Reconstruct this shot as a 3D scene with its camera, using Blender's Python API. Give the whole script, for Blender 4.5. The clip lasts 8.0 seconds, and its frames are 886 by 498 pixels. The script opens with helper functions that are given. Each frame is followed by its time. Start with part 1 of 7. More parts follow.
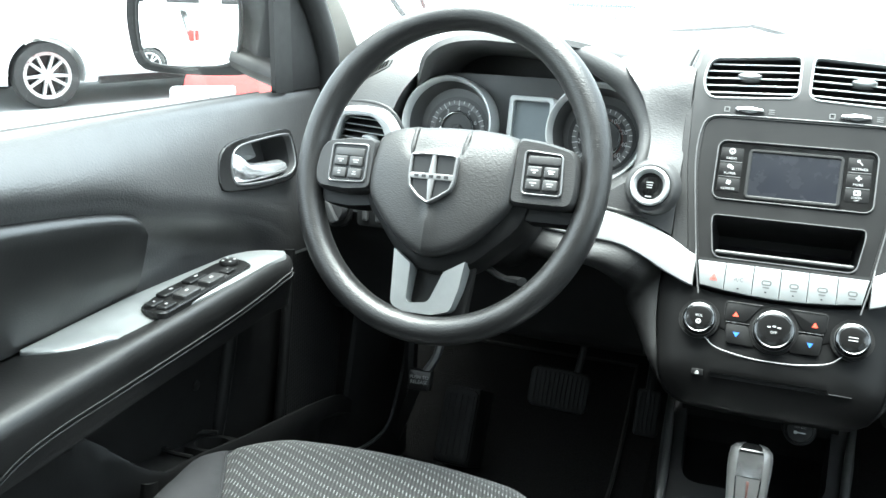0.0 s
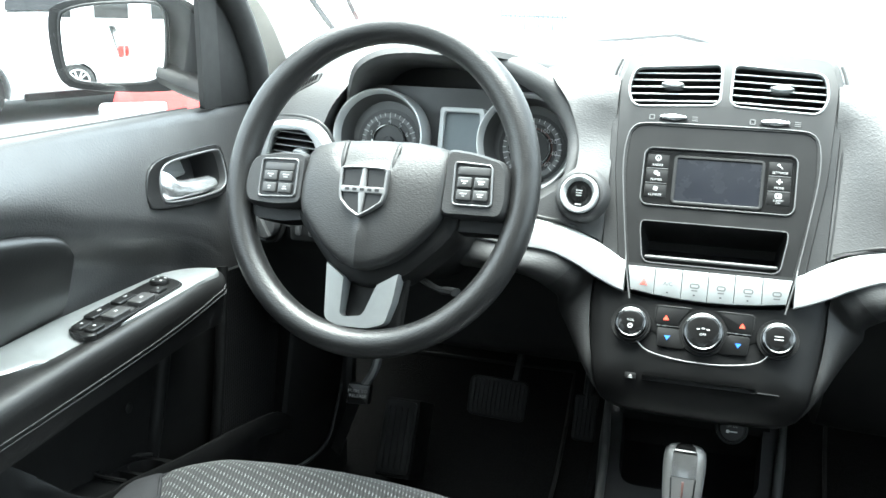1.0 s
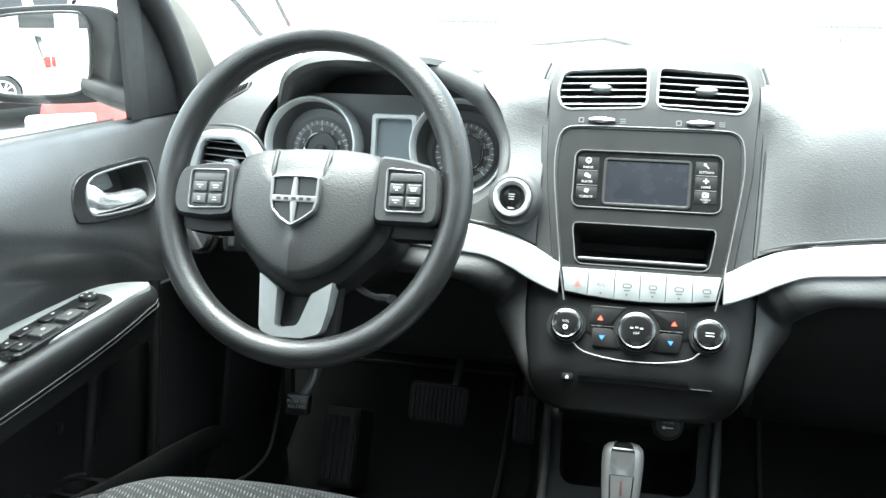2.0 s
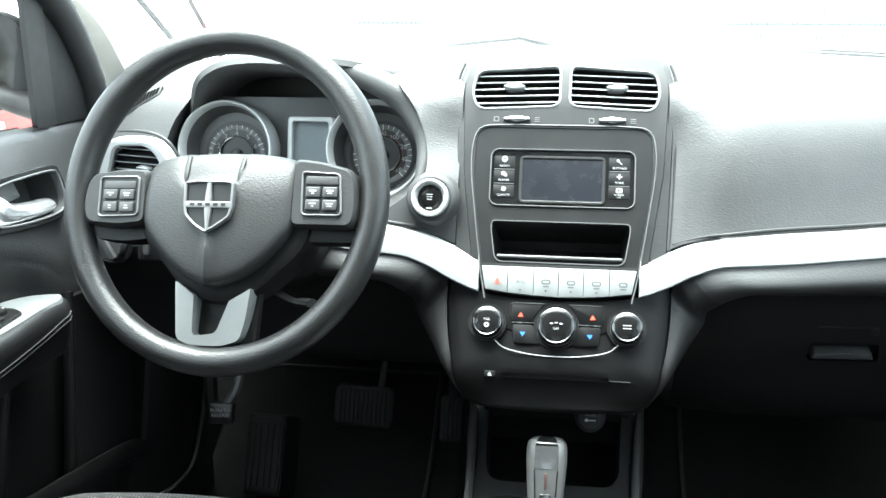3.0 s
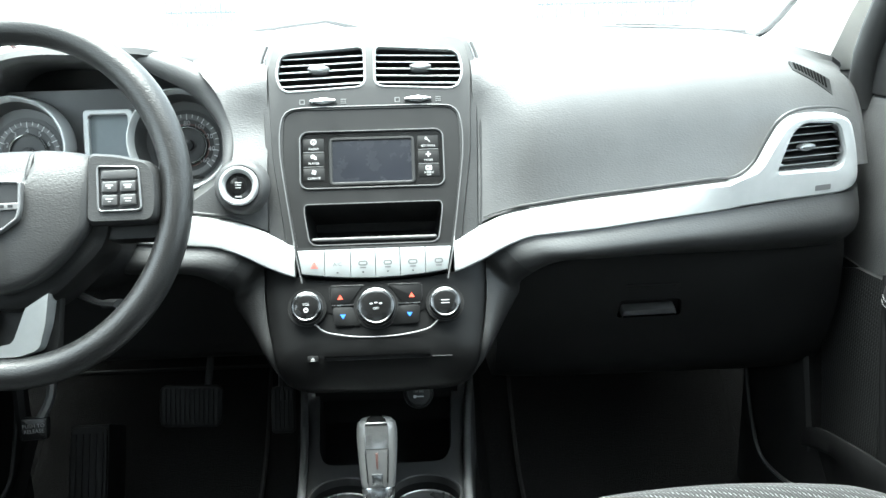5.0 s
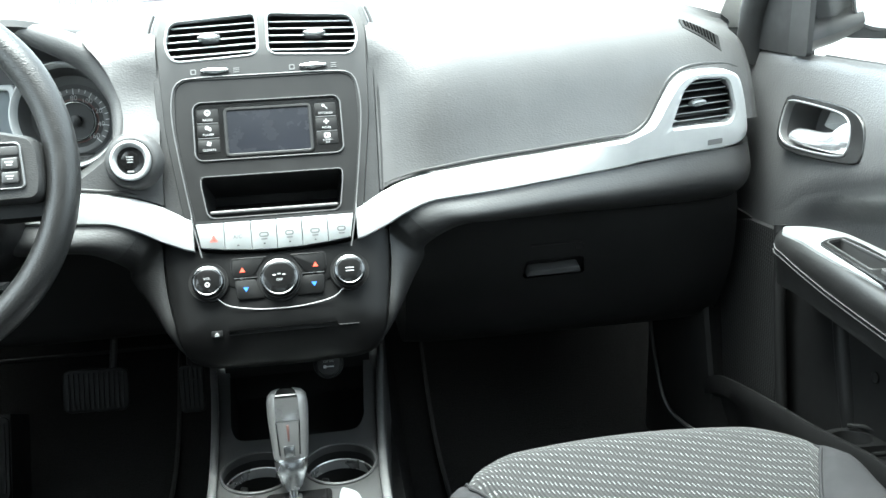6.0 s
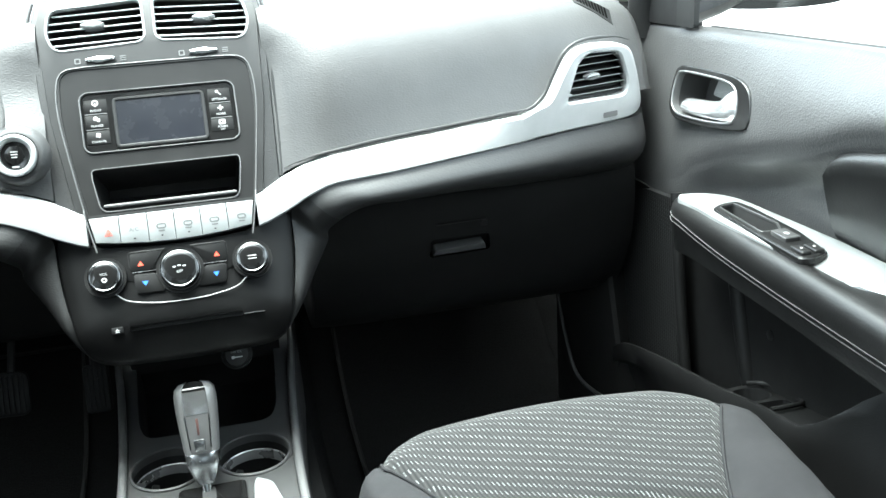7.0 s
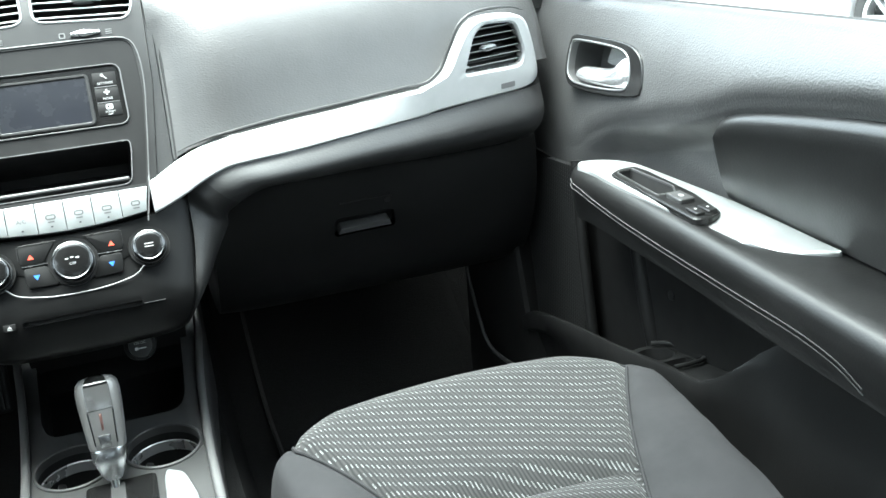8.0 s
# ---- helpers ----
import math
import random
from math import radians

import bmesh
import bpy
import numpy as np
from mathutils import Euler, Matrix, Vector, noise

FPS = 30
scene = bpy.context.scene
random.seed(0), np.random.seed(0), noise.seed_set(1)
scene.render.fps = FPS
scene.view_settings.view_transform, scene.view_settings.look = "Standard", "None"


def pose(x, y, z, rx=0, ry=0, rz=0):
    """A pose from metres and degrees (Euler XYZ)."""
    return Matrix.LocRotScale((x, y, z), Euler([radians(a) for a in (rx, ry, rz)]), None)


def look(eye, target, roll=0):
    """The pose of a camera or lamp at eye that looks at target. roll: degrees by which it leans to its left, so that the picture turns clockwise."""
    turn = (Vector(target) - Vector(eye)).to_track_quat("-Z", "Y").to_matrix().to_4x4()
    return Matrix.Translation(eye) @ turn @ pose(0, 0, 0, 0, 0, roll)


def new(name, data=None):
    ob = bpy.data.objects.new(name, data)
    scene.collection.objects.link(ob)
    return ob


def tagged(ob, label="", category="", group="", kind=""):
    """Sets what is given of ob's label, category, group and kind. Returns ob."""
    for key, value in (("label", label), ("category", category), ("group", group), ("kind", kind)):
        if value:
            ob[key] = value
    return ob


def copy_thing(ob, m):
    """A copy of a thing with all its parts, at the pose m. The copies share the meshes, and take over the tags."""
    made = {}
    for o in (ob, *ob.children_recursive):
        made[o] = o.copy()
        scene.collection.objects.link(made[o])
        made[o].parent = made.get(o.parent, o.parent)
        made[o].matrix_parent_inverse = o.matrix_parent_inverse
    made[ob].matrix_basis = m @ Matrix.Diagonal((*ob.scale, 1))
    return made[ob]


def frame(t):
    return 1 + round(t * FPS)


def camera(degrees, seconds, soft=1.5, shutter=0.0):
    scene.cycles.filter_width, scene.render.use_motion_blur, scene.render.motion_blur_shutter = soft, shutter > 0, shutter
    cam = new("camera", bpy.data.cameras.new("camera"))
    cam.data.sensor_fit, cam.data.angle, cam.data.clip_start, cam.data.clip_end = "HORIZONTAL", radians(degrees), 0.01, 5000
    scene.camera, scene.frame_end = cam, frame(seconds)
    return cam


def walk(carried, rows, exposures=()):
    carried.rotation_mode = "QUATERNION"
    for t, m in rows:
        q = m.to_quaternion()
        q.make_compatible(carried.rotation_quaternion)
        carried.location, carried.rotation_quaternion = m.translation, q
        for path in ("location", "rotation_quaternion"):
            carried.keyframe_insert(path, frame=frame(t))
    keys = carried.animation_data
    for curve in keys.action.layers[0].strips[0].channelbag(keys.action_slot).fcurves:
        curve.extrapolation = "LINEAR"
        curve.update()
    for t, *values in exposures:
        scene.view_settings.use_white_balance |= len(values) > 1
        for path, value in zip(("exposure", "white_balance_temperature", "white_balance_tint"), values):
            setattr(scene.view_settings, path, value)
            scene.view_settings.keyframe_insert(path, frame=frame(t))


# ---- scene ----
cam = camera(51.16, 8.0)
PATH = [
    (0.0, pose(-0.0130, -0.0066, 1.0983, 72.161, -1.007, 20.767)),
    (0.5, pose(-0.0078, -0.0060, 1.0984, 72.596, -0.695, 18.826)),
    (1.0, pose(-0.0044, -0.0050, 1.0994, 72.917, -0.593, 16.791)),
    (1.5, pose(-0.0012, -0.0036, 1.1003, 73.200, -0.374, 14.884)),
    (3.0, pose(0.0113, -0.0015, 1.1003, 73.337, 0.202, 8.011)),
    (3.5, pose(0.0179, -0.0012, 1.0998, 73.515, 0.466, 5.364)),
    (4.0, pose(0.0241, 0.0000, 1.1000, 73.401, 0.756, 2.745)),
    (4.5, pose(0.0293, 0.0005, 1.0978, 73.097, 0.930, -0.007)),
    (6.0, pose(0.0506, -0.0007, 1.0846, 70.513, 1.934, -8.626)),
    (6.5, pose(0.0568, -0.0026, 1.0815, 69.861, 2.323, -11.404)),
    (7.0, pose(0.0621, -0.0030, 1.0805, 69.247, 2.759, -14.586)),
    (7.5, pose(0.0695, -0.0030, 1.0787, 68.565, 3.073, -17.715)),
    (8.0, pose(0.0764, -0.0039, 1.0766, 67.508, 3.502, -20.492)),
]
EXPOSURE, KELVIN, TINT = 4.02, 6080, -3
walk(cam, PATH, [(0.0, EXPOSURE, KELVIN, TINT), (8.0, EXPOSURE, KELVIN, TINT)])

# ---- light ----
world = bpy.data.worlds.new("sky")
scene.world = world
world.use_nodes = True
wn = world.node_tree
for n in list(wn.nodes):
    wn.nodes.remove(n)
sky = wn.nodes.new("ShaderNodeTexSky")
sky.sky_type = "NISHITA"
sky.sun_disc = False
sky.sun_elevation, sky.sun_rotation = radians(82), radians(288)
sky.air_density, sky.dust_density, sky.ozone_density = 1.0, 4.0, 1.0
bg = wn.nodes.new("ShaderNodeBackground")
bg.inputs["Strength"].default_value = 0.11
wout = wn.nodes.new("ShaderNodeOutputWorld")
haze = wn.nodes.new("ShaderNodeHueSaturation")
haze.inputs["Saturation"].default_value = 0.30
wn.links.new(sky.outputs[0], haze.inputs["Color"])
wn.links.new(haze.outputs[0], bg.inputs["Color"])
wn.links.new(bg.outputs[0], wout.inputs["Surface"])

sun = new("sun", bpy.data.lights.new("sun", "SUN"))
sun.data.energy, sun.data.angle, sun.data.color = 1.5, radians(60), (1.0, 0.985, 0.96)
sun.matrix_world = look((-0.8, 1.6, 10.0), (0, 0, 0))


# ---- materials ----
def node_mat(name):
    m = bpy.data.materials.new(name)
    m.use_nodes = True
    nt = m.node_tree
    return m, nt, nt.nodes["Principled BSDF"]


def link(nt, a, b):
    nt.links.new(a, b)


def coords(nt, scale=(1, 1, 1)):
    tc = nt.nodes.new("ShaderNodeTexCoord")
    mp = nt.nodes.new("ShaderNodeMapping")
    mp.inputs["Scale"].default_value = scale
    link(nt, tc.outputs["Object"], mp.inputs["Vector"])
    return mp.outputs[0]


def noise_tex(nt, vec, scale, detail=3.0, rough=0.55):
    n = nt.nodes.new("ShaderNodeTexNoise")
    n.inputs["Scale"].default_value, n.inputs["Detail"].default_value = scale, detail
    n.inputs["Roughness"].default_value = rough
    link(nt, vec, n.inputs["Vector"])
    return n.outputs["Fac"]


def ramp(nt, fac, a, b, ca, cb):
    r = nt.nodes.new("ShaderNodeValToRGB")
    r.color_ramp.elements[0].position, r.color_ramp.elements[1].position = a, b
    r.color_ramp.elements[0].color = (*ca, 1) if isinstance(ca, tuple) else (ca, ca, ca, 1)
    r.color_ramp.elements[1].color = (*cb, 1) if isinstance(cb, tuple) else (cb, cb, cb, 1)
    link(nt, fac, r.inputs["Fac"])
    return r.outputs["Color"]


def bump(nt, height, bsdf, strength, distance):
    b = nt.nodes.new("ShaderNodeBump")
    b.inputs["Strength"].default_value, b.inputs["Distance"].default_value = strength, distance
    link(nt, height, b.inputs["Height"])
    link(nt, b.outputs[0], bsdf.inputs["Normal"])


def math_node(nt, op, a, b=None):
    m = nt.nodes.new("ShaderNodeMath")
    m.operation = op
    for i, v in enumerate((a, b)):
        if v is None:
            continue
        if isinstance(v, (int, float)):
            m.inputs[i].default_value = v
        else:
            link(nt, v, m.inputs[i])
    return m.outputs[0]


def grained(name, dark, light, rough, grain=420.0, depth=0.0005, strength=0.5, spec=0.5):
    """Moulded soft-touch plastic with a leather grain."""
    m, nt, b = node_mat(name)
    vec = coords(nt)
    fine = nt.nodes.new("ShaderNodeTexVoronoi")
    fine.feature = "SMOOTH_F1"
    fine.inputs["Scale"].default_value = grain
    warp = nt.nodes.new("ShaderNodeMapping")
    warp.inputs["Scale"].default_value = (0.7, 1.0, 1.35)
    link(nt, vec, warp.inputs["Vector"])
    link(nt, warp.outputs[0], fine.inputs["Vector"])
    wrinkle = noise_tex(nt, vec, grain * 0.45, 4.0, 0.6)
    h = math_node(nt, "ADD", fine.outputs["Distance"], math_node(nt, "MULTIPLY", wrinkle, 0.35))
    bump(nt, h, b, strength, depth)
    dust = noise_tex(nt, vec, 9.0, 5.0, 0.65)
    link(nt, ramp(nt, dust, 0.3, 0.75, dark, light), b.inputs["Base Color"])
    link(nt, ramp(nt, noise_tex(nt, vec, 22.0, 4.0), 0.3, 0.7, rough - 0.05, rough + 0.07), b.inputs["Roughness"])
    b.inputs["Specular IOR Level"].default_value = spec
    return m


def plain(name, dark, light, rough, metal=0.0, spec=0.5, grain=900.0, strength=0.12, coat=0.0):
    """Smooth plastic, paint or metal with faint dust, a fine texture and uneven gloss."""
    m, nt, b = node_mat(name)
    vec = coords(nt)
    link(nt, ramp(nt, noise_tex(nt, vec, 14.0, 5.0, 0.65), 0.3, 0.75, dark, light), b.inputs["Base Color"])
    link(nt, ramp(nt, noise_tex(nt, vec, 40.0, 4.0), 0.3, 0.7, max(rough - 0.04, 0.02), rough + 0.05), b.inputs["Roughness"])
    b.inputs["Metallic"].default_value, b.inputs["Specular IOR Level"].default_value = metal, spec
    b.inputs["Coat Weight"].default_value = coat
    if strength:
        bump(nt, noise_tex(nt, vec, grain, 2.0), b, strength, 0.0002)
    return m


def glass_pane(name, tint=(0.95, 0.97, 0.96)):
    m, nt, b = node_mat(name)
    nt.nodes.remove(b)
    clear = nt.nodes.new("ShaderNodeBsdfTransparent")
    clear.inputs["Color"].default_value = (*tint, 1)
    gloss = nt.nodes.new("ShaderNodeBsdfGlossy")
    gloss.inputs["Roughness"].default_value = 0.02
    lw = nt.nodes.new("ShaderNodeLayerWeight")
    lw.inputs["Blend"].default_value = 0.5
    edge = math_node(nt, "POWER", lw.outputs["Facing"], 5.0)
    share = math_node(nt, "ADD", math_node(nt, "MULTIPLY", edge, 0.8), 0.045)
    mix = nt.nodes.new("ShaderNodeMixShader")
    link(nt, share, mix.inputs["Fac"])
    link(nt, clear.outputs[0], mix.inputs[1])
    link(nt, gloss.outputs[0], mix.inputs[2])
    link(nt, mix.outputs[0], nt.nodes["Material Output"].inputs["Surface"])
    return m


def dusty_glass(name):
    """Windscreen glass under a thin film of road dust that scatters the daylight."""
    m = glass_pane(name)
    nt = m.node_tree
    out = nt.nodes["Material Output"].inputs["Surface"]
    clean = out.links[0].from_socket
    film = nt.nodes.new("ShaderNodeBsdfTranslucent")
    film.inputs["Color"].default_value = (0.80, 0.82, 0.84, 1)
    mix = nt.nodes.new("ShaderNodeMixShader")
    link(nt, ramp(nt, noise_tex(nt, coords(nt), 7.0, 5.0, 0.6), 0.25, 0.75, 0.024, 0.042), mix.inputs["Fac"])
    link(nt, clean, mix.inputs[1])
    link(nt, film.outputs[0], mix.inputs[2])
    link(nt, mix.outputs[0], out)
    return m


def woven(name):
    """Dark seat cloth, ribbed, with rows of short pale stitches."""
    m, nt, b = node_mat(name)
    tc = nt.nodes.new("ShaderNodeTexCoord")
    sep = nt.nodes.new("ShaderNodeSeparateXYZ")
    link(nt, tc.outputs["Object"], sep.inputs[0])
    wob = math_node(nt, "MULTIPLY", noise_tex(nt, tc.outputs["Object"], 30.0, 2.0), 0.004)
    along = math_node(nt, "SUBTRACT", sep.outputs["Y"], math_node(nt, "MULTIPLY", sep.outputs["Z"], 0.8))
    x = math_node(nt, "ADD", math_node(nt, "ADD", sep.outputs["X"], wob), math_node(nt, "MULTIPLY", along, 0.25))
    col = math_node(nt, "MULTIPLY", x, 1 / 0.0043)
    row_i = math_node(nt, "FLOOR", col)
    fx = math_node(nt, "FRACT", col)
    shift = math_node(nt, "MULTIPLY", row_i, 0.13)
    fy = math_node(nt, "FRACT", math_node(nt, "ADD", math_node(nt, "MULTIPLY", along, 1 / 0.0150), shift))
    inx = math_node(nt, "LESS_THAN", math_node(nt, "ABSOLUTE", math_node(nt, "SUBTRACT", fx, 0.5)), 0.16)
    iny = math_node(nt, "LESS_THAN", fy, 0.38)
    dash = math_node(nt, "MULTIPLY", inx, iny)
    wear = ramp(nt, noise_tex(nt, tc.outputs["Object"], 160.0, 2.0), 0.3, 0.62, 0.25, 1.0)
    dash = math_node(nt, "MULTIPLY", dash, wear)
    mix = nt.nodes.new("ShaderNodeMix")
    mix.data_type = "RGBA"
    link(nt, dash, mix.inputs["Factor"])
    rib = math_node(nt, "PINGPONG", math_node(nt, "MULTIPLY", x, 1 / 0.00215), 1.0)
    link(nt, ramp(nt, rib, 0.2, 0.9, (0.004, 0.0040, 0.0040), (0.020, 0.0197, 0.0194)), mix.inputs["A"])
    mix.inputs["B"].default_value = (0.115, 0.12, 0.12, 1)
    link(nt, mix.outputs["Result"], b.inputs["Base Color"])
    b.inputs["Roughness"].default_value = 0.85
    b.inputs["Sheen Weight"].default_value = 0.1
    b.inputs["Specular IOR Level"].default_value = 0.25
    h = math_node(nt, "ADD", math_node(nt, "MULTIPLY", rib, 0.6), math_node(nt, "MULTIPLY", dash, 0.8))
    bump(nt, h, b, 0.5, 0.0008)
    return m


def perforated(name):
    """Hard black plastic pierced by rows of small round holes."""
    m, nt, b = node_mat(name)
    v = nt.nodes.new("ShaderNodeTexVoronoi")
    v.inputs["Scale"].default_value, v.inputs["Randomness"].default_value = 165.0, 0.0
    vec = coords(nt, (0.0, 1.0, 1.0))
    link(nt, vec, v.inputs["Vector"])
    hole = ramp(nt, v.outputs["Distance"], 0.26, 0.34, 0.003, 0.014)
    link(nt, hole, b.inputs["Base Color"])
    b.inputs["Roughness"].default_value = 0.45
    bump(nt, ramp(nt, v.outputs["Distance"], 0.25, 0.38, 0.0, 1.0), b, 0.4, 0.0015)
    return m


def carpet_mat(name):
    m, nt, b = node_mat(name)
    vec = coords(nt)
    link(nt, ramp(nt, noise_tex(nt, vec, 300.0, 4.0, 0.7), 0.3, 0.7, 0.008, 0.016), b.inputs["Base Color"])
    b.inputs["Specular IOR Level"].default_value = 0.1
    b.inputs["Roughness"].default_value = 0.95
    bump(nt, noise_tex(nt, vec, 500.0, 3.0), b, 0.8, 0.003)
    return m


def ground_mat(name):
    m, nt, b = node_mat(name)
    vec = coords(nt)
    big = noise_tex(nt, vec, 0.5, 5.0, 0.6)
    link(nt, ramp(nt, big, 0.3, 0.7, (0.17, 0.17, 0.168), (0.26, 0.258, 0.252)), b.inputs["Base Color"])
    b.inputs["Roughness"].default_value = 0.9
    bump(nt, noise_tex(nt, vec, 60.0, 4.0), b, 0.5, 0.01)
    return m


# One leather in lit, shaded and deeply shaded tones; light painted into colour.
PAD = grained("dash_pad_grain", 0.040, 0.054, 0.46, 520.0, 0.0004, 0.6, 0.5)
PADDEEPSHADE = grained("deep_shade_pad_grain", 0.013, 0.018, 0.48, 520.0, 0.0004, 0.5, 0.40)
PADSHADE = grained("shaded_pad_grain", 0.026, 0.034, 0.45, 420.0, 0.0004, 0.45, 0.50)
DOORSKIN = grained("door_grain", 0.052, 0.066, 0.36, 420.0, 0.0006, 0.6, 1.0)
RIMSKIN = grained("wheel_grain", 0.011, 0.016, 0.36, 640.0, 0.0005, 0.55, 0.52)
HUBSKIN = grained("airbag_cover_grain", 0.019, 0.027, 0.46, 620.0, 0.0004, 0.65, 0.42)
KEYGREY = plain("dark_grey_key", 0.040, 0.055, 0.36)
LEVER = plain("polished_lever", (0.80, 0.81, 0.82), (0.88, 0.89, 0.90), 0.2, 0.85, strength=0.0)
ARMSKIN = grained("armrest_vinyl", 0.006, 0.009, 0.38, 420.0, 0.0003, 0.25, 0.42)
INSERT = grained("insert_vinyl", 0.008, 0.012, 0.34, 420.0, 0.0003, 0.3, 0.8)
ARMTRIM = plain("armrest_silver", (0.23, 0.24, 0.24), (0.28, 0.29, 0.29), 0.34, 0.35)
PANELBLACK = plain("control_panel_black", 0.003, 0.005, 0.46, spec=0.18)
CONSOLE = plain("console_plastic", 0.036, 0.046, 0.36, spec=0.5)
THINCHROME = plain("soft_grey_chrome", 0.16, 0.20, 0.32, 0.5, strength=0.0)
THINLINE = plain("thin_grey_chrome", 0.09, 0.12, 0.40, 0.3, strength=0.0)
HANDLEGREY = plain("handle_grey", 0.050, 0.065, 0.40)
BRIGHTSATIN = plain("bright_satin_silver", 0.44, 0.50, 0.20, 0.9, strength=0.0)
SMOKED = plain("smoked_gloss_plastic", 0.13, 0.17, 0.16, 0.4, strength=0.0)
COPPER = plain("dull_copper", (0.09, 0.045, 0.04), (0.12, 0.06, 0.05), 0.4, 0.4, strength=0.0)
GRIPGREY = plain("satin_grip_grey", 0.16, 0.21, 0.34, 0.4)
KNOBGREY = plain("knob_chrome", 0.10, 0.14, 0.20, 1.0, strength=0.0)
SEAM = plain("pale_thread", 0.030, 0.045, 0.8)
LEGEND = plain("grey_print_on_silver", 0.06, 0.08, 0.5, strength=0.0)
HARD = plain("hard_black_plastic", 0.008, 0.014, 0.38, spec=0.4)
HARDFINE = grained("moulded_black_plastic", 0.006, 0.010, 0.48, 700.0, 0.0003, 0.4, 0.28)
# Much darker than the grained door skin above the armrest.
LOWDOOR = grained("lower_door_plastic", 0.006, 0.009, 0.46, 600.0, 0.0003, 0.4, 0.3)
GRAPHITE = plain("graphite_panel", 0.015, 0.021, 0.40, 0.15, 0.32)
GLOSSRAIL = plain("satin_silver_rail", 0.42, 0.50, 0.28, 0.7, 0.8, strength=0.0)
GLOSSDARK = plain("gloss_dark_bezel", 0.012, 0.018, 0.22, spec=0.42, strength=0.0)
STRIP = plain("pale_grey_button", (0.19, 0.20, 0.20), (0.24, 0.25, 0.25), 0.40, 0.2)
BEZEL = plain("bezel_black", 0.006, 0.009, 0.42, spec=0.22)
PIANO = plain("gloss_black", 0.006, 0.010, 0.10, strength=0.0)
SCREEN = plain("dark_screen", (0.008, 0.009, 0.012), (0.011, 0.012, 0.016), 0.26, spec=0.3, strength=0.0)
LCD = plain("pale_display", (0.13, 0.15, 0.16), (0.17, 0.19, 0.20), 0.55, strength=0.0)
SILVER = plain("satin_silver_paint", (0.42, 0.43, 0.43), (0.50, 0.51, 0.51), 0.34, 0.35)
SILVERDARK = plain("dull_silver_paint", (0.26, 0.27, 0.27), (0.33, 0.34, 0.34), 0.36, 0.4)
CHROME = plain("bright_chrome", (0.62, 0.63, 0.64), (0.70, 0.71, 0.72), 0.12, 1.0, strength=0.0)
SATINCHROME = plain("satin_chrome", (0.55, 0.56, 0.57), (0.66, 0.67, 0.68), 0.25, 1.0)
SLATEDGE = plain("vent_blade_silver", (0.42, 0.43, 0.44), (0.52, 0.53, 0.54), 0.35, 0.3)
CLOTH = woven("stitched_seat_cloth")
PLAINCLOTH = plain("plain_grey_cloth", (0.014, 0.014, 0.015), (0.021, 0.021, 0.022), 0.9, grain=1500.0, strength=0.5, spec=0.2)
GRILLE = perforated("speaker_mesh")
CARPET = carpet_mat("black_carpet")
RUBBER = plain("black_rubber", 0.010, 0.018, 0.65)
PEDALRUBBER = plain("pedal_rubber", 0.006, 0.011, 0.55, spec=0.35)
STEEL = plain("grey_steel", 0.18, 0.26, 0.4, 0.8)
PILLAR = plain("pale_cream_trim", (0.66, 0.65, 0.60), (0.74, 0.73, 0.68), 0.8, grain=1200.0, strength=0.3)
POST = plain("post_trim", 0.018, 0.026, 0.5, spec=0.3)
SAILTRIM = plain("corner_trim_black", 0.015, 0.021, 0.55, spec=0.25)
SAIL = plain("charcoal_trim", 0.050, 0.068, 0.5)
ROOFLINING = plain("grey_roof_lining", (0.26, 0.26, 0.25), (0.33, 0.33, 0.315), 0.95)
PRINT = plain("white_print", 0.50, 0.58, 0.5, strength=0.0)
PRINTGREY = plain("grey_print", 0.30, 0.36, 0.5, strength=0.0)
PRINTRED = plain("red_print", (0.75, 0.06, 0.03), (0.82, 0.09, 0.05), 0.4, strength=0.0)
PRINTBLUE = plain("blue_print", (0.03, 0.13, 0.50), (0.05, 0.18, 0.58), 0.4, strength=0.0)
DIAL = plain("dial_face", 0.010, 0.016, 0.4, strength=0.0)
DIALRING = plain("dial_scale_grey", 0.09, 0.12, 0.4, strength=0.0)
GLASS = glass_pane("window_glass")
DUSTY = dusty_glass("dusty_windscreen_glass")
# Glass for the unseen rear windows, tinted to hold back light from behind.
PRIVACY = glass_pane("privacy_glass", (0.15, 0.155, 0.155))
VOID = plain("unlit_slot_black", 0.002, 0.003, 0.9, spec=0.05, strength=0.0)
MIRROR, _nt, _b = node_mat("mirror_silver")
_b.inputs["Base Color"].default_value = (0.86, 0.88, 0.88, 1)
_b.inputs["Metallic"].default_value, _b.inputs["Roughness"].default_value = 1.0, 0.0
WHITEPAINT = plain("white_car_paint", 0.72, 0.80, 0.25, coat=0.6, strength=0.0)
REDPAINT = plain("red_car_paint", (0.26, 0.008, 0.006), (0.32, 0.012, 0.009), 0.5, coat=0.0, spec=0.12, strength=0.0)
TYRE = plain("tyre_rubber", 0.018, 0.032, 0.8)
ALLOY = plain("alloy_silver", 0.55, 0.65, 0.3, 0.8)
CARGLASS = plain("dark_car_glass", 0.02, 0.03, 0.08, strength=0.0)
# Half-metal glass mirrors the sky; its pale base adds painted sky glare.
SKYGLASS = plain("sky_mirroring_car_glass", 0.30, 0.36, 0.06, 0.6, strength=0.0)
LAMPRED = plain("red_lens", (0.55, 0.02, 0.02), (0.65, 0.04, 0.03), 0.15, strength=0.0)
STUCCO = plain("pale_wall", 0.55, 0.66, 0.9, grain=80.0, strength=0.4)
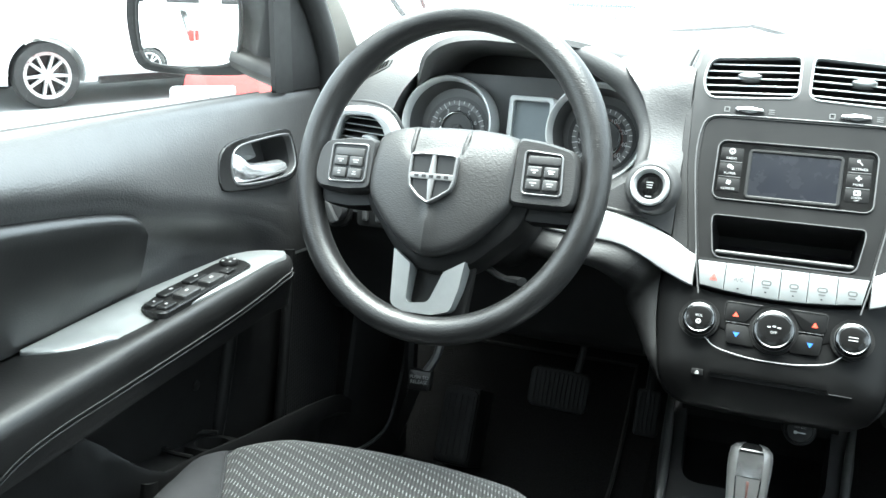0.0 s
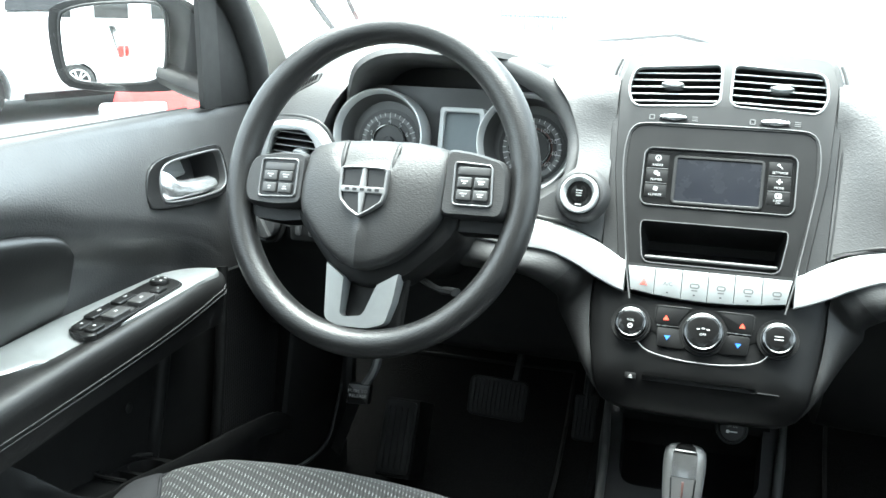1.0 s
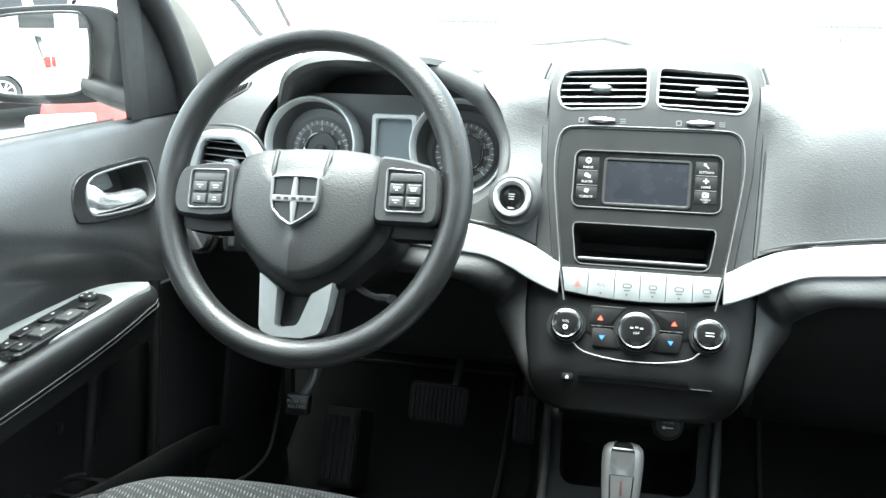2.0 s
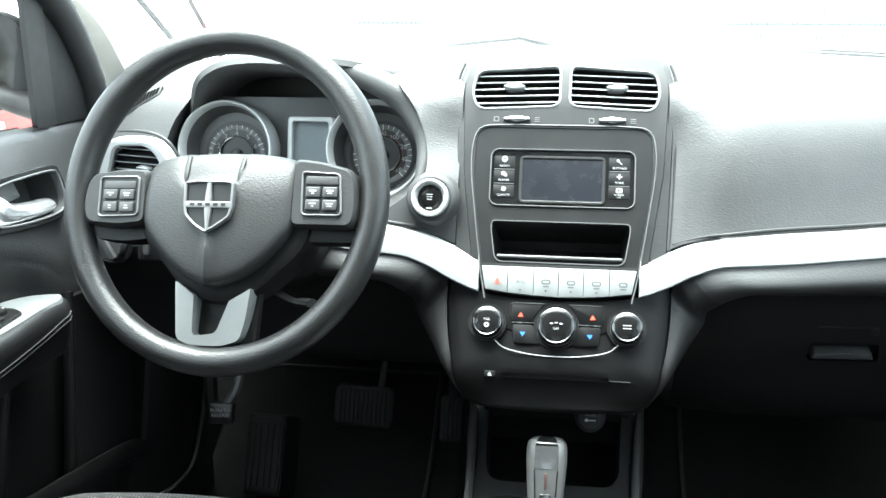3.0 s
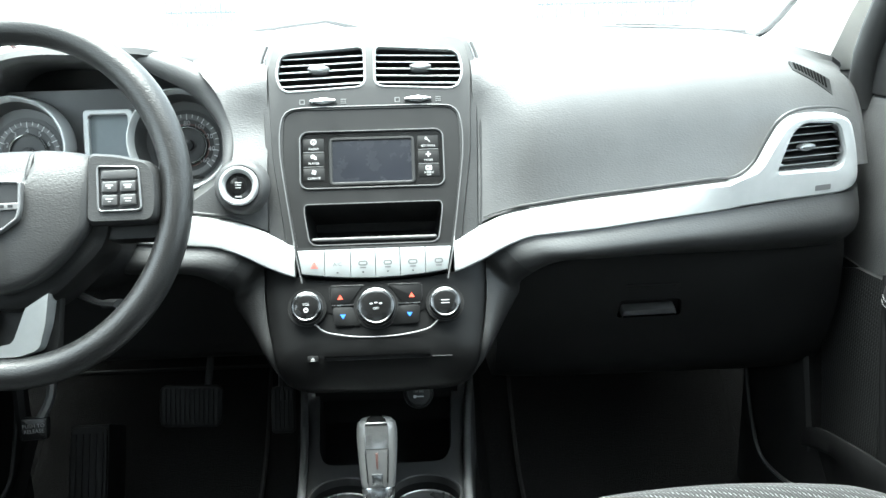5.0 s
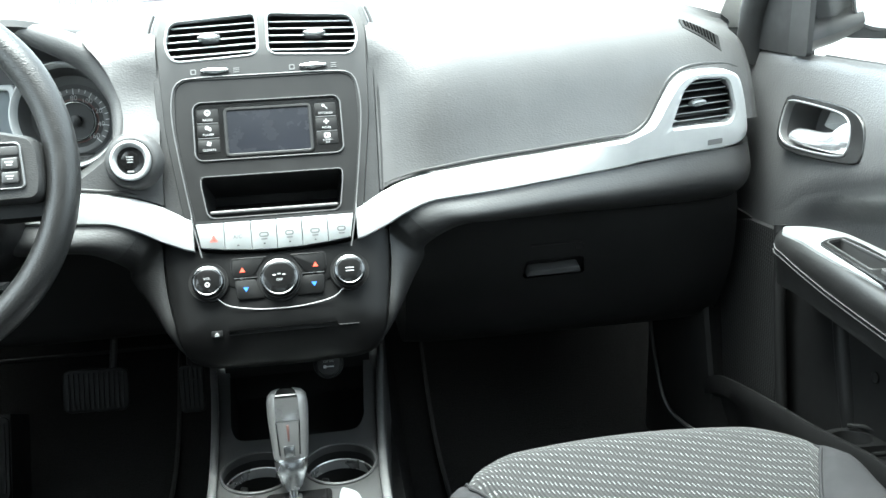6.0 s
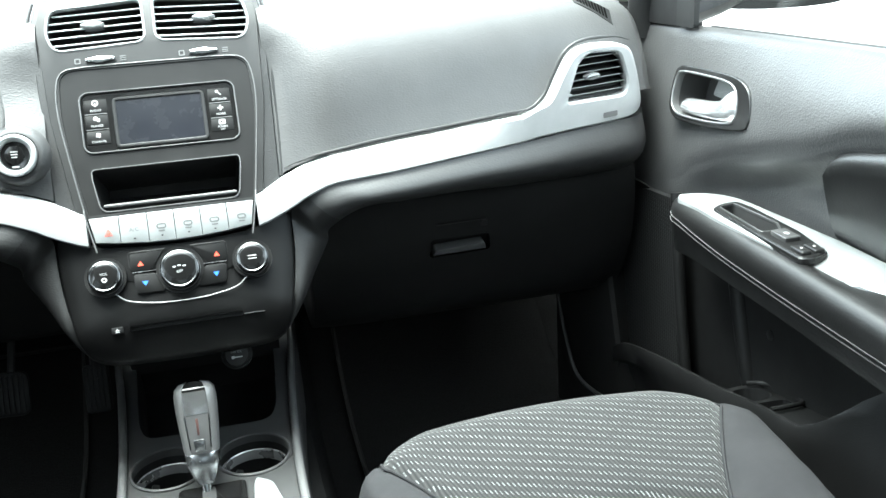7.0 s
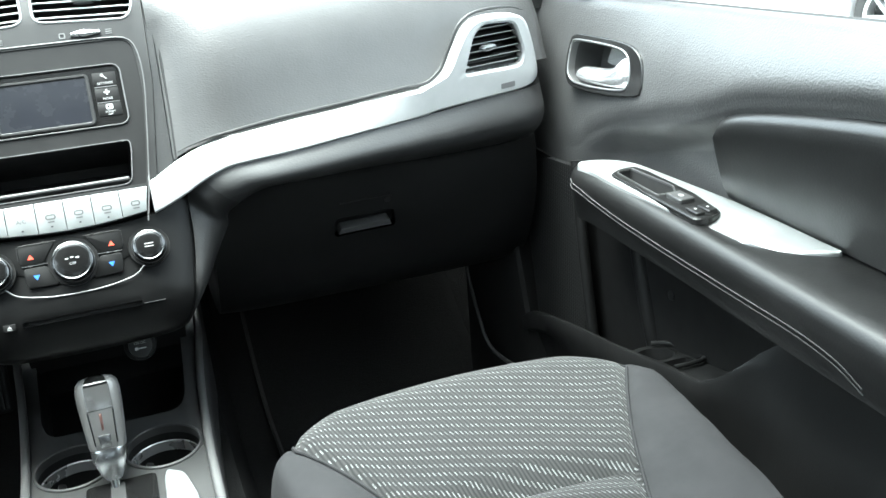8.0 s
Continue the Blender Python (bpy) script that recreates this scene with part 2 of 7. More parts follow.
FENCEPAINT = plain("blue_grey_fence_paint", (0.05, 0.065, 0.075), (0.08, 0.10, 0.115), 0.5)
GROUND = ground_mat("worn_tarmac")


# ---- building helpers ----
def V(*a):
    return Vector(a)


def thing(name, at, label, category, group="", kind=""):
    ob = new(name)
    ob.empty_display_size = 0.05
    ob.location = at
    return tagged(ob, label, category, group, kind)


def part(name, bm, material, parent=None, label="", flat=False):
    me = bpy.data.meshes.new(name)
    bmesh.ops.recalc_face_normals(bm, faces=bm.faces[:])
    for f in bm.faces:
        f.smooth = not flat
    bm.to_mesh(me)
    bm.free()
    me.materials.append(material)
    if not flat:
        me.set_sharp_from_angle(angle=radians(38))
    ob = new(name, me)
    if parent is not None:
        ob.parent = parent
        if parent.type == "EMPTY":
            ob.matrix_parent_inverse = Matrix.Translation(-parent.location)
    return tagged(ob, label)


def setting(name, bm, material, label, category, flat=False):
    return tagged(part(name, bm, material, None, label, flat), category=category, kind="structure")


def sheet(rows, wrap_u=False, wrap_v=False, caps=False):
    """Faces between rows of points; wrap_v closes each row, wrap_u joins the last row to the first."""
    bm = bmesh.new()
    vs = [[bm.verts.new(p) for p in row] for row in rows]
    nu, nv = len(vs), len(vs[0])
    for i in range(nu if wrap_u else nu - 1):
        for j in range(nv if wrap_v else nv - 1):
            a, b = vs[i], vs[(i + 1) % nu]
            bm.faces.new((a[j], a[(j + 1) % nv], b[(j + 1) % nv], b[j]))
    if caps:
        bm.faces.new(vs[0])
        bm.faces.new(vs[-1][::-1])
    return bm


def spline(pts, n, closed=False):
    """n points evenly along a Catmull-Rom curve."""
    p = [Vector(q) for q in pts]
    m = len(p)
    dense = []
    for i in range(m if closed else m - 1):
        if closed:
            a, b, c, d = p[i - 1], p[i], p[(i + 1) % m], p[(i + 2) % m]
        else:
            b, c = p[i], p[i + 1]
            a = p[i - 1] if i else b * 2 - c
            d = p[i + 2] if i + 2 < m else c * 2 - b
        for k in range(12):
            t = k / 12
            dense.append(0.5 * (2 * b + (c - a) * t + (2 * a - 5 * b + 4 * c - d) * t * t + (3 * b - a - 3 * c + d) * t ** 3))
    dense.append(p[0].copy() if closed else p[-1].copy())
    run = [0.0]
    for a, b in zip(dense, dense[1:]):
        run.append(run[-1] + (b - a).length)
    out, j = [], 0
    for k in range(n):
        s = run[-1] * k / (n if closed else n - 1)
        while j < len(run) - 2 and run[j + 1] < s:
            j += 1
        w = (s - run[j]) / max(run[j + 1] - run[j], 1e-9)
        out.append(dense[j].lerp(dense[j + 1], min(max(w, 0), 1)))
    return out


def tube(pts, r, closed=False, seg=10, flatten=1.0, up=None):
    pts = [Vector(p) for p in pts]
    n = len(pts)
    rows, side = [], None
    for i, p in enumerate(pts):
        d = (pts[(i + 1) % n] if closed or i < n - 1 else p) - (pts[i - 1] if closed or i else p)
        d.normalize()
        ref = Vector(up) if up else (side if side is not None else (Vector((0, 0, 1)) if abs(d.z) < 0.9 else Vector((1, 0, 0))))
        b = (ref - d * ref.dot(d)).normalized()
        side = b
        c = d.cross(b)
        rr = r[i] if isinstance(r, (list, tuple)) else r
        rows.append([p + (b * math.cos(a) * flatten + c * math.sin(a)) * rr for a in (2 * math.pi * k / seg for k in range(seg))])
    return sheet(rows, closed, True, caps=not closed)


def rrect(cx, cy, w, h, r, n=4):
    out = []
    for sx, sy, a0 in ((1, 1, 0), (-1, 1, 90), (-1, -1, 180), (1, -1, 270)):
        for k in range(n + 1):
            a = radians(a0 + 90 * k / n)
            out.append((cx + sx * (w / 2 - r) + r * math.cos(a), cy + sy * (h / 2 - r) + r * math.sin(a)))
    return out


def disc(cx, cy, r, n=32, squash=1.0):
    return [(cx + r * math.cos(2 * math.pi * k / n), cy + squash * r * math.sin(2 * math.pi * k / n)) for k in range(n)]


def rounded(poly, r, n=4):
    """A polygon with its corners rounded by the radius r (or one radius a corner)."""
    out, m = [], len(poly)
    for i, p in enumerate(poly):
        rr = r[i] if isinstance(r, (list, tuple)) else r
        p = Vector(p)
        a, b = Vector(poly[i - 1]) - p, Vector(poly[(i + 1) % m]) - p
        if rr <= 1e-6:
            out.append(tuple(p))
            continue
        cut = min(rr, a.length * 0.45, b.length * 0.45)
        s, e = p + a.normalized() * cut, p + b.normalized() * cut
        for k in range(n + 1):
            t = k / n
            out.append(tuple(s * (1 - t) ** 2 + p * 2 * t * (1 - t) + e * t * t))
    return out


def shrink(outline, d):
    """The outline moved inwards by about d."""
    n = len(outline)
    area = sum(outline[i - 1][0] * outline[i][1] - outline[i][0] * outline[i - 1][1] for i in range(n))
    s = 1 if area > 0 else -1
    out = []
    for i in range(n):
        a, p, b = Vector(outline[i - 1]), Vector(outline[i]), Vector(outline[(i + 1) % n])
        t = (b - a)
        t = t.normalized() if t.length > 1e-9 else Vector((1, 0))
        out.append((p.x - t.y * d * s, p.y + t.x * d * s))
    return out


def slab(outline, M, w0, w1, bevel=0.0):
    """A plate with this outline in the plane of M, from w0 to w1 along its normal, the front edge rounded."""
    rings = [[M @ V(u, v, w0) for u, v in outline]]
    if bevel:
        rings.append([M @ V(u, v, w1 - bevel) for u, v in outline])
        rings.append([M @ V(u, v, w1 - bevel * 0.3) for u, v in shrink(outline, bevel * 0.3)])
        rings.append([M @ V(u, v, w1) for u, v in shrink(outline, bevel)])
    else:
        rings.append([M @ V(u, v, w1) for u, v in outline])
    return sheet(rings, False, True, caps=True)


def ring_plate(outer, inner, M, w0, w1, inner_w0=None):
    """A frame between two outlines of as many points, with a rounded front."""
    iw = w0 if inner_w0 is None else inner_w0
    mid_o, mid_i = shrink(outer, 0.0012), shrink(inner, -0.0012)
    rings = [[M @ V(u, v, w0) for u, v in outer], [M @ V(u, v, w1 - 0.001) for u, v in outer], [M @ V(u, v, w1) for u, v in mid_o],
             [M @ V(u, v, w1) for u, v in mid_i], [M @ V(u, v, w1 - 0.001) for u, v in inner], [M @ V(u, v, iw) for u, v in inner]]
    return sheet(rings, True, True)


def cup(outline, M, w_front, w_back, taper=0.0):
    """An open recess: walls from w_front back to a floor at w_back."""
    front = [M @ V(u, v, w_front) for u, v in outline]
    back = [M @ V(u, v, w_back) for u, v in shrink(outline, taper)]
    bm = sheet([front, back], False, True)
    bm.verts.ensure_lookup_table()
    bm.faces.new(bm.verts[len(front):len(front) + len(back)])
    return bm


def lathe(profile, M, n=32):
    rows = [[M @ V(r * math.cos(2 * math.pi * k / n), r * math.sin(2 * math.pi * k / n), w) for k in range(n)] for r, w in profile]
    return sheet(rows, False, True, caps=True)


def holed(outer, holes, M, w0, w1):
    """A plate with openings: a filled front at w1, with edge walls back to w0."""
    bm = bmesh.new()
    edges, loops = [], []
    for o in [outer] + list(holes):
        front = [bm.verts.new(M @ V(u, v, w1)) for u, v in o]
        loops.append(front)
        edges += [bm.edges.new((front[i - 1], front[i])) for i in range(len(front))]
    bmesh.ops.triangle_fill(bm, use_beauty=True, edges=edges)
    for front, o in zip(loops, [outer] + list(holes)):
        back = [bm.verts.new(M @ V(u, v, w0)) for u, v in o]
        for i in range(len(o)):
            bm.faces.new((front[i - 1], front[i], back[i], back[i - 1]))
    return bm


def hoop(profile, M, n=32):
    """A turned ring whose profile closes on itself."""
    rows = [[M @ V(r * math.cos(2 * math.pi * k / n), r * math.sin(2 * math.pi * k / n), w) for k in range(n)] for r, w in profile]
    return sheet(rows, True, True)


def box(M, x0, x1, y0, y1, z0, z1, bevel=0.0):
    bm = bmesh.new()
    vs = [bm.verts.new(M @ V(x, y, z)) for x in (x0, x1) for y in (y0, y1) for z in (z0, z1)]
    for q in ((0, 1, 3, 2), (4, 6, 7, 5), (0, 4, 5, 1), (2, 3, 7, 6), (0, 2, 6, 4), (1, 5, 7, 3)):
        bm.faces.new([vs[i] for i in q])
    if bevel:
        bmesh.ops.bevel(bm, geom=bm.edges[:], offset=bevel, segments=2, affect="EDGES", profile=0.6)
    return bm


def joined(*bms):
    out = bmesh.new()
    for b in bms:
        me = bpy.data.meshes.new("tmp")
        b.to_mesh(me)
        b.free()
        out.from_mesh(me)
        bpy.data.meshes.remove(me)
    return out


def cut(ob, *cutters):
    """Takes the cutters' solid shapes out of ob's mesh."""
    for bm in cutters:
        me = bpy.data.meshes.new("cutter")
        bmesh.ops.recalc_face_normals(bm, faces=bm.faces[:])
        bm.to_mesh(me)
        bm.free()
        tool = new("cutter", me)
        mod = ob.modifiers.new("cut", "BOOLEAN")
        mod.object, mod.operation, mod.solver = tool, "DIFFERENCE", "EXACT"
        dg = bpy.context.evaluated_depsgraph_get()
        dg.update()
        done = bpy.data.meshes.new_from_object(ob.evaluated_get(dg))
        ob.modifiers.remove(mod)
        old, ob.data = ob.data, done
        done.name = ob.name
        bpy.data.objects.remove(tool)
        bpy.data.meshes.remove(me)
        bpy.data.meshes.remove(old)
    return ob


def lettering(name, words, size, M, material, parent, w=0.0006, align="CENTER"):
    cu = bpy.data.curves.new(name, "FONT")
    cu.body, cu.size, cu.align_x, cu.align_y, cu.extrude = words, size, align, "CENTER", 0.0001
    cu.resolution_u = 2
    tmp = new("tmp_text", cu)
    dg = bpy.context.evaluated_depsgraph_get()
    dg.update()
    me = bpy.data.meshes.new_from_object(tmp.evaluated_get(dg))
    bpy.data.objects.remove(tmp)
    bm = bmesh.new()
    bm.from_mesh(me)
    bpy.data.meshes.remove(me)
    bmesh.ops.transform(bm, matrix=M @ Matrix.Translation((0, 0, w)), verts=bm.verts[:])
    return part(name, bm, material, parent, flat=True)


def plane_at(origin, u, v):
    """A matrix whose x runs along u, y along v and z along their normal, at origin."""
    u, v = Vector(u).normalized(), Vector(v)
    w = u.cross(v).normalized()
    v = w.cross(u)
    m = Matrix((u, v, w)).transposed().to_4x4()
    m.translation = Vector(origin)
    return m


ID = Matrix.Identity(4)


def lerp_table(table, x):
    """A smooth curve through the table's points (monotone cubic)."""
    n = len(table)
    if x <= table[0][0]:
        return table[0][1]
    if x >= table[-1][0]:
        return table[-1][1]
    sl = [(table[i + 1][1] - table[i][1]) / (table[i + 1][0] - table[i][0]) for i in range(n - 1)]
    m = [sl[0]] + [0.0 if a * b <= 0 else 2 * a * b / (a + b) for a, b in zip(sl, sl[1:])] + [sl[-1]]
    for i in range(n - 1):
        (x0, y0), (x1, y1) = table[i], table[i + 1]
        if x <= x1:
            h = x1 - x0
            t = (x - x0) / h
            return y0 * (1 + 2 * t) * (1 - t) ** 2 + m[i] * h * t * (1 - t) ** 2 + y1 * t * t * (3 - 2 * t) + m[i + 1] * h * t * t * (t - 1)


# ---- setting: ground, cabin shell ----
GROUND_Z = -0.40


def build_ground():
    rows = [[V(x, y, GROUND_Z + (0.0 if max(abs(x), abs(y)) > 40 else 0.015 * noise.noise(V(x * 0.3, y * 0.3, 0)))) for y in YS] for x in XS]
    return setting("ground", sheet(rows), GROUND, "pale worn tarmac of an open car lot", "ground")


XS = [-900, -200, -60] + [-30 + 2 * i for i in range(31)] + [60, 200, 900]
YS = [-900, -200, -60] + [-30 + 2 * i for i in range(31)] + [60, 200, 900]
build_ground()


def cabin_floor():
    prof = [(-1.6, 0.2), (0.4, 0.2), (1.30, 0.2), (1.44, 0.215), (1.54, 0.27), (1.64, 0.37), (1.72, 0.5), (1.78, 0.66)]
    prof = spline([(0, y, z) for y, z in prof], 40)
    rows = []
    for x in [-0.80, -0.74, -0.70, -0.66, -0.5, -0.3, -0.2, -0.17, -0.14, 0.0, 0.14, 0.17, 0.2, 0.3, 0.5, 0.66, 0.70, 0.74, 0.80]:
        lift = 0.16 if abs(x) >= 0.74 else (0.05 if abs(x) == 0.70 else (0.12 if abs(x) < 0.15 else 0.0))
        rows.append([V(x, p.y, p.z + lift * (1 if p.y < 1.5 else max(0, 1 - (p.y - 1.5) * 4))) for p in prof])
    under = [[V(p.x, p.y, p.z - 0.05) for p in r] for r in rows]
    loop = [r + u[::-1] for r, u in zip(rows, under)]
    return setting("floor", sheet(loop, False, True, caps=True), CARPET, "black carpeted car floor with sloping toe board", "floor")


cabin_floor()


def shell_panel(name, pts, thick, material, label, category):
    """A plate through four corners, thickened outwards from the cabin's middle."""
    p = [Vector(q) for q in pts]
    n = (p[1] - p[0]).cross(p[3] - p[0]).normalized()
    mid = sum(p, Vector()) / 4
    if n.dot(mid - V(0, 0.3, 0.8)) < 0:
        n = -n
    rows = [p, [q + n * thick for q in p]]
    return setting(name, sheet(rows, False, True, caps=True), material, label, category)


def roof():
    rows = []
    for i in range(13):
        y = -1.6 + 2.26 * i / 12
        crown = 1.44 - 0.05 * ((y - (-0.3)) / 1.3) ** 2
        rows.append([V(x, y, crown - 0.05 * (x / 0.62) ** 4) for x in (-0.62, -0.55, -0.4, -0.2, 0, 0.2, 0.4, 0.55, 0.62)])
    top = [[p + V(0, 0, 0.05) for p in r] for r in rows]
    loop = [r + t[::-1] for r, t in zip(rows, top)]
    return setting("ceiling", sheet(loop, False, True, caps=True), ROOFLINING, "pale grey fabric roof lining of the cabin", "roof lining")


roof()
for s, side in ((-1, "left"), (1, "right")):
    shell_panel("wall_" + side, [(s * 0.76, -1.6, 0.15), (s * 0.76, 0.22, 0.15), (s * 0.76, 0.22, 0.93), (s * 0.74, -1.6, 0.98)], 0.06, HARDFINE,
                "black lower side wall of the rear cabin", "wall")
    shell_panel("pillar_" + side, [(s * 0.755, 0.10, 0.935), (s * 0.755, 0.24, 0.925), (s * 0.62, 0.12, 1.385), (s * 0.62, -0.02, 1.385)], 0.05, PILLAR,
                "pale grey trim of the middle pillar", "pillar")
shell_panel("wall_rear", [(-0.76, -1.62, 0.15), (0.76, -1.62, 0.15), (0.72, -1.62, 0.98), (-0.72, -1.62, 0.98)], 0.06, HARDFINE, "black rear wall of the cabin below the rear glass", "wall")


shell_panel("wall_front", [(-0.80, 1.80, 0.15), (0.80, 1.80, 0.15), (0.80, 1.80, 0.90), (-0.80, 1.80, 0.90)], 0.05, HARDFINE, "black bulkhead behind the dashboard", "bulkhead")
for s, side in ((-1, "left"), (1, "right")):
    shell_panel("wall_front_" + side, [(s * 0.79, 1.34, 0.15), (s * 0.79, 1.86, 0.15), (s * 0.775, 1.86, 0.90), (s * 0.775, 1.34, 0.885)], 0.05, HARDFINE, "black side wall ahead of the door", "wall")


def a_pillar(s):
    """Pale trim beside the windscreen, running up and back into the roof."""
    path = spline([(0.835, 1.66, 0.84), (0.826, 1.56, 0.935), (0.808, 1.44, 1.035), (0.776, 1.22, 1.135), (0.712, 0.95, 1.258), (0.640, 0.64, 1.40)], 26)
    rows = []
    for i, p in enumerate(path):
        a = path[min(i + 1, 25)] - path[max(i - 1, 0)]
        a.normalize()
        out = V(1, 0, 0) - a * a.x
        out.normalize()
        nrm = a.cross(out)
        ring = []
        for u, w in ((-0.062, 0.010), (-0.058, -0.012), (-0.030, -0.026), (0.005, -0.028), (0.032, -0.016), (0.075, 0.012), (0.06, 0.045), (-0.045, 0.045)):
            q = p + out * u + nrm * (w if nrm.z < 0 else -w) * -1
            ring.append(V(q.x * s, q.y, q.z))
        rows.append(ring)
    name = "pillar_front_" + ("right" if s > 0 else "left")
    return setting(name, sheet(rows, False, True, caps=True), PILLAR, "pale grey trim of the front roof pillar", "pillar")


for s in (-1, 1):
    a_pillar(s)


def windscreen():
    rows = []
    for i in range(9):
        t = i / 8
        row = []
        for j in range(13):
            x = -0.70 + 1.40 * j / 12
            half = 0.74 - 0.12 * t
            bow = 0.10 * (1 - (x / 0.7) ** 2)
            row.append(V(x / 0.70 * half, 1.62 + bow - 1.0 * t, 0.915 + 0.035 * (1 - (x / 0.7) ** 2) + 0.50 * t - 0.02 * t * t))
        rows.append(row)
    ob = setting("window_1", sheet(rows), DUSTY, "raked windscreen glass under a film of dust", "windscreen")
    ob.visible_shadow = False
    return ob


windscreen()


def rear_sides():
    for s in (-1, 1):
        rows = [[V(s * 0.755, y, 0.95), V(s * 0.70, y, 1.18), V(s * 0.625, y, 1.385)] for y in (-1.6, -0.8, 0.05)]
        ob = setting("window_3" if s < 0 else "window_4", sheet(rows), PRIVACY, "unseen dark-tinted rear side window glass, added to cut rear light", "window")
        ob.visible_shadow = False


rear_sides()


def rear_glass():
    ob = setting("window_2", sheet([[V(x, -1.63, 0.98), V(x * 0.88, -1.50, 1.38)] for x in (-0.7, -0.3, 0.3, 0.7)]), PRIVACY, "unseen dark-tinted rear window glass that cuts rear light", "window")
    ob.visible_shadow = False


rear_glass()


def cowl():
    rows = []
    for j in range(13):
        x = -0.72 + 1.44 * j / 12
        b = 0.10 * (1 - (x / 0.72) ** 2)
        z = 0.925 + 0.03 * (1 - (x / 0.72) ** 2)
        rows.append([V(x, 1.64 + b, z - 0.03), V(x, 1.66 + b, z - 0.004), V(x, 1.74 + b, z - 0.008), V(x, 1.84 + b, z - 0.004), V(x, 1.84 + b, z - 0.10), V(x, 1.64 + b, z - 0.10)])
    setting("trim", sheet(rows, False, True, caps=True), HARDFINE, "black plastic scuttle panel below the windscreen", "scuttle panel")


cowl()


def wiper(pts, arm_pts):
    w = thing("wiper", pts[0], "black windscreen wiper parked at the foot of the glass", "wiper", "wipers")
    part("blade", tube(spline(pts, 14), 0.004, seg=6), RUBBER, w)
    part("arm", tube(spline(arm_pts, 12), [0.005] * 6 + [0.004] * 6, seg=6), HARD, w)


wiper([(-0.32, 1.79, 0.955), (-0.17, 1.80, 0.972), (-0.10, 1.80, 0.979)], [(-0.10, 1.80, 0.981), (-0.06, 1.80, 0.972), (0.0, 1.81, 0.958)])
wiper([(0.24, 1.79, 0.956), (0.45, 1.78, 0.957), (0.68, 1.72, 0.949)], [(0.45, 1.785, 0.962), (0.58, 1.76, 0.956), (0.70, 1.73, 0.94)])


def glass_edge(s):
    path = [(0.60, 1.655, 0.925), (0.636, 1.62, 0.938), (0.656, 1.575, 0.958), (0.672, 1.53, 0.995), (0.682, 1.47, 1.045), (0.684, 1.38, 1.095), (0.668, 1.15, 1.195), (0.61, 0.66, 1.39)]
    setting("trim_glass_" + ("right" if s > 0 else "left"), tube(spline([(s * x, y, z) for x, y, z in path], 30), 0.0055, seg=8), RUBBER, "thin black seal along the windscreen's side edge", "glass seal")


for s in (-1, 1):
    glass_edge(s)


# ---- dashboard ----
BAND_TOP = [(0.0, 0.757), (0.09, 0.761), (0.128, 0.777), (0.163, 0.790), (0.198, 0.797), (0.27, 0.802), (0.346, 0.804), (0.43, 0.807), (0.60, 0.810), (0.8, 0.81)]
BAND_LOW = [(0.0, 0.727), (0.087, 0.729), (0.129, 0.742), (0.158, 0.756), (0.194, 0.766), (0.27, 0.767), (0.343, 0.770), (0.43, 0.773), (0.515, 0.777), (0.62, 0.780), (0.8, 0.78)]


def band_y(x):
    u = max(0.0, (abs(x) - 0.09) / 0.53)
    return 1.055 + 0.125 * u ** 1.2


WHEEL_X = -0.362
ST = plane_at((0, 1.035, 0.70), (1, 0, 0), (0, 0.55, 1))
dashboard = thing("dashboard", (0, 1.3, 0.6), "black grained dashboard with a satin silver band across it", "dashboard")


def pad_profile(x):
    a = abs(x)
    back = 0.13 if a < 0.127 else 0.0
    y, zt = band_y(x) + back, lerp_table(BAND_TOP, a)
    end = max(0.0, (a - 0.52) / 0.17)
    zt_up = zt
    drop = 0.035 * end ** 1.5
    mid = 0.012 * (1 - (a / 0.7) ** 2)
    prof = [(1.665 + 0.08 * (1 - (a / 0.7) ** 2), 0.945 + 0.026 * (1 - (a / 0.7) ** 2) - drop * 0.4), (1.56, 0.962 + mid - drop * 0.6), (1.42, 0.970 + mid - drop), (1.32 - back * 0.1, 0.968 + mid - drop),
            (y + 0.130, 0.958 + mid * 0.7 - drop), (y + 0.080, 0.937 - drop * 0.8), (y + 0.048, 0.898 - drop * 0.5), (y + 0.029, 0.852), (y + 0.018, zt_up + 0.018), (y + 0.010, zt_up + 0.002)]
    # beside the centre stack the pad lies just behind the stack's sloping plane
    w = max(0.0, min(1.0, 1 - (a - 0.140) / (0.055 if x > 0 else 0.11))) if a >= 0.127 else 0.0
    w = w * w * (3 - 2 * w)
    share = [0, 0, 0, 0, 0.3, 0.75, 1, 1, 1, 1]
    return [(p * (1 - w * k) + (1.045 + 0.55 * (q - 0.70)) * w * k if p < 1.26 else p, q) for (p, q), k in zip(prof, share)]


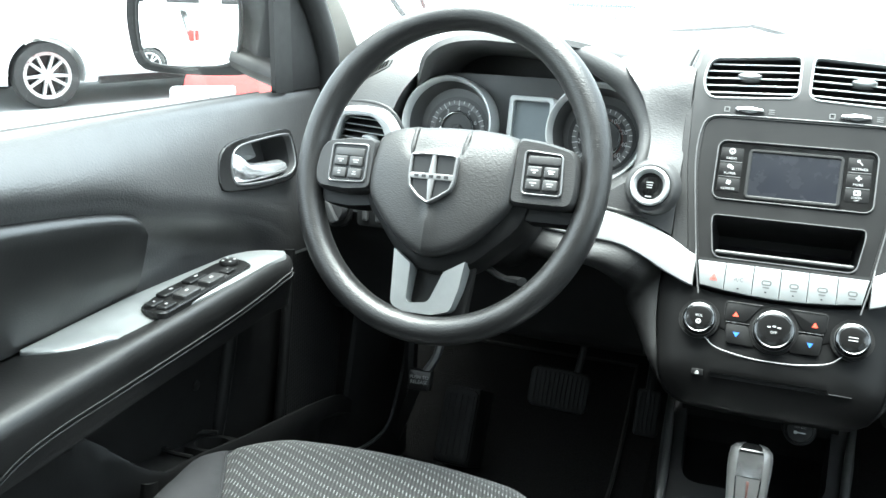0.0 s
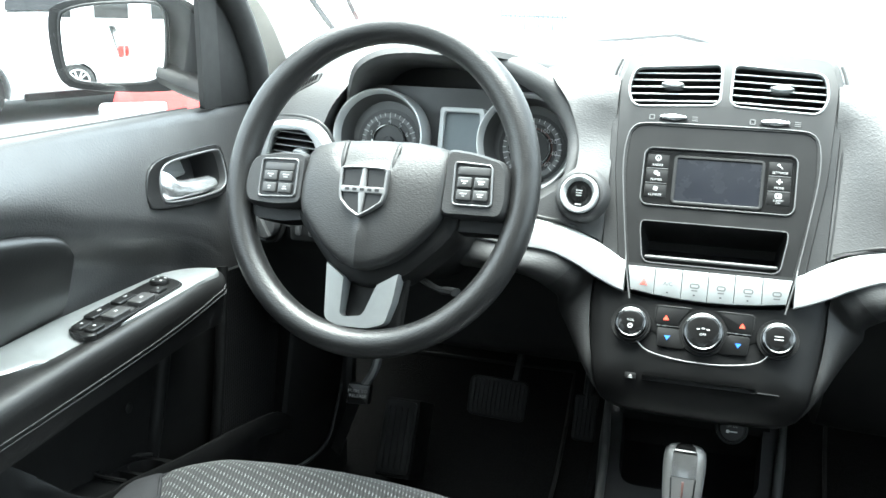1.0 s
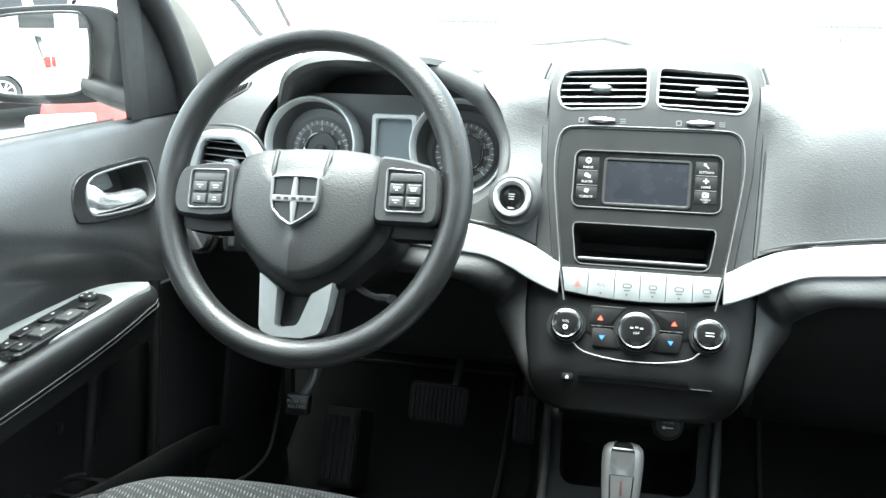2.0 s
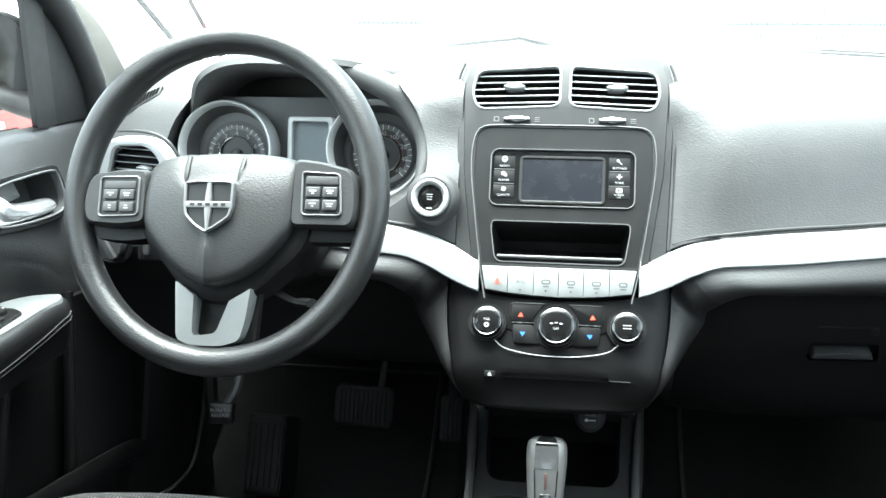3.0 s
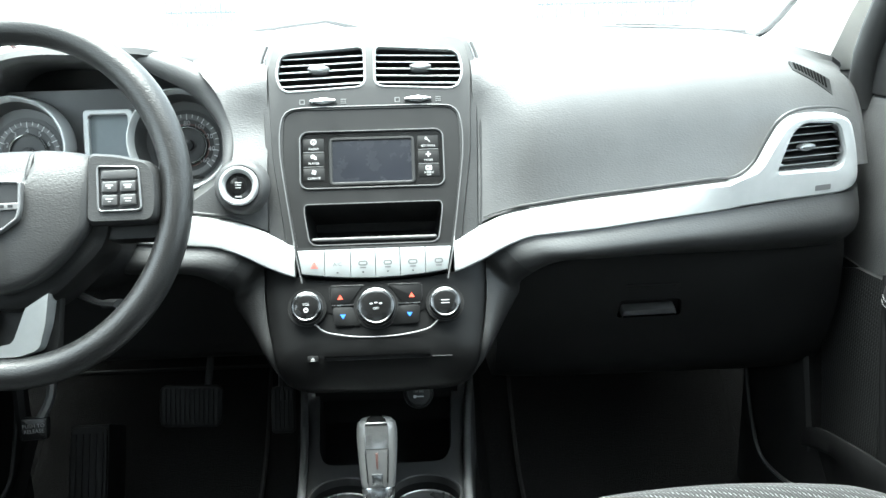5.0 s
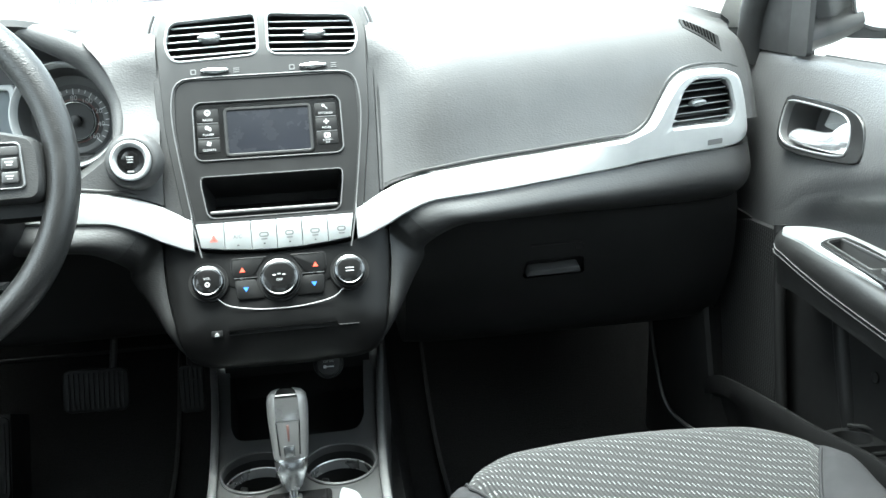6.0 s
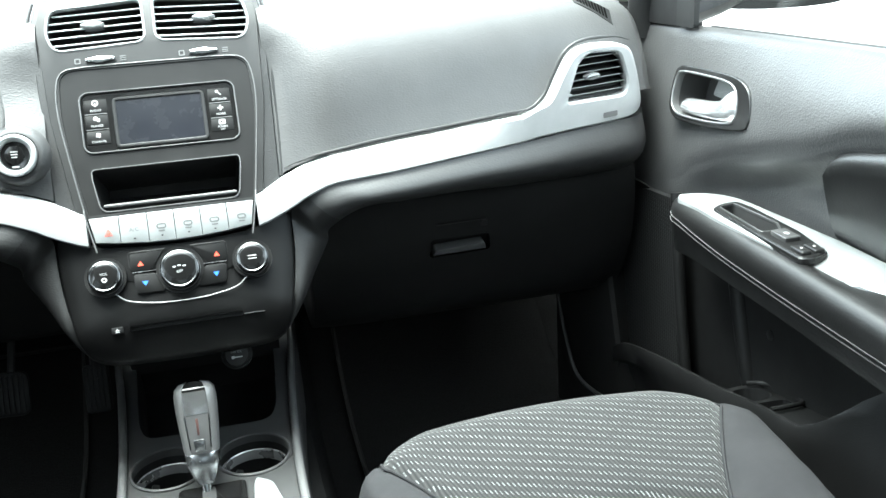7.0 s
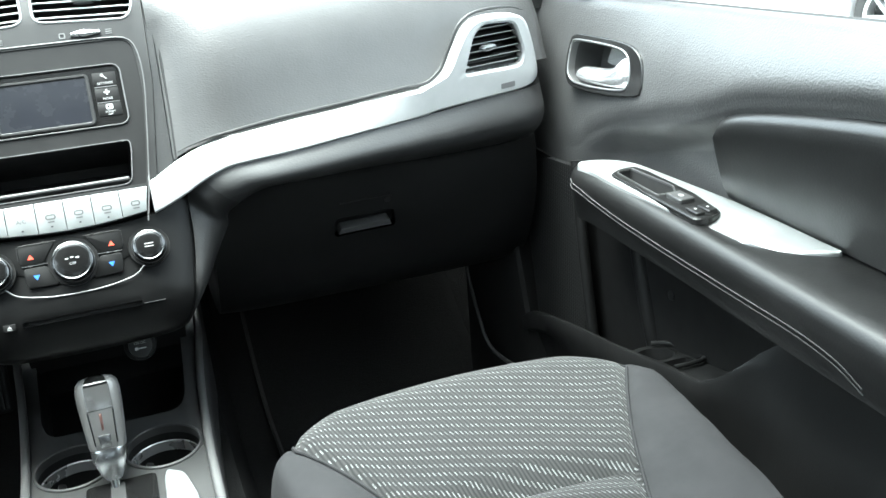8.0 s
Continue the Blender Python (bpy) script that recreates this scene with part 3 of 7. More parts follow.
def upper_pad():
    xs = [-0.20, -0.19, -0.178, -0.168, -0.158, -0.146, -0.688, -0.68, -0.66, -0.63] + [-0.60 + 0.03 * i for i in range(16)] + [-0.138, -0.128, -0.126, -0.06, 0, 0.06, 0.126, 0.128, 0.138] + [0.15 + 0.03 * i for i in range(16)] + [0.63, 0.66, 0.68, 0.688]
    rows = []
    for x in sorted(set(round(v, 4) for v in xs)):
        pr = spline([(0, y, z) for y, z in pad_profile(x)], 34)
        edge = max(0.0, (abs(x) - 0.655) / 0.033)
        row = [V(x, p.y + 0.03 * edge ** 2 - 0.024 * math.exp(-((x + 0.160) / 0.040) ** 2 - ((p.z - 0.835) / 0.040) ** 2), p.z - 0.008 * edge ** 2) for p in pr]
        row += [V(x, row[-1].y + 0.05, row[-1].z - 0.004), V(x, 1.6, row[-1].z - 0.02)]
        rows.append(row)
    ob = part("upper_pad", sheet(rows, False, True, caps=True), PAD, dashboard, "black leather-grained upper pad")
    bay = [(-0.546, 0.70)] + [(p.x, p.y) for p in spline([(u, v, 0) for u, v in [ (-0.546, 0.87), (-0.534, 0.905), (-0.518, 0.930), (-0.498, 0.962), (-0.46, 0.978), (-0.36, 0.984), (-0.29, 0.982), (-0.236, 0.973), (-0.194, 0.942), (-0.173, 0.90), (-0.168, 0.868), (-0.175, 0.848), (-0.203, 0.826)]], 60)] + [(-0.26, 0.79), (-0.33, 0.70)]
    Q = plane_at((0, 1.0, 0), (1, 0, 0), (0, 0, 1))
    cut(ob, slab(bay, Q, 0.0, -0.37))
    ob.data.set_sharp_from_angle(angle=radians(38))
    return ob


upper_pad()


ROLL_LOW = [(0.23, 0.724), (0.29, 0.719), (0.35, 0.717), (0.42, 0.711), (0.50, 0.705), (0.58, 0.700), (0.66, 0.698), (0.70, 0.699)]


def lower_roll(s):
    """Padded roll below the silver band that turns down beside the climate panel in one arch."""
    stations = []
    for x in (0.674, 0.668, 0.655, 0.63, 0.60, 0.55, 0.49, 0.43, 0.37, 0.32, 0.28):
        y = band_y(x) + max(0.0, (x - 0.635) / 0.039) ** 2 * 0.05
        stations.append((x, y - 0.003, lerp_table(BAND_LOW, x) - 0.001, x, y + 0.022, lerp_table(ROLL_LOW, x), 0.0))
    for x, bx, bz in ((0.25, 0.264, 0.7215), (0.22, 0.244, 0.7225), (0.19, 0.224, 0.721), (0.168, 0.207, 0.716), (0.150, 0.192, 0.709), (0.140, 0.180, 0.701)):
        stations.append((x, band_y(x) - 0.002 + 0.012 * max(0.0, (0.168 - x) / 0.03), lerp_table(BAND_LOW, x) - 0.001, bx, band_y(bx) + 0.020, bz, 0.6 * max(0.0, min(1.0, (0.21 - x) / 0.07))))
    for u, v, bx, bz in ((0.1350, 0.045, 0.178, 0.690), (0.1348, 0.030, 0.172, 0.680), (0.1342, 0.012, 0.165, 0.670), (0.1320, -0.010, 0.158, 0.659), (0.1290, -0.030, 0.151, 0.647), (0.1245, -0.050, 0.143, 0.634),
                         (0.1195, -0.068, 0.134, 0.622), (0.1130, -0.082, 0.126, 0.613), (0.1080, -0.090, 0.120, 0.607)):
        a = ST @ V(u + 0.0006, v, -0.0215 - 0.6 * max(0.0, -v - 0.050))
        stations.append((a.x, a.y, a.z, bx, 1.090 + 0.45 * (bz - 0.7), bz, 1.0))
    rows = []
    for q in spline(stations, 90):
        a, b = V(q[0], q[1], q[2]), V(q[3], q[4], q[5])
        d = b - a
        swell = 0.028 * min(1.0, d.length / 0.040)
        sec = [a + V(0, 0.012, 0)]
        for k in (0.0, 0.06, 0.14, 0.24, 0.35, 0.46, 0.57, 0.68, 0.78, 0.87, 0.94, 1.0):
            over = (1 - q[6]) * swell * math.sin(math.pi * k ** 1.2) + q[6] * (d.y * (k - k ** 3) + 0.003 * math.sin(math.pi * k))
            sec.append(a + d * k - V(0, over, 0))
        side = V(d.x, 0, d.z).normalized()
        sec += [b + side * 0.001 + V(0, 0.03, 0), b - side * 0.004 + V(0, 0.09, 0), b - side * 0.008 + V(0, 0.20, 0)]
        rows.append([V(s * p.x, p.y, p.z) for p in sec])
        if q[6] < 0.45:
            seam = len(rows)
    # Same leather, split here so the flank takes a deeper painted shade.
    part("lower_roll", sheet(rows[:seam + 1]), PADSHADE, dashboard, "black grained padded roll under the silver band")
    part("roll_flank", sheet(rows[seam:]), PADDEEPSHADE, dashboard, "black grained flank beside the controls")


for s in (-1, 1):
    lower_roll(s)


def silver_band(s):
    """Silver band from the centre stack outwards, widening round the side vent."""
    top, low = [], []
    for i in range(34):
        x = 0.0955 + (0.457 - 0.0955) * i / 33
        top.append((x, lerp_table(BAND_TOP, x)))
        low.append((x, lerp_table(BAND_LOW, x)))
    rows = []
    for (x, a), (_, b) in zip(top, low):
        y = band_y(x)
        e = max(0.0, min(1.0, (x - 0.36) / 0.09))
        lean = 0.007 * (1 - e)
        rows.append([V(s * x, y + 0.024, a), V(s * x, y + 0.004 + lean - 0.006 * e, a + 0.001), V(s * x, y - 0.001 + lean - 0.004 * e, a - 0.002), V(s * x, y - 0.004 + lean * 0.3 - 0.0012 * e, (a + b) / 2), V(s * x, y - 0.0052, b + 0.002), V(s * x, y - 0.002, b - 0.001), V(s * x, y + 0.022, b)])
    ob = part("silver_band", sheet(rows, False, True, caps=True), SILVER, dashboard, "satin silver trim band")
    outer = spline([(0.452, 0.8080), (0.475, 0.8125), (0.497, 0.826), (0.513, 0.852), (0.530, 0.876), (0.553, 0.886), (0.600, 0.885), (0.624, 0.876), (0.636, 0.850), (0.644, 0.818), (0.646, 0.796),
                    (0.636, 0.784), (0.610, 0.779), (0.56, 0.778), (0.515, 0.777), (0.476, 0.7755), (0.453, 0.7742), (0.451, 0.791)], 84, True)
    outer = [(p.x, p.y) for p in outer]
    hole = side_vent_hole()
    ring_o = outer
    c = V(0.567, 0.838)
    ring_i = [radial(hole, c, Vector(p) - c) for p in ring_o]
    lift = lambda u, v, w: V(s * u, band_y(u) - w, v)
    rings = [[lift(u, v, -0.02) for u, v in ring_o], [lift(u, v, 0.002) for u, v in ring_o], [lift(u, v, 0.005) for u, v in shrink(ring_o, 0.003)],
             *[[lift(a[0] * (1 - k) + b[0] * k, a[1] * (1 - k) + b[1] * k, 0.005) for a, b in zip(shrink(ring_o, 0.003), shrink(ring_i, -0.003))] for k in (0.2, 0.4, 0.6, 0.8)],
             [lift(u, v, 0.005) for u, v in shrink(ring_i, -0.003)], [lift(u, v, 0.002) for u, v in ring_i], [lift(u, v, -0.03) for u, v in ring_i]]
    part("vent_surround", sheet(rings, True, True), SILVER, dashboard, "satin silver surround of the side vent")
    # small moulded mark under the vent
    M = plane_at((s * 0.592, band_y(0.592) - 0.0052, 0.790), (s, 0.23 * 1, 0.03) if s > 0 else (1, -0.23, -0.03), (0, 0, 1))
    part("maker_mark", joined(slab(rrect(0, 0, 0.024, 0.0075, 0.0015), M, 0, 0.0006)), GRIPGREY, ob, "small grey printed mark")


def side_vent_hole():
    pts = rounded([(0.522, 0.816), (0.617, 0.814), (0.622, 0.832), (0.607, 0.874), (0.556, 0.878), (0.540, 0.866)], [0.006, 0.010, 0.012, 0.010, 0.018, 0.02])
    return pts


def radial(poly, c, d):
    """Where the ray from c along d leaves the polygon."""
    best = None
    for i in range(len(poly)):
        a, b = Vector(poly[i - 1]), Vector(poly[i])
        e = b - a
        den = d.x * e.y - d.y * e.x
        if abs(den) < 1e-12:
            continue
        t = ((a.x - c.x) * e.y - (a.y - c.y) * e.x) / den
        k = ((a.x - c.x) * d.y - (a.y - c.y) * d.x) / den
        if t > 0 and -1e-6 <= k <= 1 + 1e-6 and (best is None or t < best):
            best = t
    return tuple(c + d * best)


def edge_roll(s):
    """Rolled leather lip where the pad meets the silver band and the side vent."""
    path = [(x, lerp_table(BAND_TOP, x) + 0.0065) for x in (0.134, 0.142, 0.150, 0.175, 0.20, 0.24, 0.28, 0.33, 0.38, 0.43, 0.465)]
    path += [(0.489, 0.830), (0.504, 0.856), (0.522, 0.883), (0.551, 0.8945), (0.602, 0.8935), (0.628, 0.886)]
    line = spline([(s * x, band_y(x) + 0.007 + 0.018 * max(0.0, (0.20 - x) / 0.05), z) for x, z in path], 84)
    # The deep-shaded pad tone lets this sunken lip read as a dark gap.
    part("edge_roll", tube(line, [0.0024 * min(1.0, 0.15 + i / 12, 0.15 + (83 - i) / 10) for i in range(84)], seg=8), PADDEEPSHADE, dashboard, "rolled leather lip")


for s in (-1, 1):
    silver_band(s)
    edge_roll(s)


def side_vent(s):
    vent = thing("air_vent", (s * 0.57, band_y(0.57), 0.84), "dark slatted side air vent set in the silver band", "air vent", "dashboard air vents")
    hole = side_vent_hole()
    back = [(V(s * u, band_y(u) + 0.004, v)) for u, v in hole]
    deep = [(V(s * u, band_y(u) + 0.05, v)) for u, v in hole]
    bm = sheet([back, deep], False, True)
    bm.verts.ensure_lookup_table()
    bm.faces.new(bm.verts[len(back):])
    part("housing", bm, HARD, vent)
    for k in range(6):
        z = 0.822 + 0.0098 * k
        lo, hi = crossing(hole, z)
        rows = []
        for j in range(9):
            x = lo + 0.001 + (hi - lo - 0.002) * j / 8
            y = band_y(x) + 0.010
            rows.append([V(s * x, y, z + 0.0012), V(s * x, y - 0.0035, z), V(s * x, y, z - 0.0022), V(s * x, y + 0.018, z + 0.003), V(s * x, y + 0.018, z + 0.006)])
        sl = part("slat", sheet(rows, False, True, caps=True), GRAPHITE, vent)
        part("edge", tube([r[1] for r in rows], 0.0008, seg=6), SILVERDARK, sl, "thin pale front edge")
    M = plane_at((s * 0.566, band_y(0.566) + 0.004, 0.8445), (1, s * 0.25, 0.05 * s), (0, 0, 1))
    part("tab", slab(disc(0, 0, 0.0125, 20, 0.40), M, -0.006, 0.004, 0.004), SILVERDARK, vent, "small silver tab")


def crossing(poly, v):
    xs = []
    for i in range(len(poly)):
        (x0, y0), (x1, y1) = poly[i - 1], poly[i]
        if (y0 - v) * (y1 - v) < 0:
            xs.append(x0 + (x1 - x0) * (v - y0) / (y1 - y0))
    return min(xs), max(xs)


for s in (-1, 1):
    side_vent(s)

# ---- centre stack: local x across, y up the sloping face, z out towards the seats ----
stack = thing("center_stack", (0, 1.1, 0.62), "sloping graphite centre stack of the dashboard with black surround", "centre stack")


def mirrored(half):
    """A closed outline from its right half, listed from the bottom middle up to the top middle."""
    return half + [(-u, v) for u, v in half[::-1] if abs(u) > 1e-6]


VENT_R = rounded([(0.0065, 0.274), (0.108, 0.2685), (0.1165, 0.290), (0.1115, 0.3215), (0.0075, 0.3295)], [0.012, 0.012, 0.016, 0.012, 0.008], 5)
BEZEL_OUT = rounded(mirrored([(0.0945, 0.0685), (0.1052, 0.135), (0.1118, 0.187), (0.1095, 0.2465)]), [0.004, 0.02, 0.02, 0.022, 0.022, 0.02, 0.02, 0.004], 5)


def stack_body():
    outline = rounded(mirrored([(0.128, 0.066), (0.133, 0.187), (0.137, 0.30), (0.127, 0.345), (0.06, 0.3525)]), 0.012, 4)
    rings = [[ST @ V(u, v, -0.012) for u, v in outline], [ST @ V(u, v, -0.004) for u, v in shrink(outline, 0.003)]]
    back = []
    for u, v in outline:
        p = ST @ V(u, v, -0.012)
        back.append(V(p.x * 1.02, max(p.y + 0.10, 1.24), min(p.z, 0.982)))
    far = [V(p.x, p.y + 0.08, min(p.z, 0.955)) for p in back]
    face = rounded(mirrored([(0.104, 0.066), (0.1215, 0.187), (0.127, 0.30), (0.118, 0.3405), (0.06, 0.3485)]), 0.012, 4)
    inner = shrink(face, -0.0006)
    part("surround", sheet([far, back] + rings + [[ST @ V(u, v, -0.0025) for u, v in inner], [ST @ V(u, v, -0.03) for u, v in inner]], False, True), PADDEEPSHADE, stack, "black grained padded surround")
    vl = [(-u, v) for u, v in VENT_R][::-1]
    grow = lambda o: shrink(o, -0.001)
    part("face_panel", holed(face, [grow(VENT_R), grow(vl), shrink(BEZEL_OUT, 0.002)], ST, -0.008, 0.0), GRAPHITE, stack, "satin graphite face panel")


stack_body()


for s in (-1, 1):
    part("seam_lip", tube(spline([ST @ V(s * u, v, -0.0105) for u, v in ((0.1300, 0.085), (0.1335, 0.14), (0.1352, 0.187), (0.1375, 0.25), (0.1384, 0.285), (0.1372, 0.315), (0.1310, 0.338))], 36), 0.0022, seg=8), PADDEEPSHADE, stack, "stitched leather lip")


def lean_back(top):
    """The stack's face curves back towards its upper edge."""
    inv = ST.inverted()
    for ob in [top] + list(top.children_recursive):
        if ob.type == "MESH":
            for v in ob.data.vertices:
                q = inv @ v.co
                if q.y > 0.2495:
                    q.z -= 1.3 * (q.y - 0.2495) ** 2
                    v.co = ST @ q


lean_back(stack)


def stack_vent(s):
    hole = [(s * u, v) for u, v in VENT_R]
    vent = thing("air_vent", ST @ V(s * 0.06, 0.27, 0), "dark air vent with silver-edged slats atop the centre stack", "air vent", "dashboard air vents")
    part("housing", cup(hole, ST, 0.0, -0.045, 0.004), HARD, vent)
    part("frame", ring_plate(shrink(hole, -0.0022), shrink(hole, 0.0006), ST, -0.003, 0.0015, -0.01), SILVERDARK, vent, "thin satin frame")
    for k in range(5):
        v = 0.2790 + 0.0096 * k
        slope = -0.045 * s
        lo, hi = crossing(hole, v + 0.0005)
        bow = []
        for j in range(9):
            u = lo + 0.0006 + (hi - lo - 0.0012) * j / 8
            dv = v + slope * (u - s * 0.06) * 0.8
            bow.append([ST @ V(u, dv + 0.0009, -0.0075), ST @ V(u, dv, -0.0055), ST @ V(u, dv - 0.0010, -0.0075), ST @ V(u, dv + 0.002, -0.026), ST @ V(u, dv + 0.004, -0.026)])
        sl = part("slat", sheet(bow, False, True, caps=True), HARD, vent)
        part("edge", tube([r[1] for r in bow], 0.0009, seg=6), SLATEDGE, sl, "thin silver front edge")
    part("tab", slab(disc(s * 0.064, 0.2998, 0.0138, 24, 0.26), ST, -0.014, 0.003, 0.0025), SILVERDARK, vent, "silver tab")
    # thumb wheel that opens and closes the vent
    wheel = thing("vent_thumbwheel", ST @ V(s * 0.059, 0.2525, 0), "small silver ribbed thumb wheel below the vent", "thumb wheel", "vent thumb wheels")
    seat = rounded([(s * 0.059 - 0.018, 0.2515), (s * 0.059, 0.2475), (s * 0.059 + 0.018, 0.2515), (s * 0.059 + 0.018, 0.2575), (s * 0.059, 0.2605), (s * 0.059 - 0.018, 0.2575)], 0.004)
    part("socket", slab(seat, ST, -0.002, 0.0008), HARD, wheel)
    part("rim", slab(shrink(seat, 0.0018), ST, 0.0, 0.005, 0.002), SATINCHROME, wheel)
    for sg, n in ((-1, 1), (1, 3)):
        part("symbol", joined(*[slab(rrect(s * 0.059 + sg * 0.0255, 0.2545 + 0.0024 * (i - 1), 0.007, 0.0011, 0.0003), ST, 0, 0.0006) for i in range(3)]) if n == 3 else
             joined(ring_plate(rrect(s * 0.059 - 0.0255, 0.2545, 0.0065, 0.0065, 0.0006), rrect(s * 0.059 - 0.0255, 0.2545, 0.0045, 0.0045, 0.0004), ST, 0, 0.0006)), DIALRING, wheel)
    lean_back(vent)


for s in (-1, 1):
    stack_vent(s)


def radio():
    unit = thing("radio", ST @ V(0, 0.07, 0), "black radio panel with blank dark screen above an open tray", "radio")
    tray = rounded([(0.0835, 0.1235), (-0.0835, 0.1235), (-0.0835, 0.112), (-0.0775, 0.073), (0.0775, 0.073), (0.0835, 0.112)], [0.006, 0.006, 0.004, 0.010, 0.010, 0.004], 5)
    frame_o = rrect(0, 0.1795, 0.178, 0.074, 0.011, 6)
    part("bezel", holed(BEZEL_OUT, [tray, shrink(frame_o, 0.001)], ST, -0.02, -0.0015), BEZEL, unit, "black satin bezel")
    top = [(p[0], p[1]) for p in spline([(0.0868, 0.026, 0), (0.0955, 0.070, 0), (0.1055, 0.135, 0), (0.1122, 0.187, 0), (0.1118, 0.222, 0), (0.104, 0.242, 0), (0.080, 0.2468, 0), (0.0, 0.2475, 0)], 44)]
    line = top + [(-u, v) for u, v in top[::-1][1:]]
    part("chrome_line", tube([ST @ V(u, v, 0.0008 if v > 0.072 else 0.0075) for u, v in line], 0.0009, seg=6), THINLINE, unit, "thin bright chrome line")
    part("display_frame", ring_plate(frame_o, shrink(frame_o, 0.0016), ST, -0.008, 0.001), THINLINE, unit, "thin satin silver frame")
    part("display_glass", slab(shrink(frame_o, 0.002), ST, -0.009, -0.0035), PIANO, unit, "gloss black key panel")
    scr = rrect(0, 0.1775, 0.097, 0.053, 0.0015, 3)
    part("screen_frame", ring_plate(shrink(scr, -0.0042), scr, ST, -0.004, -0.001), GRAPHITE, unit)
    part("screen", slab(scr, ST, -0.004, -0.0026), SCREEN, unit, "dark blank screen")
    part("tray", cup(tray, ST, -0.003, -0.085, 0.006), HARDFINE, unit, "deep black open tray")
    part("tray_frame", ring_plate(shrink(tray, -0.0010), shrink(tray, 0.0004), ST, -0.003, 0.0004), THINLINE, unit, "thin silver outline")
    part("tray_lip", slab(rrect(0, 0.0805, 0.152, 0.0045, 0.002), ST, -0.025, -0.004, 0.002), HANDLEGREY, unit, "grey lip at the tray's mouth")
    rows_l = (("RADIO", 0.1985), ("PLAYER", 0.1800), ("CLIMATE", 0.1610))
    rows_r = (("SETTINGS", 0.1985), ("MORE", 0.1800), ("SCREEN\nOFF", 0.1625))
    for u0, rows in ((-0.0715, rows_l), (0.0695, rows_r)):
        for i, (wd, v) in enumerate(rows):
            key = part("key", slab(rrect(u0, v + 0.001, 0.026, 0.0165, 0.001), ST, -0.0042, -0.0030, 0.0004), PANELBLACK, unit)
            lettering("legend", wd, 0.0040 if "\n" not in wd else 0.0032, ST @ Matrix.Translation((u0, v - (0.004 if "\n" not in wd else 0.0035), -0.0034)), PRINTGREY, key)
            part("icon", icon(i if u0 < 0 else i + 3, u0, v + 0.0038, ST, -0.0030), PRINTGREY, key)
            if i < 2:
                part("divider", slab(rrect(u0, v - 0.0082, 0.025, 0.0007, 0.0003), ST, -0.0034, -0.0024), THINCHROME, unit)


def icon(kind, u, v, M, w):
    t = 0.0005
    if kind == 0:
        return joined(slab(rrect(u, v - 0.0008, 0.0012, 0.005, 0.0004), M, w, w + t), ring_plate(disc(u, v + 0.0012, 0.0034, 16), disc(u, v + 0.0012, 0.0026, 16), M, w, w + t))
    if kind == 1:
        return joined(slab(disc(u - 0.0012, v + 0.001, 0.0026, 14), M, w, w + t), slab(rrect(u + 0.002, v - 0.001, 0.003, 0.004, 0.0005), M, w, w + t))
    if kind == 2:
        return joined(*[slab(disc(u + 0.0018 * math.cos(a), v + 0.0018 * math.sin(a), 0.0014, 10), M, w, w + t) for a in (0.5, 2.07, 3.64, 5.21)])
    if kind == 3:
        return joined(slab([(u - 0.003, v + 0.0022), (u - 0.0022, v + 0.003), (u + 0.003, v - 0.0022), (u + 0.0022, v - 0.003)][::-1], M, w, w + t), slab(disc(u - 0.002, v + 0.002, 0.0018, 10), M, w, w + t))
    if kind == 4:
        return joined(slab(rrect(u, v, 0.0066, 0.0018, 0.0003), M, w, w + t), slab(rrect(u, v, 0.0018, 0.0066, 0.0003), M, w, w + t))
    return joined(ring_plate(rrect(u, v, 0.0066, 0.0052, 0.0005), rrect(u, v, 0.0054, 0.004, 0.0004), M, w, w + t), slab(rrect(u + 0.0014, v, 0.0028, 0.0042, 0.0002), M, w, w + t))


radio()


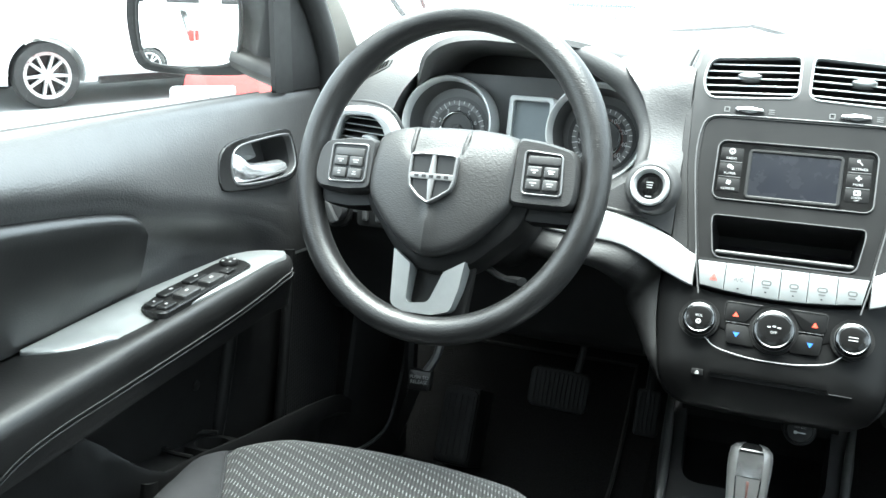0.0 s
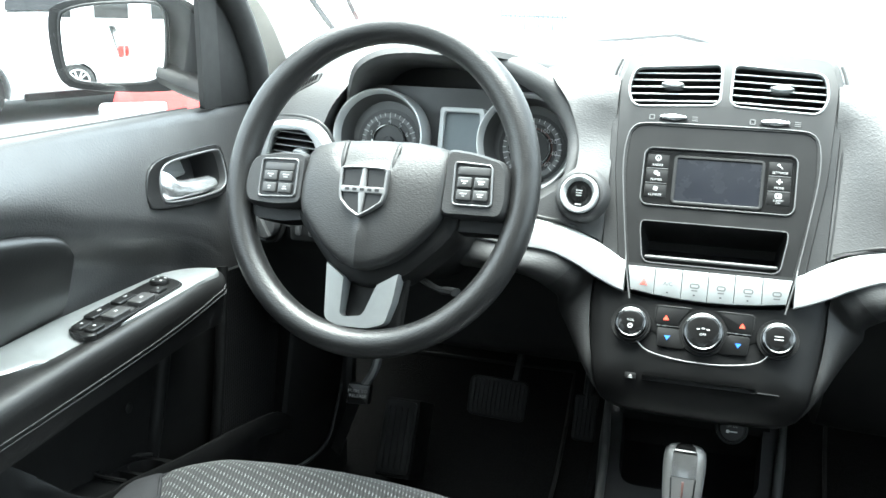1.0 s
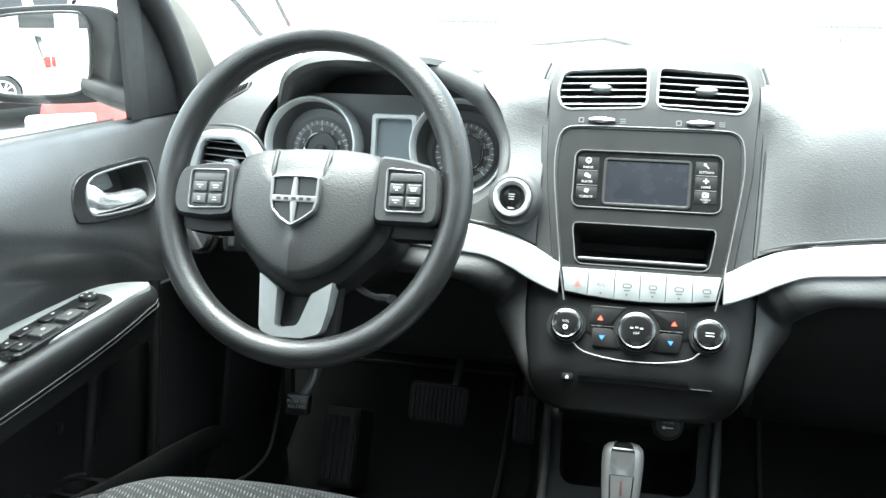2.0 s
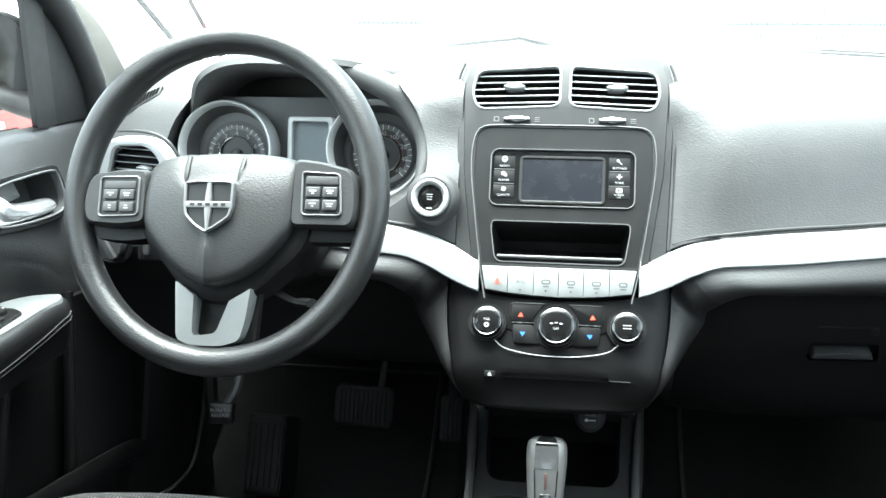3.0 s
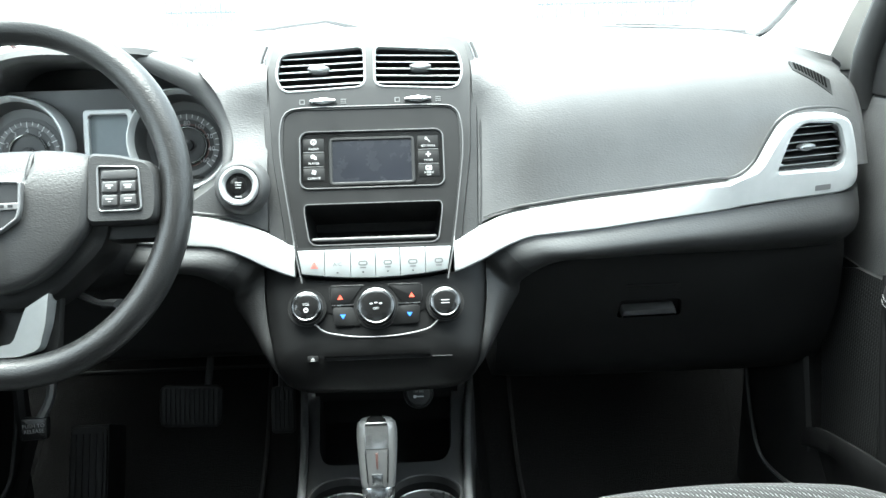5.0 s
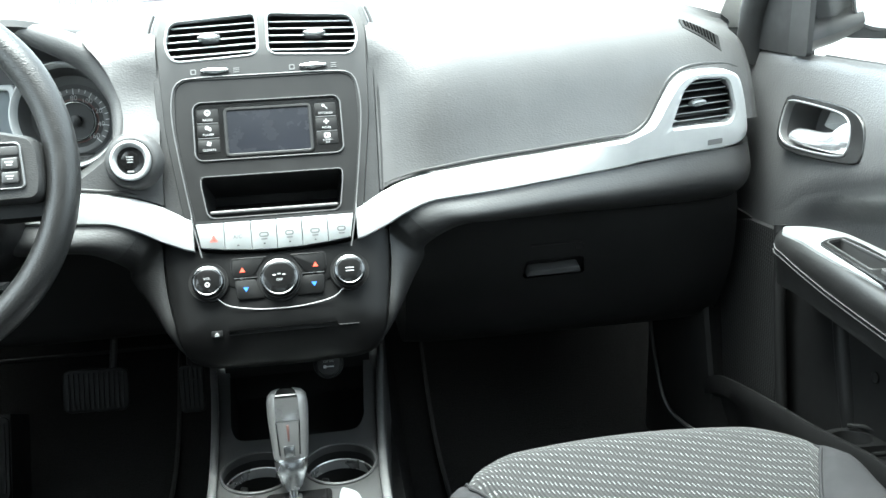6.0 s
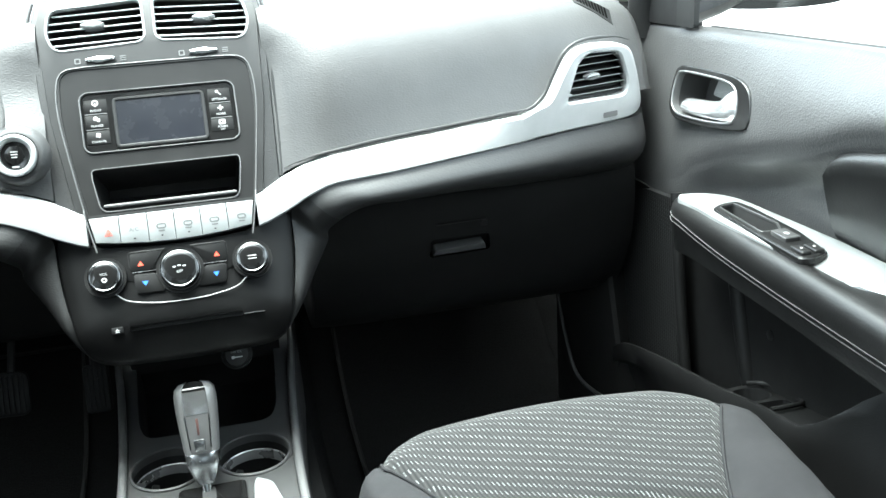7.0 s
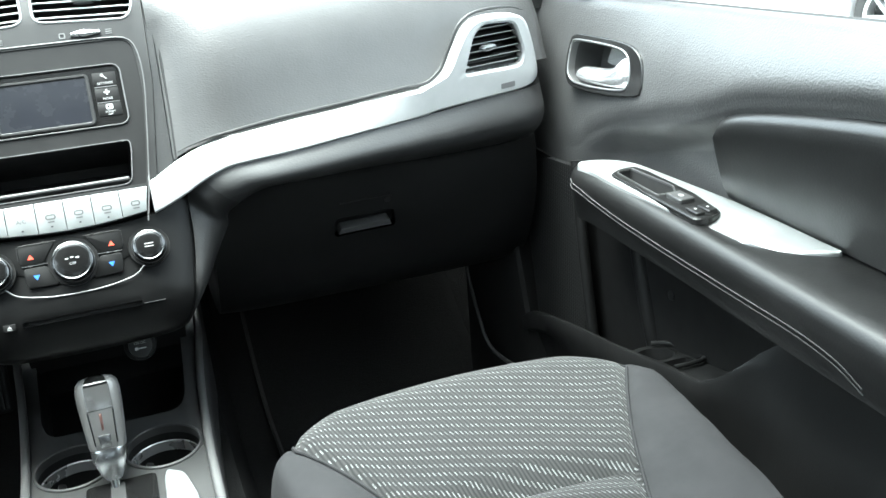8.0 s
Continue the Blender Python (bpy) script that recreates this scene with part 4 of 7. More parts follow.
def button_strip():
    strip = thing("button_strip", ST @ V(0, 0.03, 0), "satin silver strip with six flat buttons", "button strip")
    low = lambda u: 0.0305 + 0.0075 * (u / 0.09) ** 2
    half = [(u, low(u)) for u in (0.0, 0.02, 0.045, 0.07, 0.0865)] + [(0.0935, 0.0655), (0.05, 0.0655)]
    part("base", slab(mirrored(half), ST, -0.02, 0.001), HARD, strip)
    edges = [-0.0925, -0.0600, -0.0290, 0.0006, 0.0302, 0.0605, 0.0925]
    legends = [None, "A/C", None, None, None, None]
    for i, (a, b) in enumerate(zip(edges, edges[1:])):
        a2, b2 = a + 0.0004, b - 0.0004
        la, lb = (a2 * 0.945 if i == 0 else a2), (b2 * 0.945 if i == 5 else b2)
        o = [(la, low(la)), ((la + lb) / 2, low((la + lb) / 2)), (lb, low(lb)), (b2, 0.0655), (a2, 0.0655)]
        key = part("button", slab(o, ST, 0.0, 0.0065, 0.0008), STRIP, strip)
        m = (a + b) / 2 + (0.004 if i == 0 else 0)
        if i == 0:
            tri = lambda r: [(m + r * math.cos(radians(q)), 0.046 + r * math.sin(radians(q))) for q in (-30, 90, 210)]
            part("hazard_mark", joined(ring_plate(tri(0.0056), tri(0.0036), ST, 0.0065, 0.0069), ring_plate(tri(0.0022), tri(0.0012), ST, 0.0065, 0.0069)), PRINTRED, key, "red hazard triangle")
        elif legends[i]:
            lettering("legend", legends[i], 0.0065, ST @ Matrix.Translation((m, 0.0475, 0.0062)), LEGEND, key)
        else:
            part("symbol", joined(ring_plate(rrect(m, 0.0480, 0.0105 - 0.001 * (i % 2), 0.0055, 0.0022), rrect(m, 0.0480, 0.0087 - 0.001 * (i % 2), 0.0037, 0.0015), ST, 0.0065, 0.0069),
                                  slab(rrect(m, 0.0425, 0.007, 0.0014, 0.0003), ST, 0.0065, 0.0069)), LEGEND, key)
        if 0 < i < 5:
            part("indicator", slab(rrect(m, 0.0372, 0.0022, 0.0014, 0.0004), ST, 0.0062, 0.0069), HARD, key)


button_strip()


def climate_panel():
    pan = thing("climate_panel", ST @ V(0, -0.09, 0), "black control panel with three chrome-ringed knobs and a disc slot", "control panel")
    half = [(0.0, 0.0295), (0.05, 0.032), (0.09, 0.0375), (0.112, 0.046), (0.1345, 0.054), (0.1335, 0.010), (0.128, -0.035), (0.119, -0.078), (0.100, -0.096), (0.05, -0.1005), (0.0, -0.1015)]
    half = [(p.x, p.y) for p in spline([(u, v, 0) for u, v in half], 40)]
    outline = half + [(-u, v) for u, v in half[::-1][1:-1]]
    def sag(u, v, w):
        back = 0.020 * (abs(u) / 0.135) ** 3 + (0.030 * max(0.0, (-v - 0.055) / 0.045) ** 1.6 if v < -0.055 else 0.0)
        return ST @ V(u, v, w - back)
    rings = [[sag(u, v, -0.05) for u, v in outline]]
    for k in (0.0, 0.0015, 0.004, 0.02, 0.045):
        rings.append([sag(u, v, 0.0 if k > 0.003 else (-0.006 if k == 0 else -0.002)) for u, v in ((u * (1 - k / 0.135), -0.03 + (v + 0.03) * (1 - k / 0.07)) for u, v in outline)])
    n = len(outline)
    bm = sheet(rings, False, True)
    bm.verts.ensure_lookup_table()
    last = bm.verts[-n:]
    c = bm.verts.new(sag(0, -0.03, 0))
    for i in range(n):
        bm.faces.new((last[i], last[(i + 1) % n], c))
    body = part("panel", bm, PANELBLACK, pan, "black satin moulded panel")
    for u, v, r, nm in ((-0.082, -0.0025, 0.0185, "VOL"), (0.0, -0.0045, 0.0225, "OFF"), (0.082, -0.0025, 0.0185, "")):
        M = ST @ Matrix.Translation((u, v, -0.004))
        part("knob_well", lathe([(r + 0.0045, 0.003), (r + 0.0042, 0.0052), (r + 0.001, 0.0045), (r + 0.001, 0.0)], M, 36), HARD, pan)
        kn = part("knob", lathe([(r, 0.0), (r, 0.010), (r - 0.0004, 0.014), (r - 0.0012, 0.0158), (r - 0.0026, 0.0165), (r - 0.0036, 0.0158)], M, 48), KNOBGREY, pan, "chrome-ringed knob")
        part("grip", lathe([(r + 0.0005, 0.002), (r + 0.0005, 0.0082), (r - 0.001, 0.0090)], M, 48), KEYGREY, kn)
        part("knob_face", lathe([(r - 0.0034, 0.0140), (r - 0.0034, 0.0158), (r - 0.0050, 0.0166), (0.004, 0.0168)], M, 40), PIANO, kn, "gloss black knob face")
        F = M @ Matrix.Translation((0, 0, 0.0166))
        if nm == "VOL":
            lettering("legend", "VOL", 0.0044, F @ Matrix.Translation((0, 0.0022, 0)), PRINTGREY, kn)
            part("symbol", joined(ring_plate(disc(0, -0.0045, 0.0024, 16), disc(0, -0.0045, 0.0018, 16), F, 0, 0.0006)), PRINTGREY, kn)
        elif nm == "OFF":
            lettering("legend", "OFF", 0.0042, F @ Matrix.Translation((0, -0.0035, 0)), PRINTGREY, kn)
            part("symbol", joined(*[slab(rrect(-0.0055 + 0.0055 * i, 0.0035 - 0.001 * abs(i - 1), 0.0038, 0.0016, 0.0006), F, 0, 0.0006) for i in range(3)]), PRINTGREY, kn)
        else:
            part("legend_bars", joined(slab(rrect(0, 0.0018, 0.0100, 0.0011, 0.0003), F, 0, 0.0006), slab(rrect(0, -0.0016, 0.0100, 0.0011, 0.0003), F, 0, 0.0006)), PRINTGREY, kn, "pale legend bars")
    for s in (-1, 1):
        up = [(s * 0.0155, 0.0215), (s * 0.0545, 0.0215), (s * 0.0545, 0.0005), (s * 0.0305, 0.0005)]
        dn = [(s * 0.0275, -0.0035), (s * 0.0525, -0.0035), (s * 0.0500, -0.0255), (s * 0.018, -0.0265)]
        for o, red in ((up, True), (dn, False)):
            key = part("rocker", slab(rounded(o, 0.004), ST, -0.004, 0.0014, 0.0006), PANELBLACK, pan)
            cu, cv = (s * 0.0425, 0.0085) if red else (s * 0.0395, -0.0150)
            q = 0.0034
            tri = [(cu - q, cv - q * 0.8), (cu + q, cv - q * 0.8), (cu, cv + q * 0.8)] if red else [(cu - q, cv + q * 0.8), (cu, cv - q * 0.8), (cu + q, cv + q * 0.8)]
            part("arrow", slab(tri, ST, 0.0013, 0.0019), PRINTRED if red else PRINTBLUE, key, "red arrow" if red else "blue arrow")
        part("trim_line", slab(rrect(s * 0.0395, -0.0012, 0.0265, 0.0009, 0.0003), ST, 0.0, 0.0022), SATINCHROME, pan)
        part("trim_line", tube([ST @ V(u, v, 0.0022) for u, v in ((s * 0.0145, 0.0222), (s * 0.052, 0.0222), (s * 0.0552, 0.020), (s * 0.0552, 0.006))], 0.0004, seg=5), GRAPHITE, pan)
    arc = [(p.x, p.y) for p in spline([(-0.0735, -0.0225, 0), (-0.060, -0.0325, 0), (-0.03, -0.0385, 0), (0, -0.0400, 0), (0.03, -0.0385, 0), (0.060, -0.0325, 0), (0.0735, -0.0225, 0)], 36)]
    part("chrome_arc", tube([ST @ V(u, v, 0.0008) for u, v in arc], 0.0010, seg=6), THINLINE, pan, "thin chrome arc")
    cut(body, slab(rrect(0, -0.0635, 0.126, 0.0048, 0.0015), ST, -0.012, 0.02))
    body.data.set_sharp_from_angle(angle=radians(38))
    part("disc_slot", cup(rrect(0, -0.0635, 0.126, 0.0048, 0.0015), ST, -0.0012, -0.0118), RUBBER, pan, "narrow black disc slot")
    part("slot_line", slab(rrect(0.0765, -0.0645, 0.024, 0.0008, 0.0002), ST, -0.010, -0.0048), KEYGREY, pan)
    ej = part("eject_button", slab(rrect(-0.0765, -0.0630, 0.013, 0.0070, 0.001), ST, -0.010, -0.0044, 0.0005), PANELBLACK, pan)
    part("eject_mark", joined(slab([(-0.0788, -0.0640), (-0.0742, -0.0640), (-0.0765, -0.0612)], ST, -0.0046, -0.0039), slab(rrect(-0.0765, -0.0653, 0.0046, 0.0008, 0.0002), ST, -0.0046, -0.0039)), PRINTGREY, ej)


climate_panel()


def start_button():
    b = thing("start_button", (-0.158, 1.08, 0.837), "round black engine start button in a silver ring", "start button")
    M = plane_at((-0.158, 1.083, 0.837), (1, -0.10, 0), (0.05, 0.30, 1)) @ Matrix.Scale(0.86, 4)
    part("surround", lathe([(0.040, -0.020), (0.038, -0.010), (0.0355, -0.004), (0.034, -0.002), (0.033, -0.001), (0.029, 0.000), (0.028, -0.004)], M, 48), PAD, b)
    part("ring", lathe([(0.0272, -0.01), (0.0272, 0.004), (0.0262, 0.0062), (0.0235, 0.0066), (0.0205, 0.0040), (0.0185, 0.0)], M, 48), SILVER, b, "satin silver ring")
    k = part("push_button", lathe([(0.0182, -0.006), (0.0182, 0.001), (0.0172, 0.0022), (0.0125, 0.0018), (0.0120, 0.0030), (0.006, 0.0034)], M, 40), PIANO, b, "gloss black button")
    part("legend_bars", joined(*[slab(rrect(0, v, w, 0.0015, 0.0004), M, 0.0034, 0.0040) for v, w in ((0.0046, 0.0095), (0.0012, 0.0085), (-0.0024, 0.0075))]), PRINTGREY, k, "pale legend bars")
    part("lamp_bar", slab(rrect(0, -0.0148, 0.009, 0.0022, 0.0008), M, 0.0018, 0.0028), PRINTGREY, k)


start_button()


def glove_box():
    g = thing("glove_box", (0.36, 1.2, 0.45), "black glove box door with a recessed pull handle", "glove box")
    rows = []
    for j in range(15):
        x = 0.165 + 0.49 * j / 14
        e = 0.012 * (abs(j - 7) / 7) ** 6
        rows.append([V(x, p.y + e, p.z) for p in spline([(0, 1.31, 0.712), (0, 1.225, 0.710), (0, 1.203, 0.690), (0, 1.206, 0.60), (0, 1.24, 0.52), (0, 1.285, 0.475), (0, 1.36, 0.455)], 18)]
                    + [V(x, 1.46, 0.45), V(x, 1.46, 0.69)])
    door = part("door", sheet(rows, False, True, caps=True), HARDFINE, g, "black grained glove box door")
    M = plane_at((0.378, 1.200, 0.6255), (1, 0.0, 0.0), (0, -0.22, 1))
    pull = rounded([(-0.046, -0.028), (0.046, -0.026), (0.044, 0.002), (-0.043, 0.000)], 0.007)
    cut(door, slab(pull, M, -0.03, 0.05))
    door.data.set_sharp_from_angle(angle=radians(38))
    part("handle_cup", cup(pull, M, -0.001, -0.014), HARDFINE, g)
    part("handle", slab(rounded([(-0.041, -0.0245), (0.040, -0.0225), (0.0355, -0.0105), (-0.0365, -0.0135)], 0.003), M, -0.02, 0.0035, 0.003), HANDLEGREY, g, "grey pull handle")
    part("upper_rib", slab(rounded([(-0.034, 0.021), (0.040, 0.0225), (0.040, 0.0255), (-0.034, 0.0245)], 0.001), M, -0.02, -0.0050, 0.001), HARD, g)
    part("lock", lathe([(0.006, -0.02), (0.006, -0.0045), (0.004, -0.004)], M @ Matrix.Translation((0.037, 0.017, 0)), 16), HARD, g)


glove_box()


def knee_panel():
    k = thing("knee_panel", (-0.38, 1.14, 0.48), "black plastic panel below the steering column with light switch", "trim panel")
    rows = []
    for j in range(13):
        x = -0.655 + 0.49 * j / 12
        rows.append([V(x, p.y, p.z) for p in spline([(0, 1.20, 0.775), (0, 1.132, 0.768), (0, 1.128, 0.735), (0, 1.16, 0.69), (0, 1.19, 0.62), (0, 1.22, 0.56), (0, 1.30, 0.53)], 18)] + [V(x, 1.42, 0.55), V(x, 1.42, 0.77)])
    part("panel", sheet(rows, False, True, caps=True), HARDFINE, k)
    M = plane_at((-0.600, 1.128, 0.750), (1, 0, 0), (0, 0.08, 1))
    part("switch_bezel", lathe([(0.030, -0.01), (0.029, 0.004), (0.026, 0.0055), (0.022, 0.003)], M, 36), HARD, k)
    kn = part("light_switch", lathe([(0.021, 0.0), (0.0205, 0.012), (0.018, 0.016), (0.006, 0.0165)], M, 32), KEYGREY, k, "round black light switch")
    part("grip_bar", box(M @ Matrix.Rotation(0.5, 4, "Z"), -0.0045, 0.0045, -0.0195, 0.0195, 0.014, 0.024, 0.002), HANDLEGREY, kn)
    M2 = plane_at((-0.541, 1.127, 0.750), (1, 0, 0), (0, 0.08, 1))
    part("dimmer_bezel", slab(rrect(0, 0, 0.046, 0.042, 0.005), M2, -0.01, 0.004, 0.002), HARD, k)
    for du in (-0.009, 0.011):
        part("dimmer_wheel", slab(rrect(du, 0, 0.009, 0.026, 0.003), M2, 0.0, 0.009, 0.003), SAIL, k)


knee_panel()


def instrument_cluster():
    c = thing("instrument_cluster", (WHEEL_X, 1.25, 0.80), "hooded instrument cluster with two silver-ringed dials and small screen", "instrument cluster")
    arch = spline([(-0.524, 0.898, 0), (-0.514, 0.925, 0), (-0.494, 0.962, 0), (-0.462, 0.984, 0), (-0.415, 0.992, 0), (-0.36, 0.991, 0), (-0.30, 0.989, 0), (-0.260, 0.980, 0), (-0.222, 0.963, 0), (-0.194, 0.928, 0), (-0.176, 0.880, 0), (-0.181, 0.835, 0), (-0.200, 0.80, 0)], 44)
    mid = V(WHEEL_X, 0.86, 0)
    rows = []
    for i, p in enumerate(arch):
        d = (p - mid)
        d.normalize()
        up = max(0.0, min(1.0, (p.y - 0.86) / 0.11))
        right = max(0.0, min(1.0, (p.x - WHEEL_X) / 0.15))
        lip = 1.268 - 0.078 * max(up * (1 - 0.55 * right), 0.45 * right)
        sec = []
        for k, (dy, off, dz) in enumerate(((0.11, -0.028, -0.010), (0.05, -0.022, -0.003), (0.016, -0.018, 0.0), (0.005, -0.0145, 0.0), (-0.002, -0.006, 0.0), (0.003, 0.002, 0.0), (0.03 - 0.020 * right, 0.004 + 0.006 * right, 0.0), (0.09 - 0.062 * right, 0.008 + 0.012 * right, -0.004), (0.19 - 0.13 * right, 0.016 + 0.016 * right, -0.012), (0.30 - 0.18 * right, 0.03 + 0.02 * right, -0.04))):
            q = p + d * (off if off > 0 else off * (0.25 + 0.75 * up))
            sec.append(V(q.x, lip + dy, q.y + dz))
        rows.append(sec)
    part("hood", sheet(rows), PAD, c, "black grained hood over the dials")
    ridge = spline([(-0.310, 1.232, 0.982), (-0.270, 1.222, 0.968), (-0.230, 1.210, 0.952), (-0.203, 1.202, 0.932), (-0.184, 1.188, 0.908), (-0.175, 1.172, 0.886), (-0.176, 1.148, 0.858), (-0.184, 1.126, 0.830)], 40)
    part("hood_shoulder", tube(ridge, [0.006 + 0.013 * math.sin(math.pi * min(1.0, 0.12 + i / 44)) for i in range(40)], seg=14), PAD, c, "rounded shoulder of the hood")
    P = plane_at((WHEEL_X, 1.262, 0.866), (1, 0, 0), (0, 0.22, 1))
    part("panel", slab(rounded([(-0.165, -0.07), (0.165, -0.07), (0.170, 0.02), (0.15, 0.066), (-0.15, 0.066), (-0.17, 0.02)], 0.02), P, -0.02, 0.0), KEYGREY, c, "dark grey cluster panel")
    for s, red in ((-1, False), (1, True)):
        D = P @ Matrix.Translation((s * 0.1065, -0.010 if s < 0 else -0.006, 0.006))
        R = 0.0680
        g = part("dial_ring", hoop([(R - 0.001, -0.010), (R, 0.036), (R - 0.0008, 0.0396), (R - 0.0022, 0.0406), (R - 0.0038, 0.0392), (R - 0.0066, 0.026), (R - 0.0072, 0.024), (R - 0.003, 0.020)], D, 64), SILVER, c, "satin silver dial ring")
        part("dial_cone", hoop([(R - 0.004, -0.012), (R - 0.0062, 0.0245), (R - 0.0088, 0.018), (R - 0.0150, -0.006), (R - 0.0165, -0.010)], D, 64), KEYGREY, g, "dark sloping wall inside the ring")
        D = D @ Matrix.Translation((0.003, -0.006, -0.009))
        part("dial_face", lathe([(R - 0.0205, 0.001), (R - 0.0205, 0.004), (0.01, 0.004)], D, 48), DIAL, g)
        part("scale_band", ring_plate(disc(0, 0, 0.0425, 48), disc(0, 0, 0.0345, 48), D, 0.003, 0.0048), DIALRING, g)
        part("inner_ring", hoop([(0.0262, 0.004), (0.0262, 0.0085), (0.0250, 0.0095), (0.0238, 0.0085), (0.0238, 0.005)], D, 48), CHROME, g, "thin chrome inner ring")
        if red:
            part("red_ring", hoop([(0.0290, 0.004), (0.0290, 0.0052), (0.0275, 0.0052), (0.0275, 0.004)], D, 40), COPPER, g, "thin dull red ring")
        for k in range(25):
            a = radians(225 - 270 * k / 24)
            ln = 0.0075 if k % 3 == 0 else 0.004
            T = D @ Matrix.Rotation(a, 4, "Z")
            part("tick", box(T, 0.0415 - ln, 0.042, -0.0005, 0.0005, 0.0046, 0.0056), PRINT, g)
        nums = [str(i) for i in range(0, 9)] if s < 0 else [str(i * 20) for i in range(0, 9)]
        for k, t in enumerate(nums):
            a = radians(225 - 270 * k / (len(nums) - 1))
            lettering("numeral", t, 0.0095, D @ Matrix.Translation((0.0295 * math.cos(a), 0.0295 * math.sin(a), 0.0046)), PRINTGREY, g)
        part("needle", box(D @ Matrix.Rotation(radians(222), 4, "Z"), 0.004, 0.040, -0.0009, 0.0009, 0.0065, 0.0078), PRINTGREY, g)
        part("hub_cap", lathe([(0.0075, 0.004), (0.0075, 0.010), (0.005, 0.0115)], D, 24), HARD, g)
    E = P @ Matrix.Translation((0.0095, 0.004, 0))
    o = rounded([(-0.0335, -0.055), (0.0335, -0.055), (0.0325, 0.034), (-0.0325, 0.034)], 0.006, 4)
    pane = [(u * 0.80, (v + 0.0105) * 0.85 - 0.0105) for u, v in o]
    part("screen_frame", ring_plate(o, pane, E, 0.0, 0.020, 0.008), SILVER, c, "satin silver screen frame")
    part("screen", slab([(u * 1.01, v * 1.01) for u, v in pane], E, 0.002, 0.010), LCD, c, "pale grey blank screen", True)
    part("lower_cover", slab(rrect(0, -0.085, 0.30, 0.06, 0.01), P, -0.02, 0.02, 0.01), HARDFINE, c)


instrument_cluster()


def pad_point(x, y):
    """A point on the pad's top and its slope along y."""
    pr = spline([(0, a, b) for a, b in pad_profile(x)], 60)
    for p, q in zip(pr, pr[1:]):
        if (p.y - y) * (q.y - y) <= 0:
            return V(x, y, p.z + (q.z - p.z) * (y - p.y) / ((q.y - p.y) or 1e-9))
    return V(x, y, pr[0].z)


def defroster(s):
    d = thing("defroster_vent", (s * 0.60, 1.28, 0.92), "small black slotted demister outlet at the dashboard's corner", "demister vent", "demister vents")
    rows = []
    for k in range(13):
        t = k / 12
        x = 0.572 + 0.054 * t
        yc, hw = 1.258 - 0.012 * t, 0.008
        a, b = pad_point(x, yc - hw), pad_point(x, yc + hw)
        rows.append([V(s * a.x, a.y, a.z - 0.01), V(s * a.x, a.y, a.z + 0.001), V(s * a.x, a.y + 0.002, a.z + 0.003), V(s * b.x, b.y - 0.002, b.z + 0.003), V(s * b.x, b.y, b.z + 0.001), V(s * b.x, b.y, b.z - 0.01)])
    part("frame", sheet(rows, False, True, caps=True), HARD, d)
    for k in range(1, 11):
        r0, r1 = rows[k], rows[k + 1]
        q = [r0[2].lerp(r0[3], 0.1), r0[2].lerp(r0[3], 0.9), r0[3].lerp(r1[3], 0.6).lerp(r0[2].lerp(r1[2], 0.6), 0.1), r0[2].lerp(r1[2], 0.6).lerp(r0[3].lerp(r1[3], 0.6), 0.1)]
        # Near-black solid fill paints the darkness of an open slot.
        part("slot", sheet([[p + V(0, 0, 0.0012) for p in q], [p - V(0, 0, 0.004) for p in q]], False, True, caps=True), VOID, d)


for s in (-1, 1):
    defroster(s)


# ---- steering wheel: local x across, y up its plane, z towards the driver ----
SW = plane_at((WHEEL_X, 0.935, 0.863), (1, 0, 0.012), (0, math.sin(radians(24)), math.cos(radians(24))))


def dome(outline, M, levels, centre):
    """A closed pillow: rings of the outline drawn in towards a centre, at (share, height) levels."""
    rings = [[M @ V(centre[0] + (u - centre[0]) * k, centre[1] + (v - centre[1]) * k, w) for u, v in outline] for k, w in levels]
    return sheet(rings, False, True, caps=True)


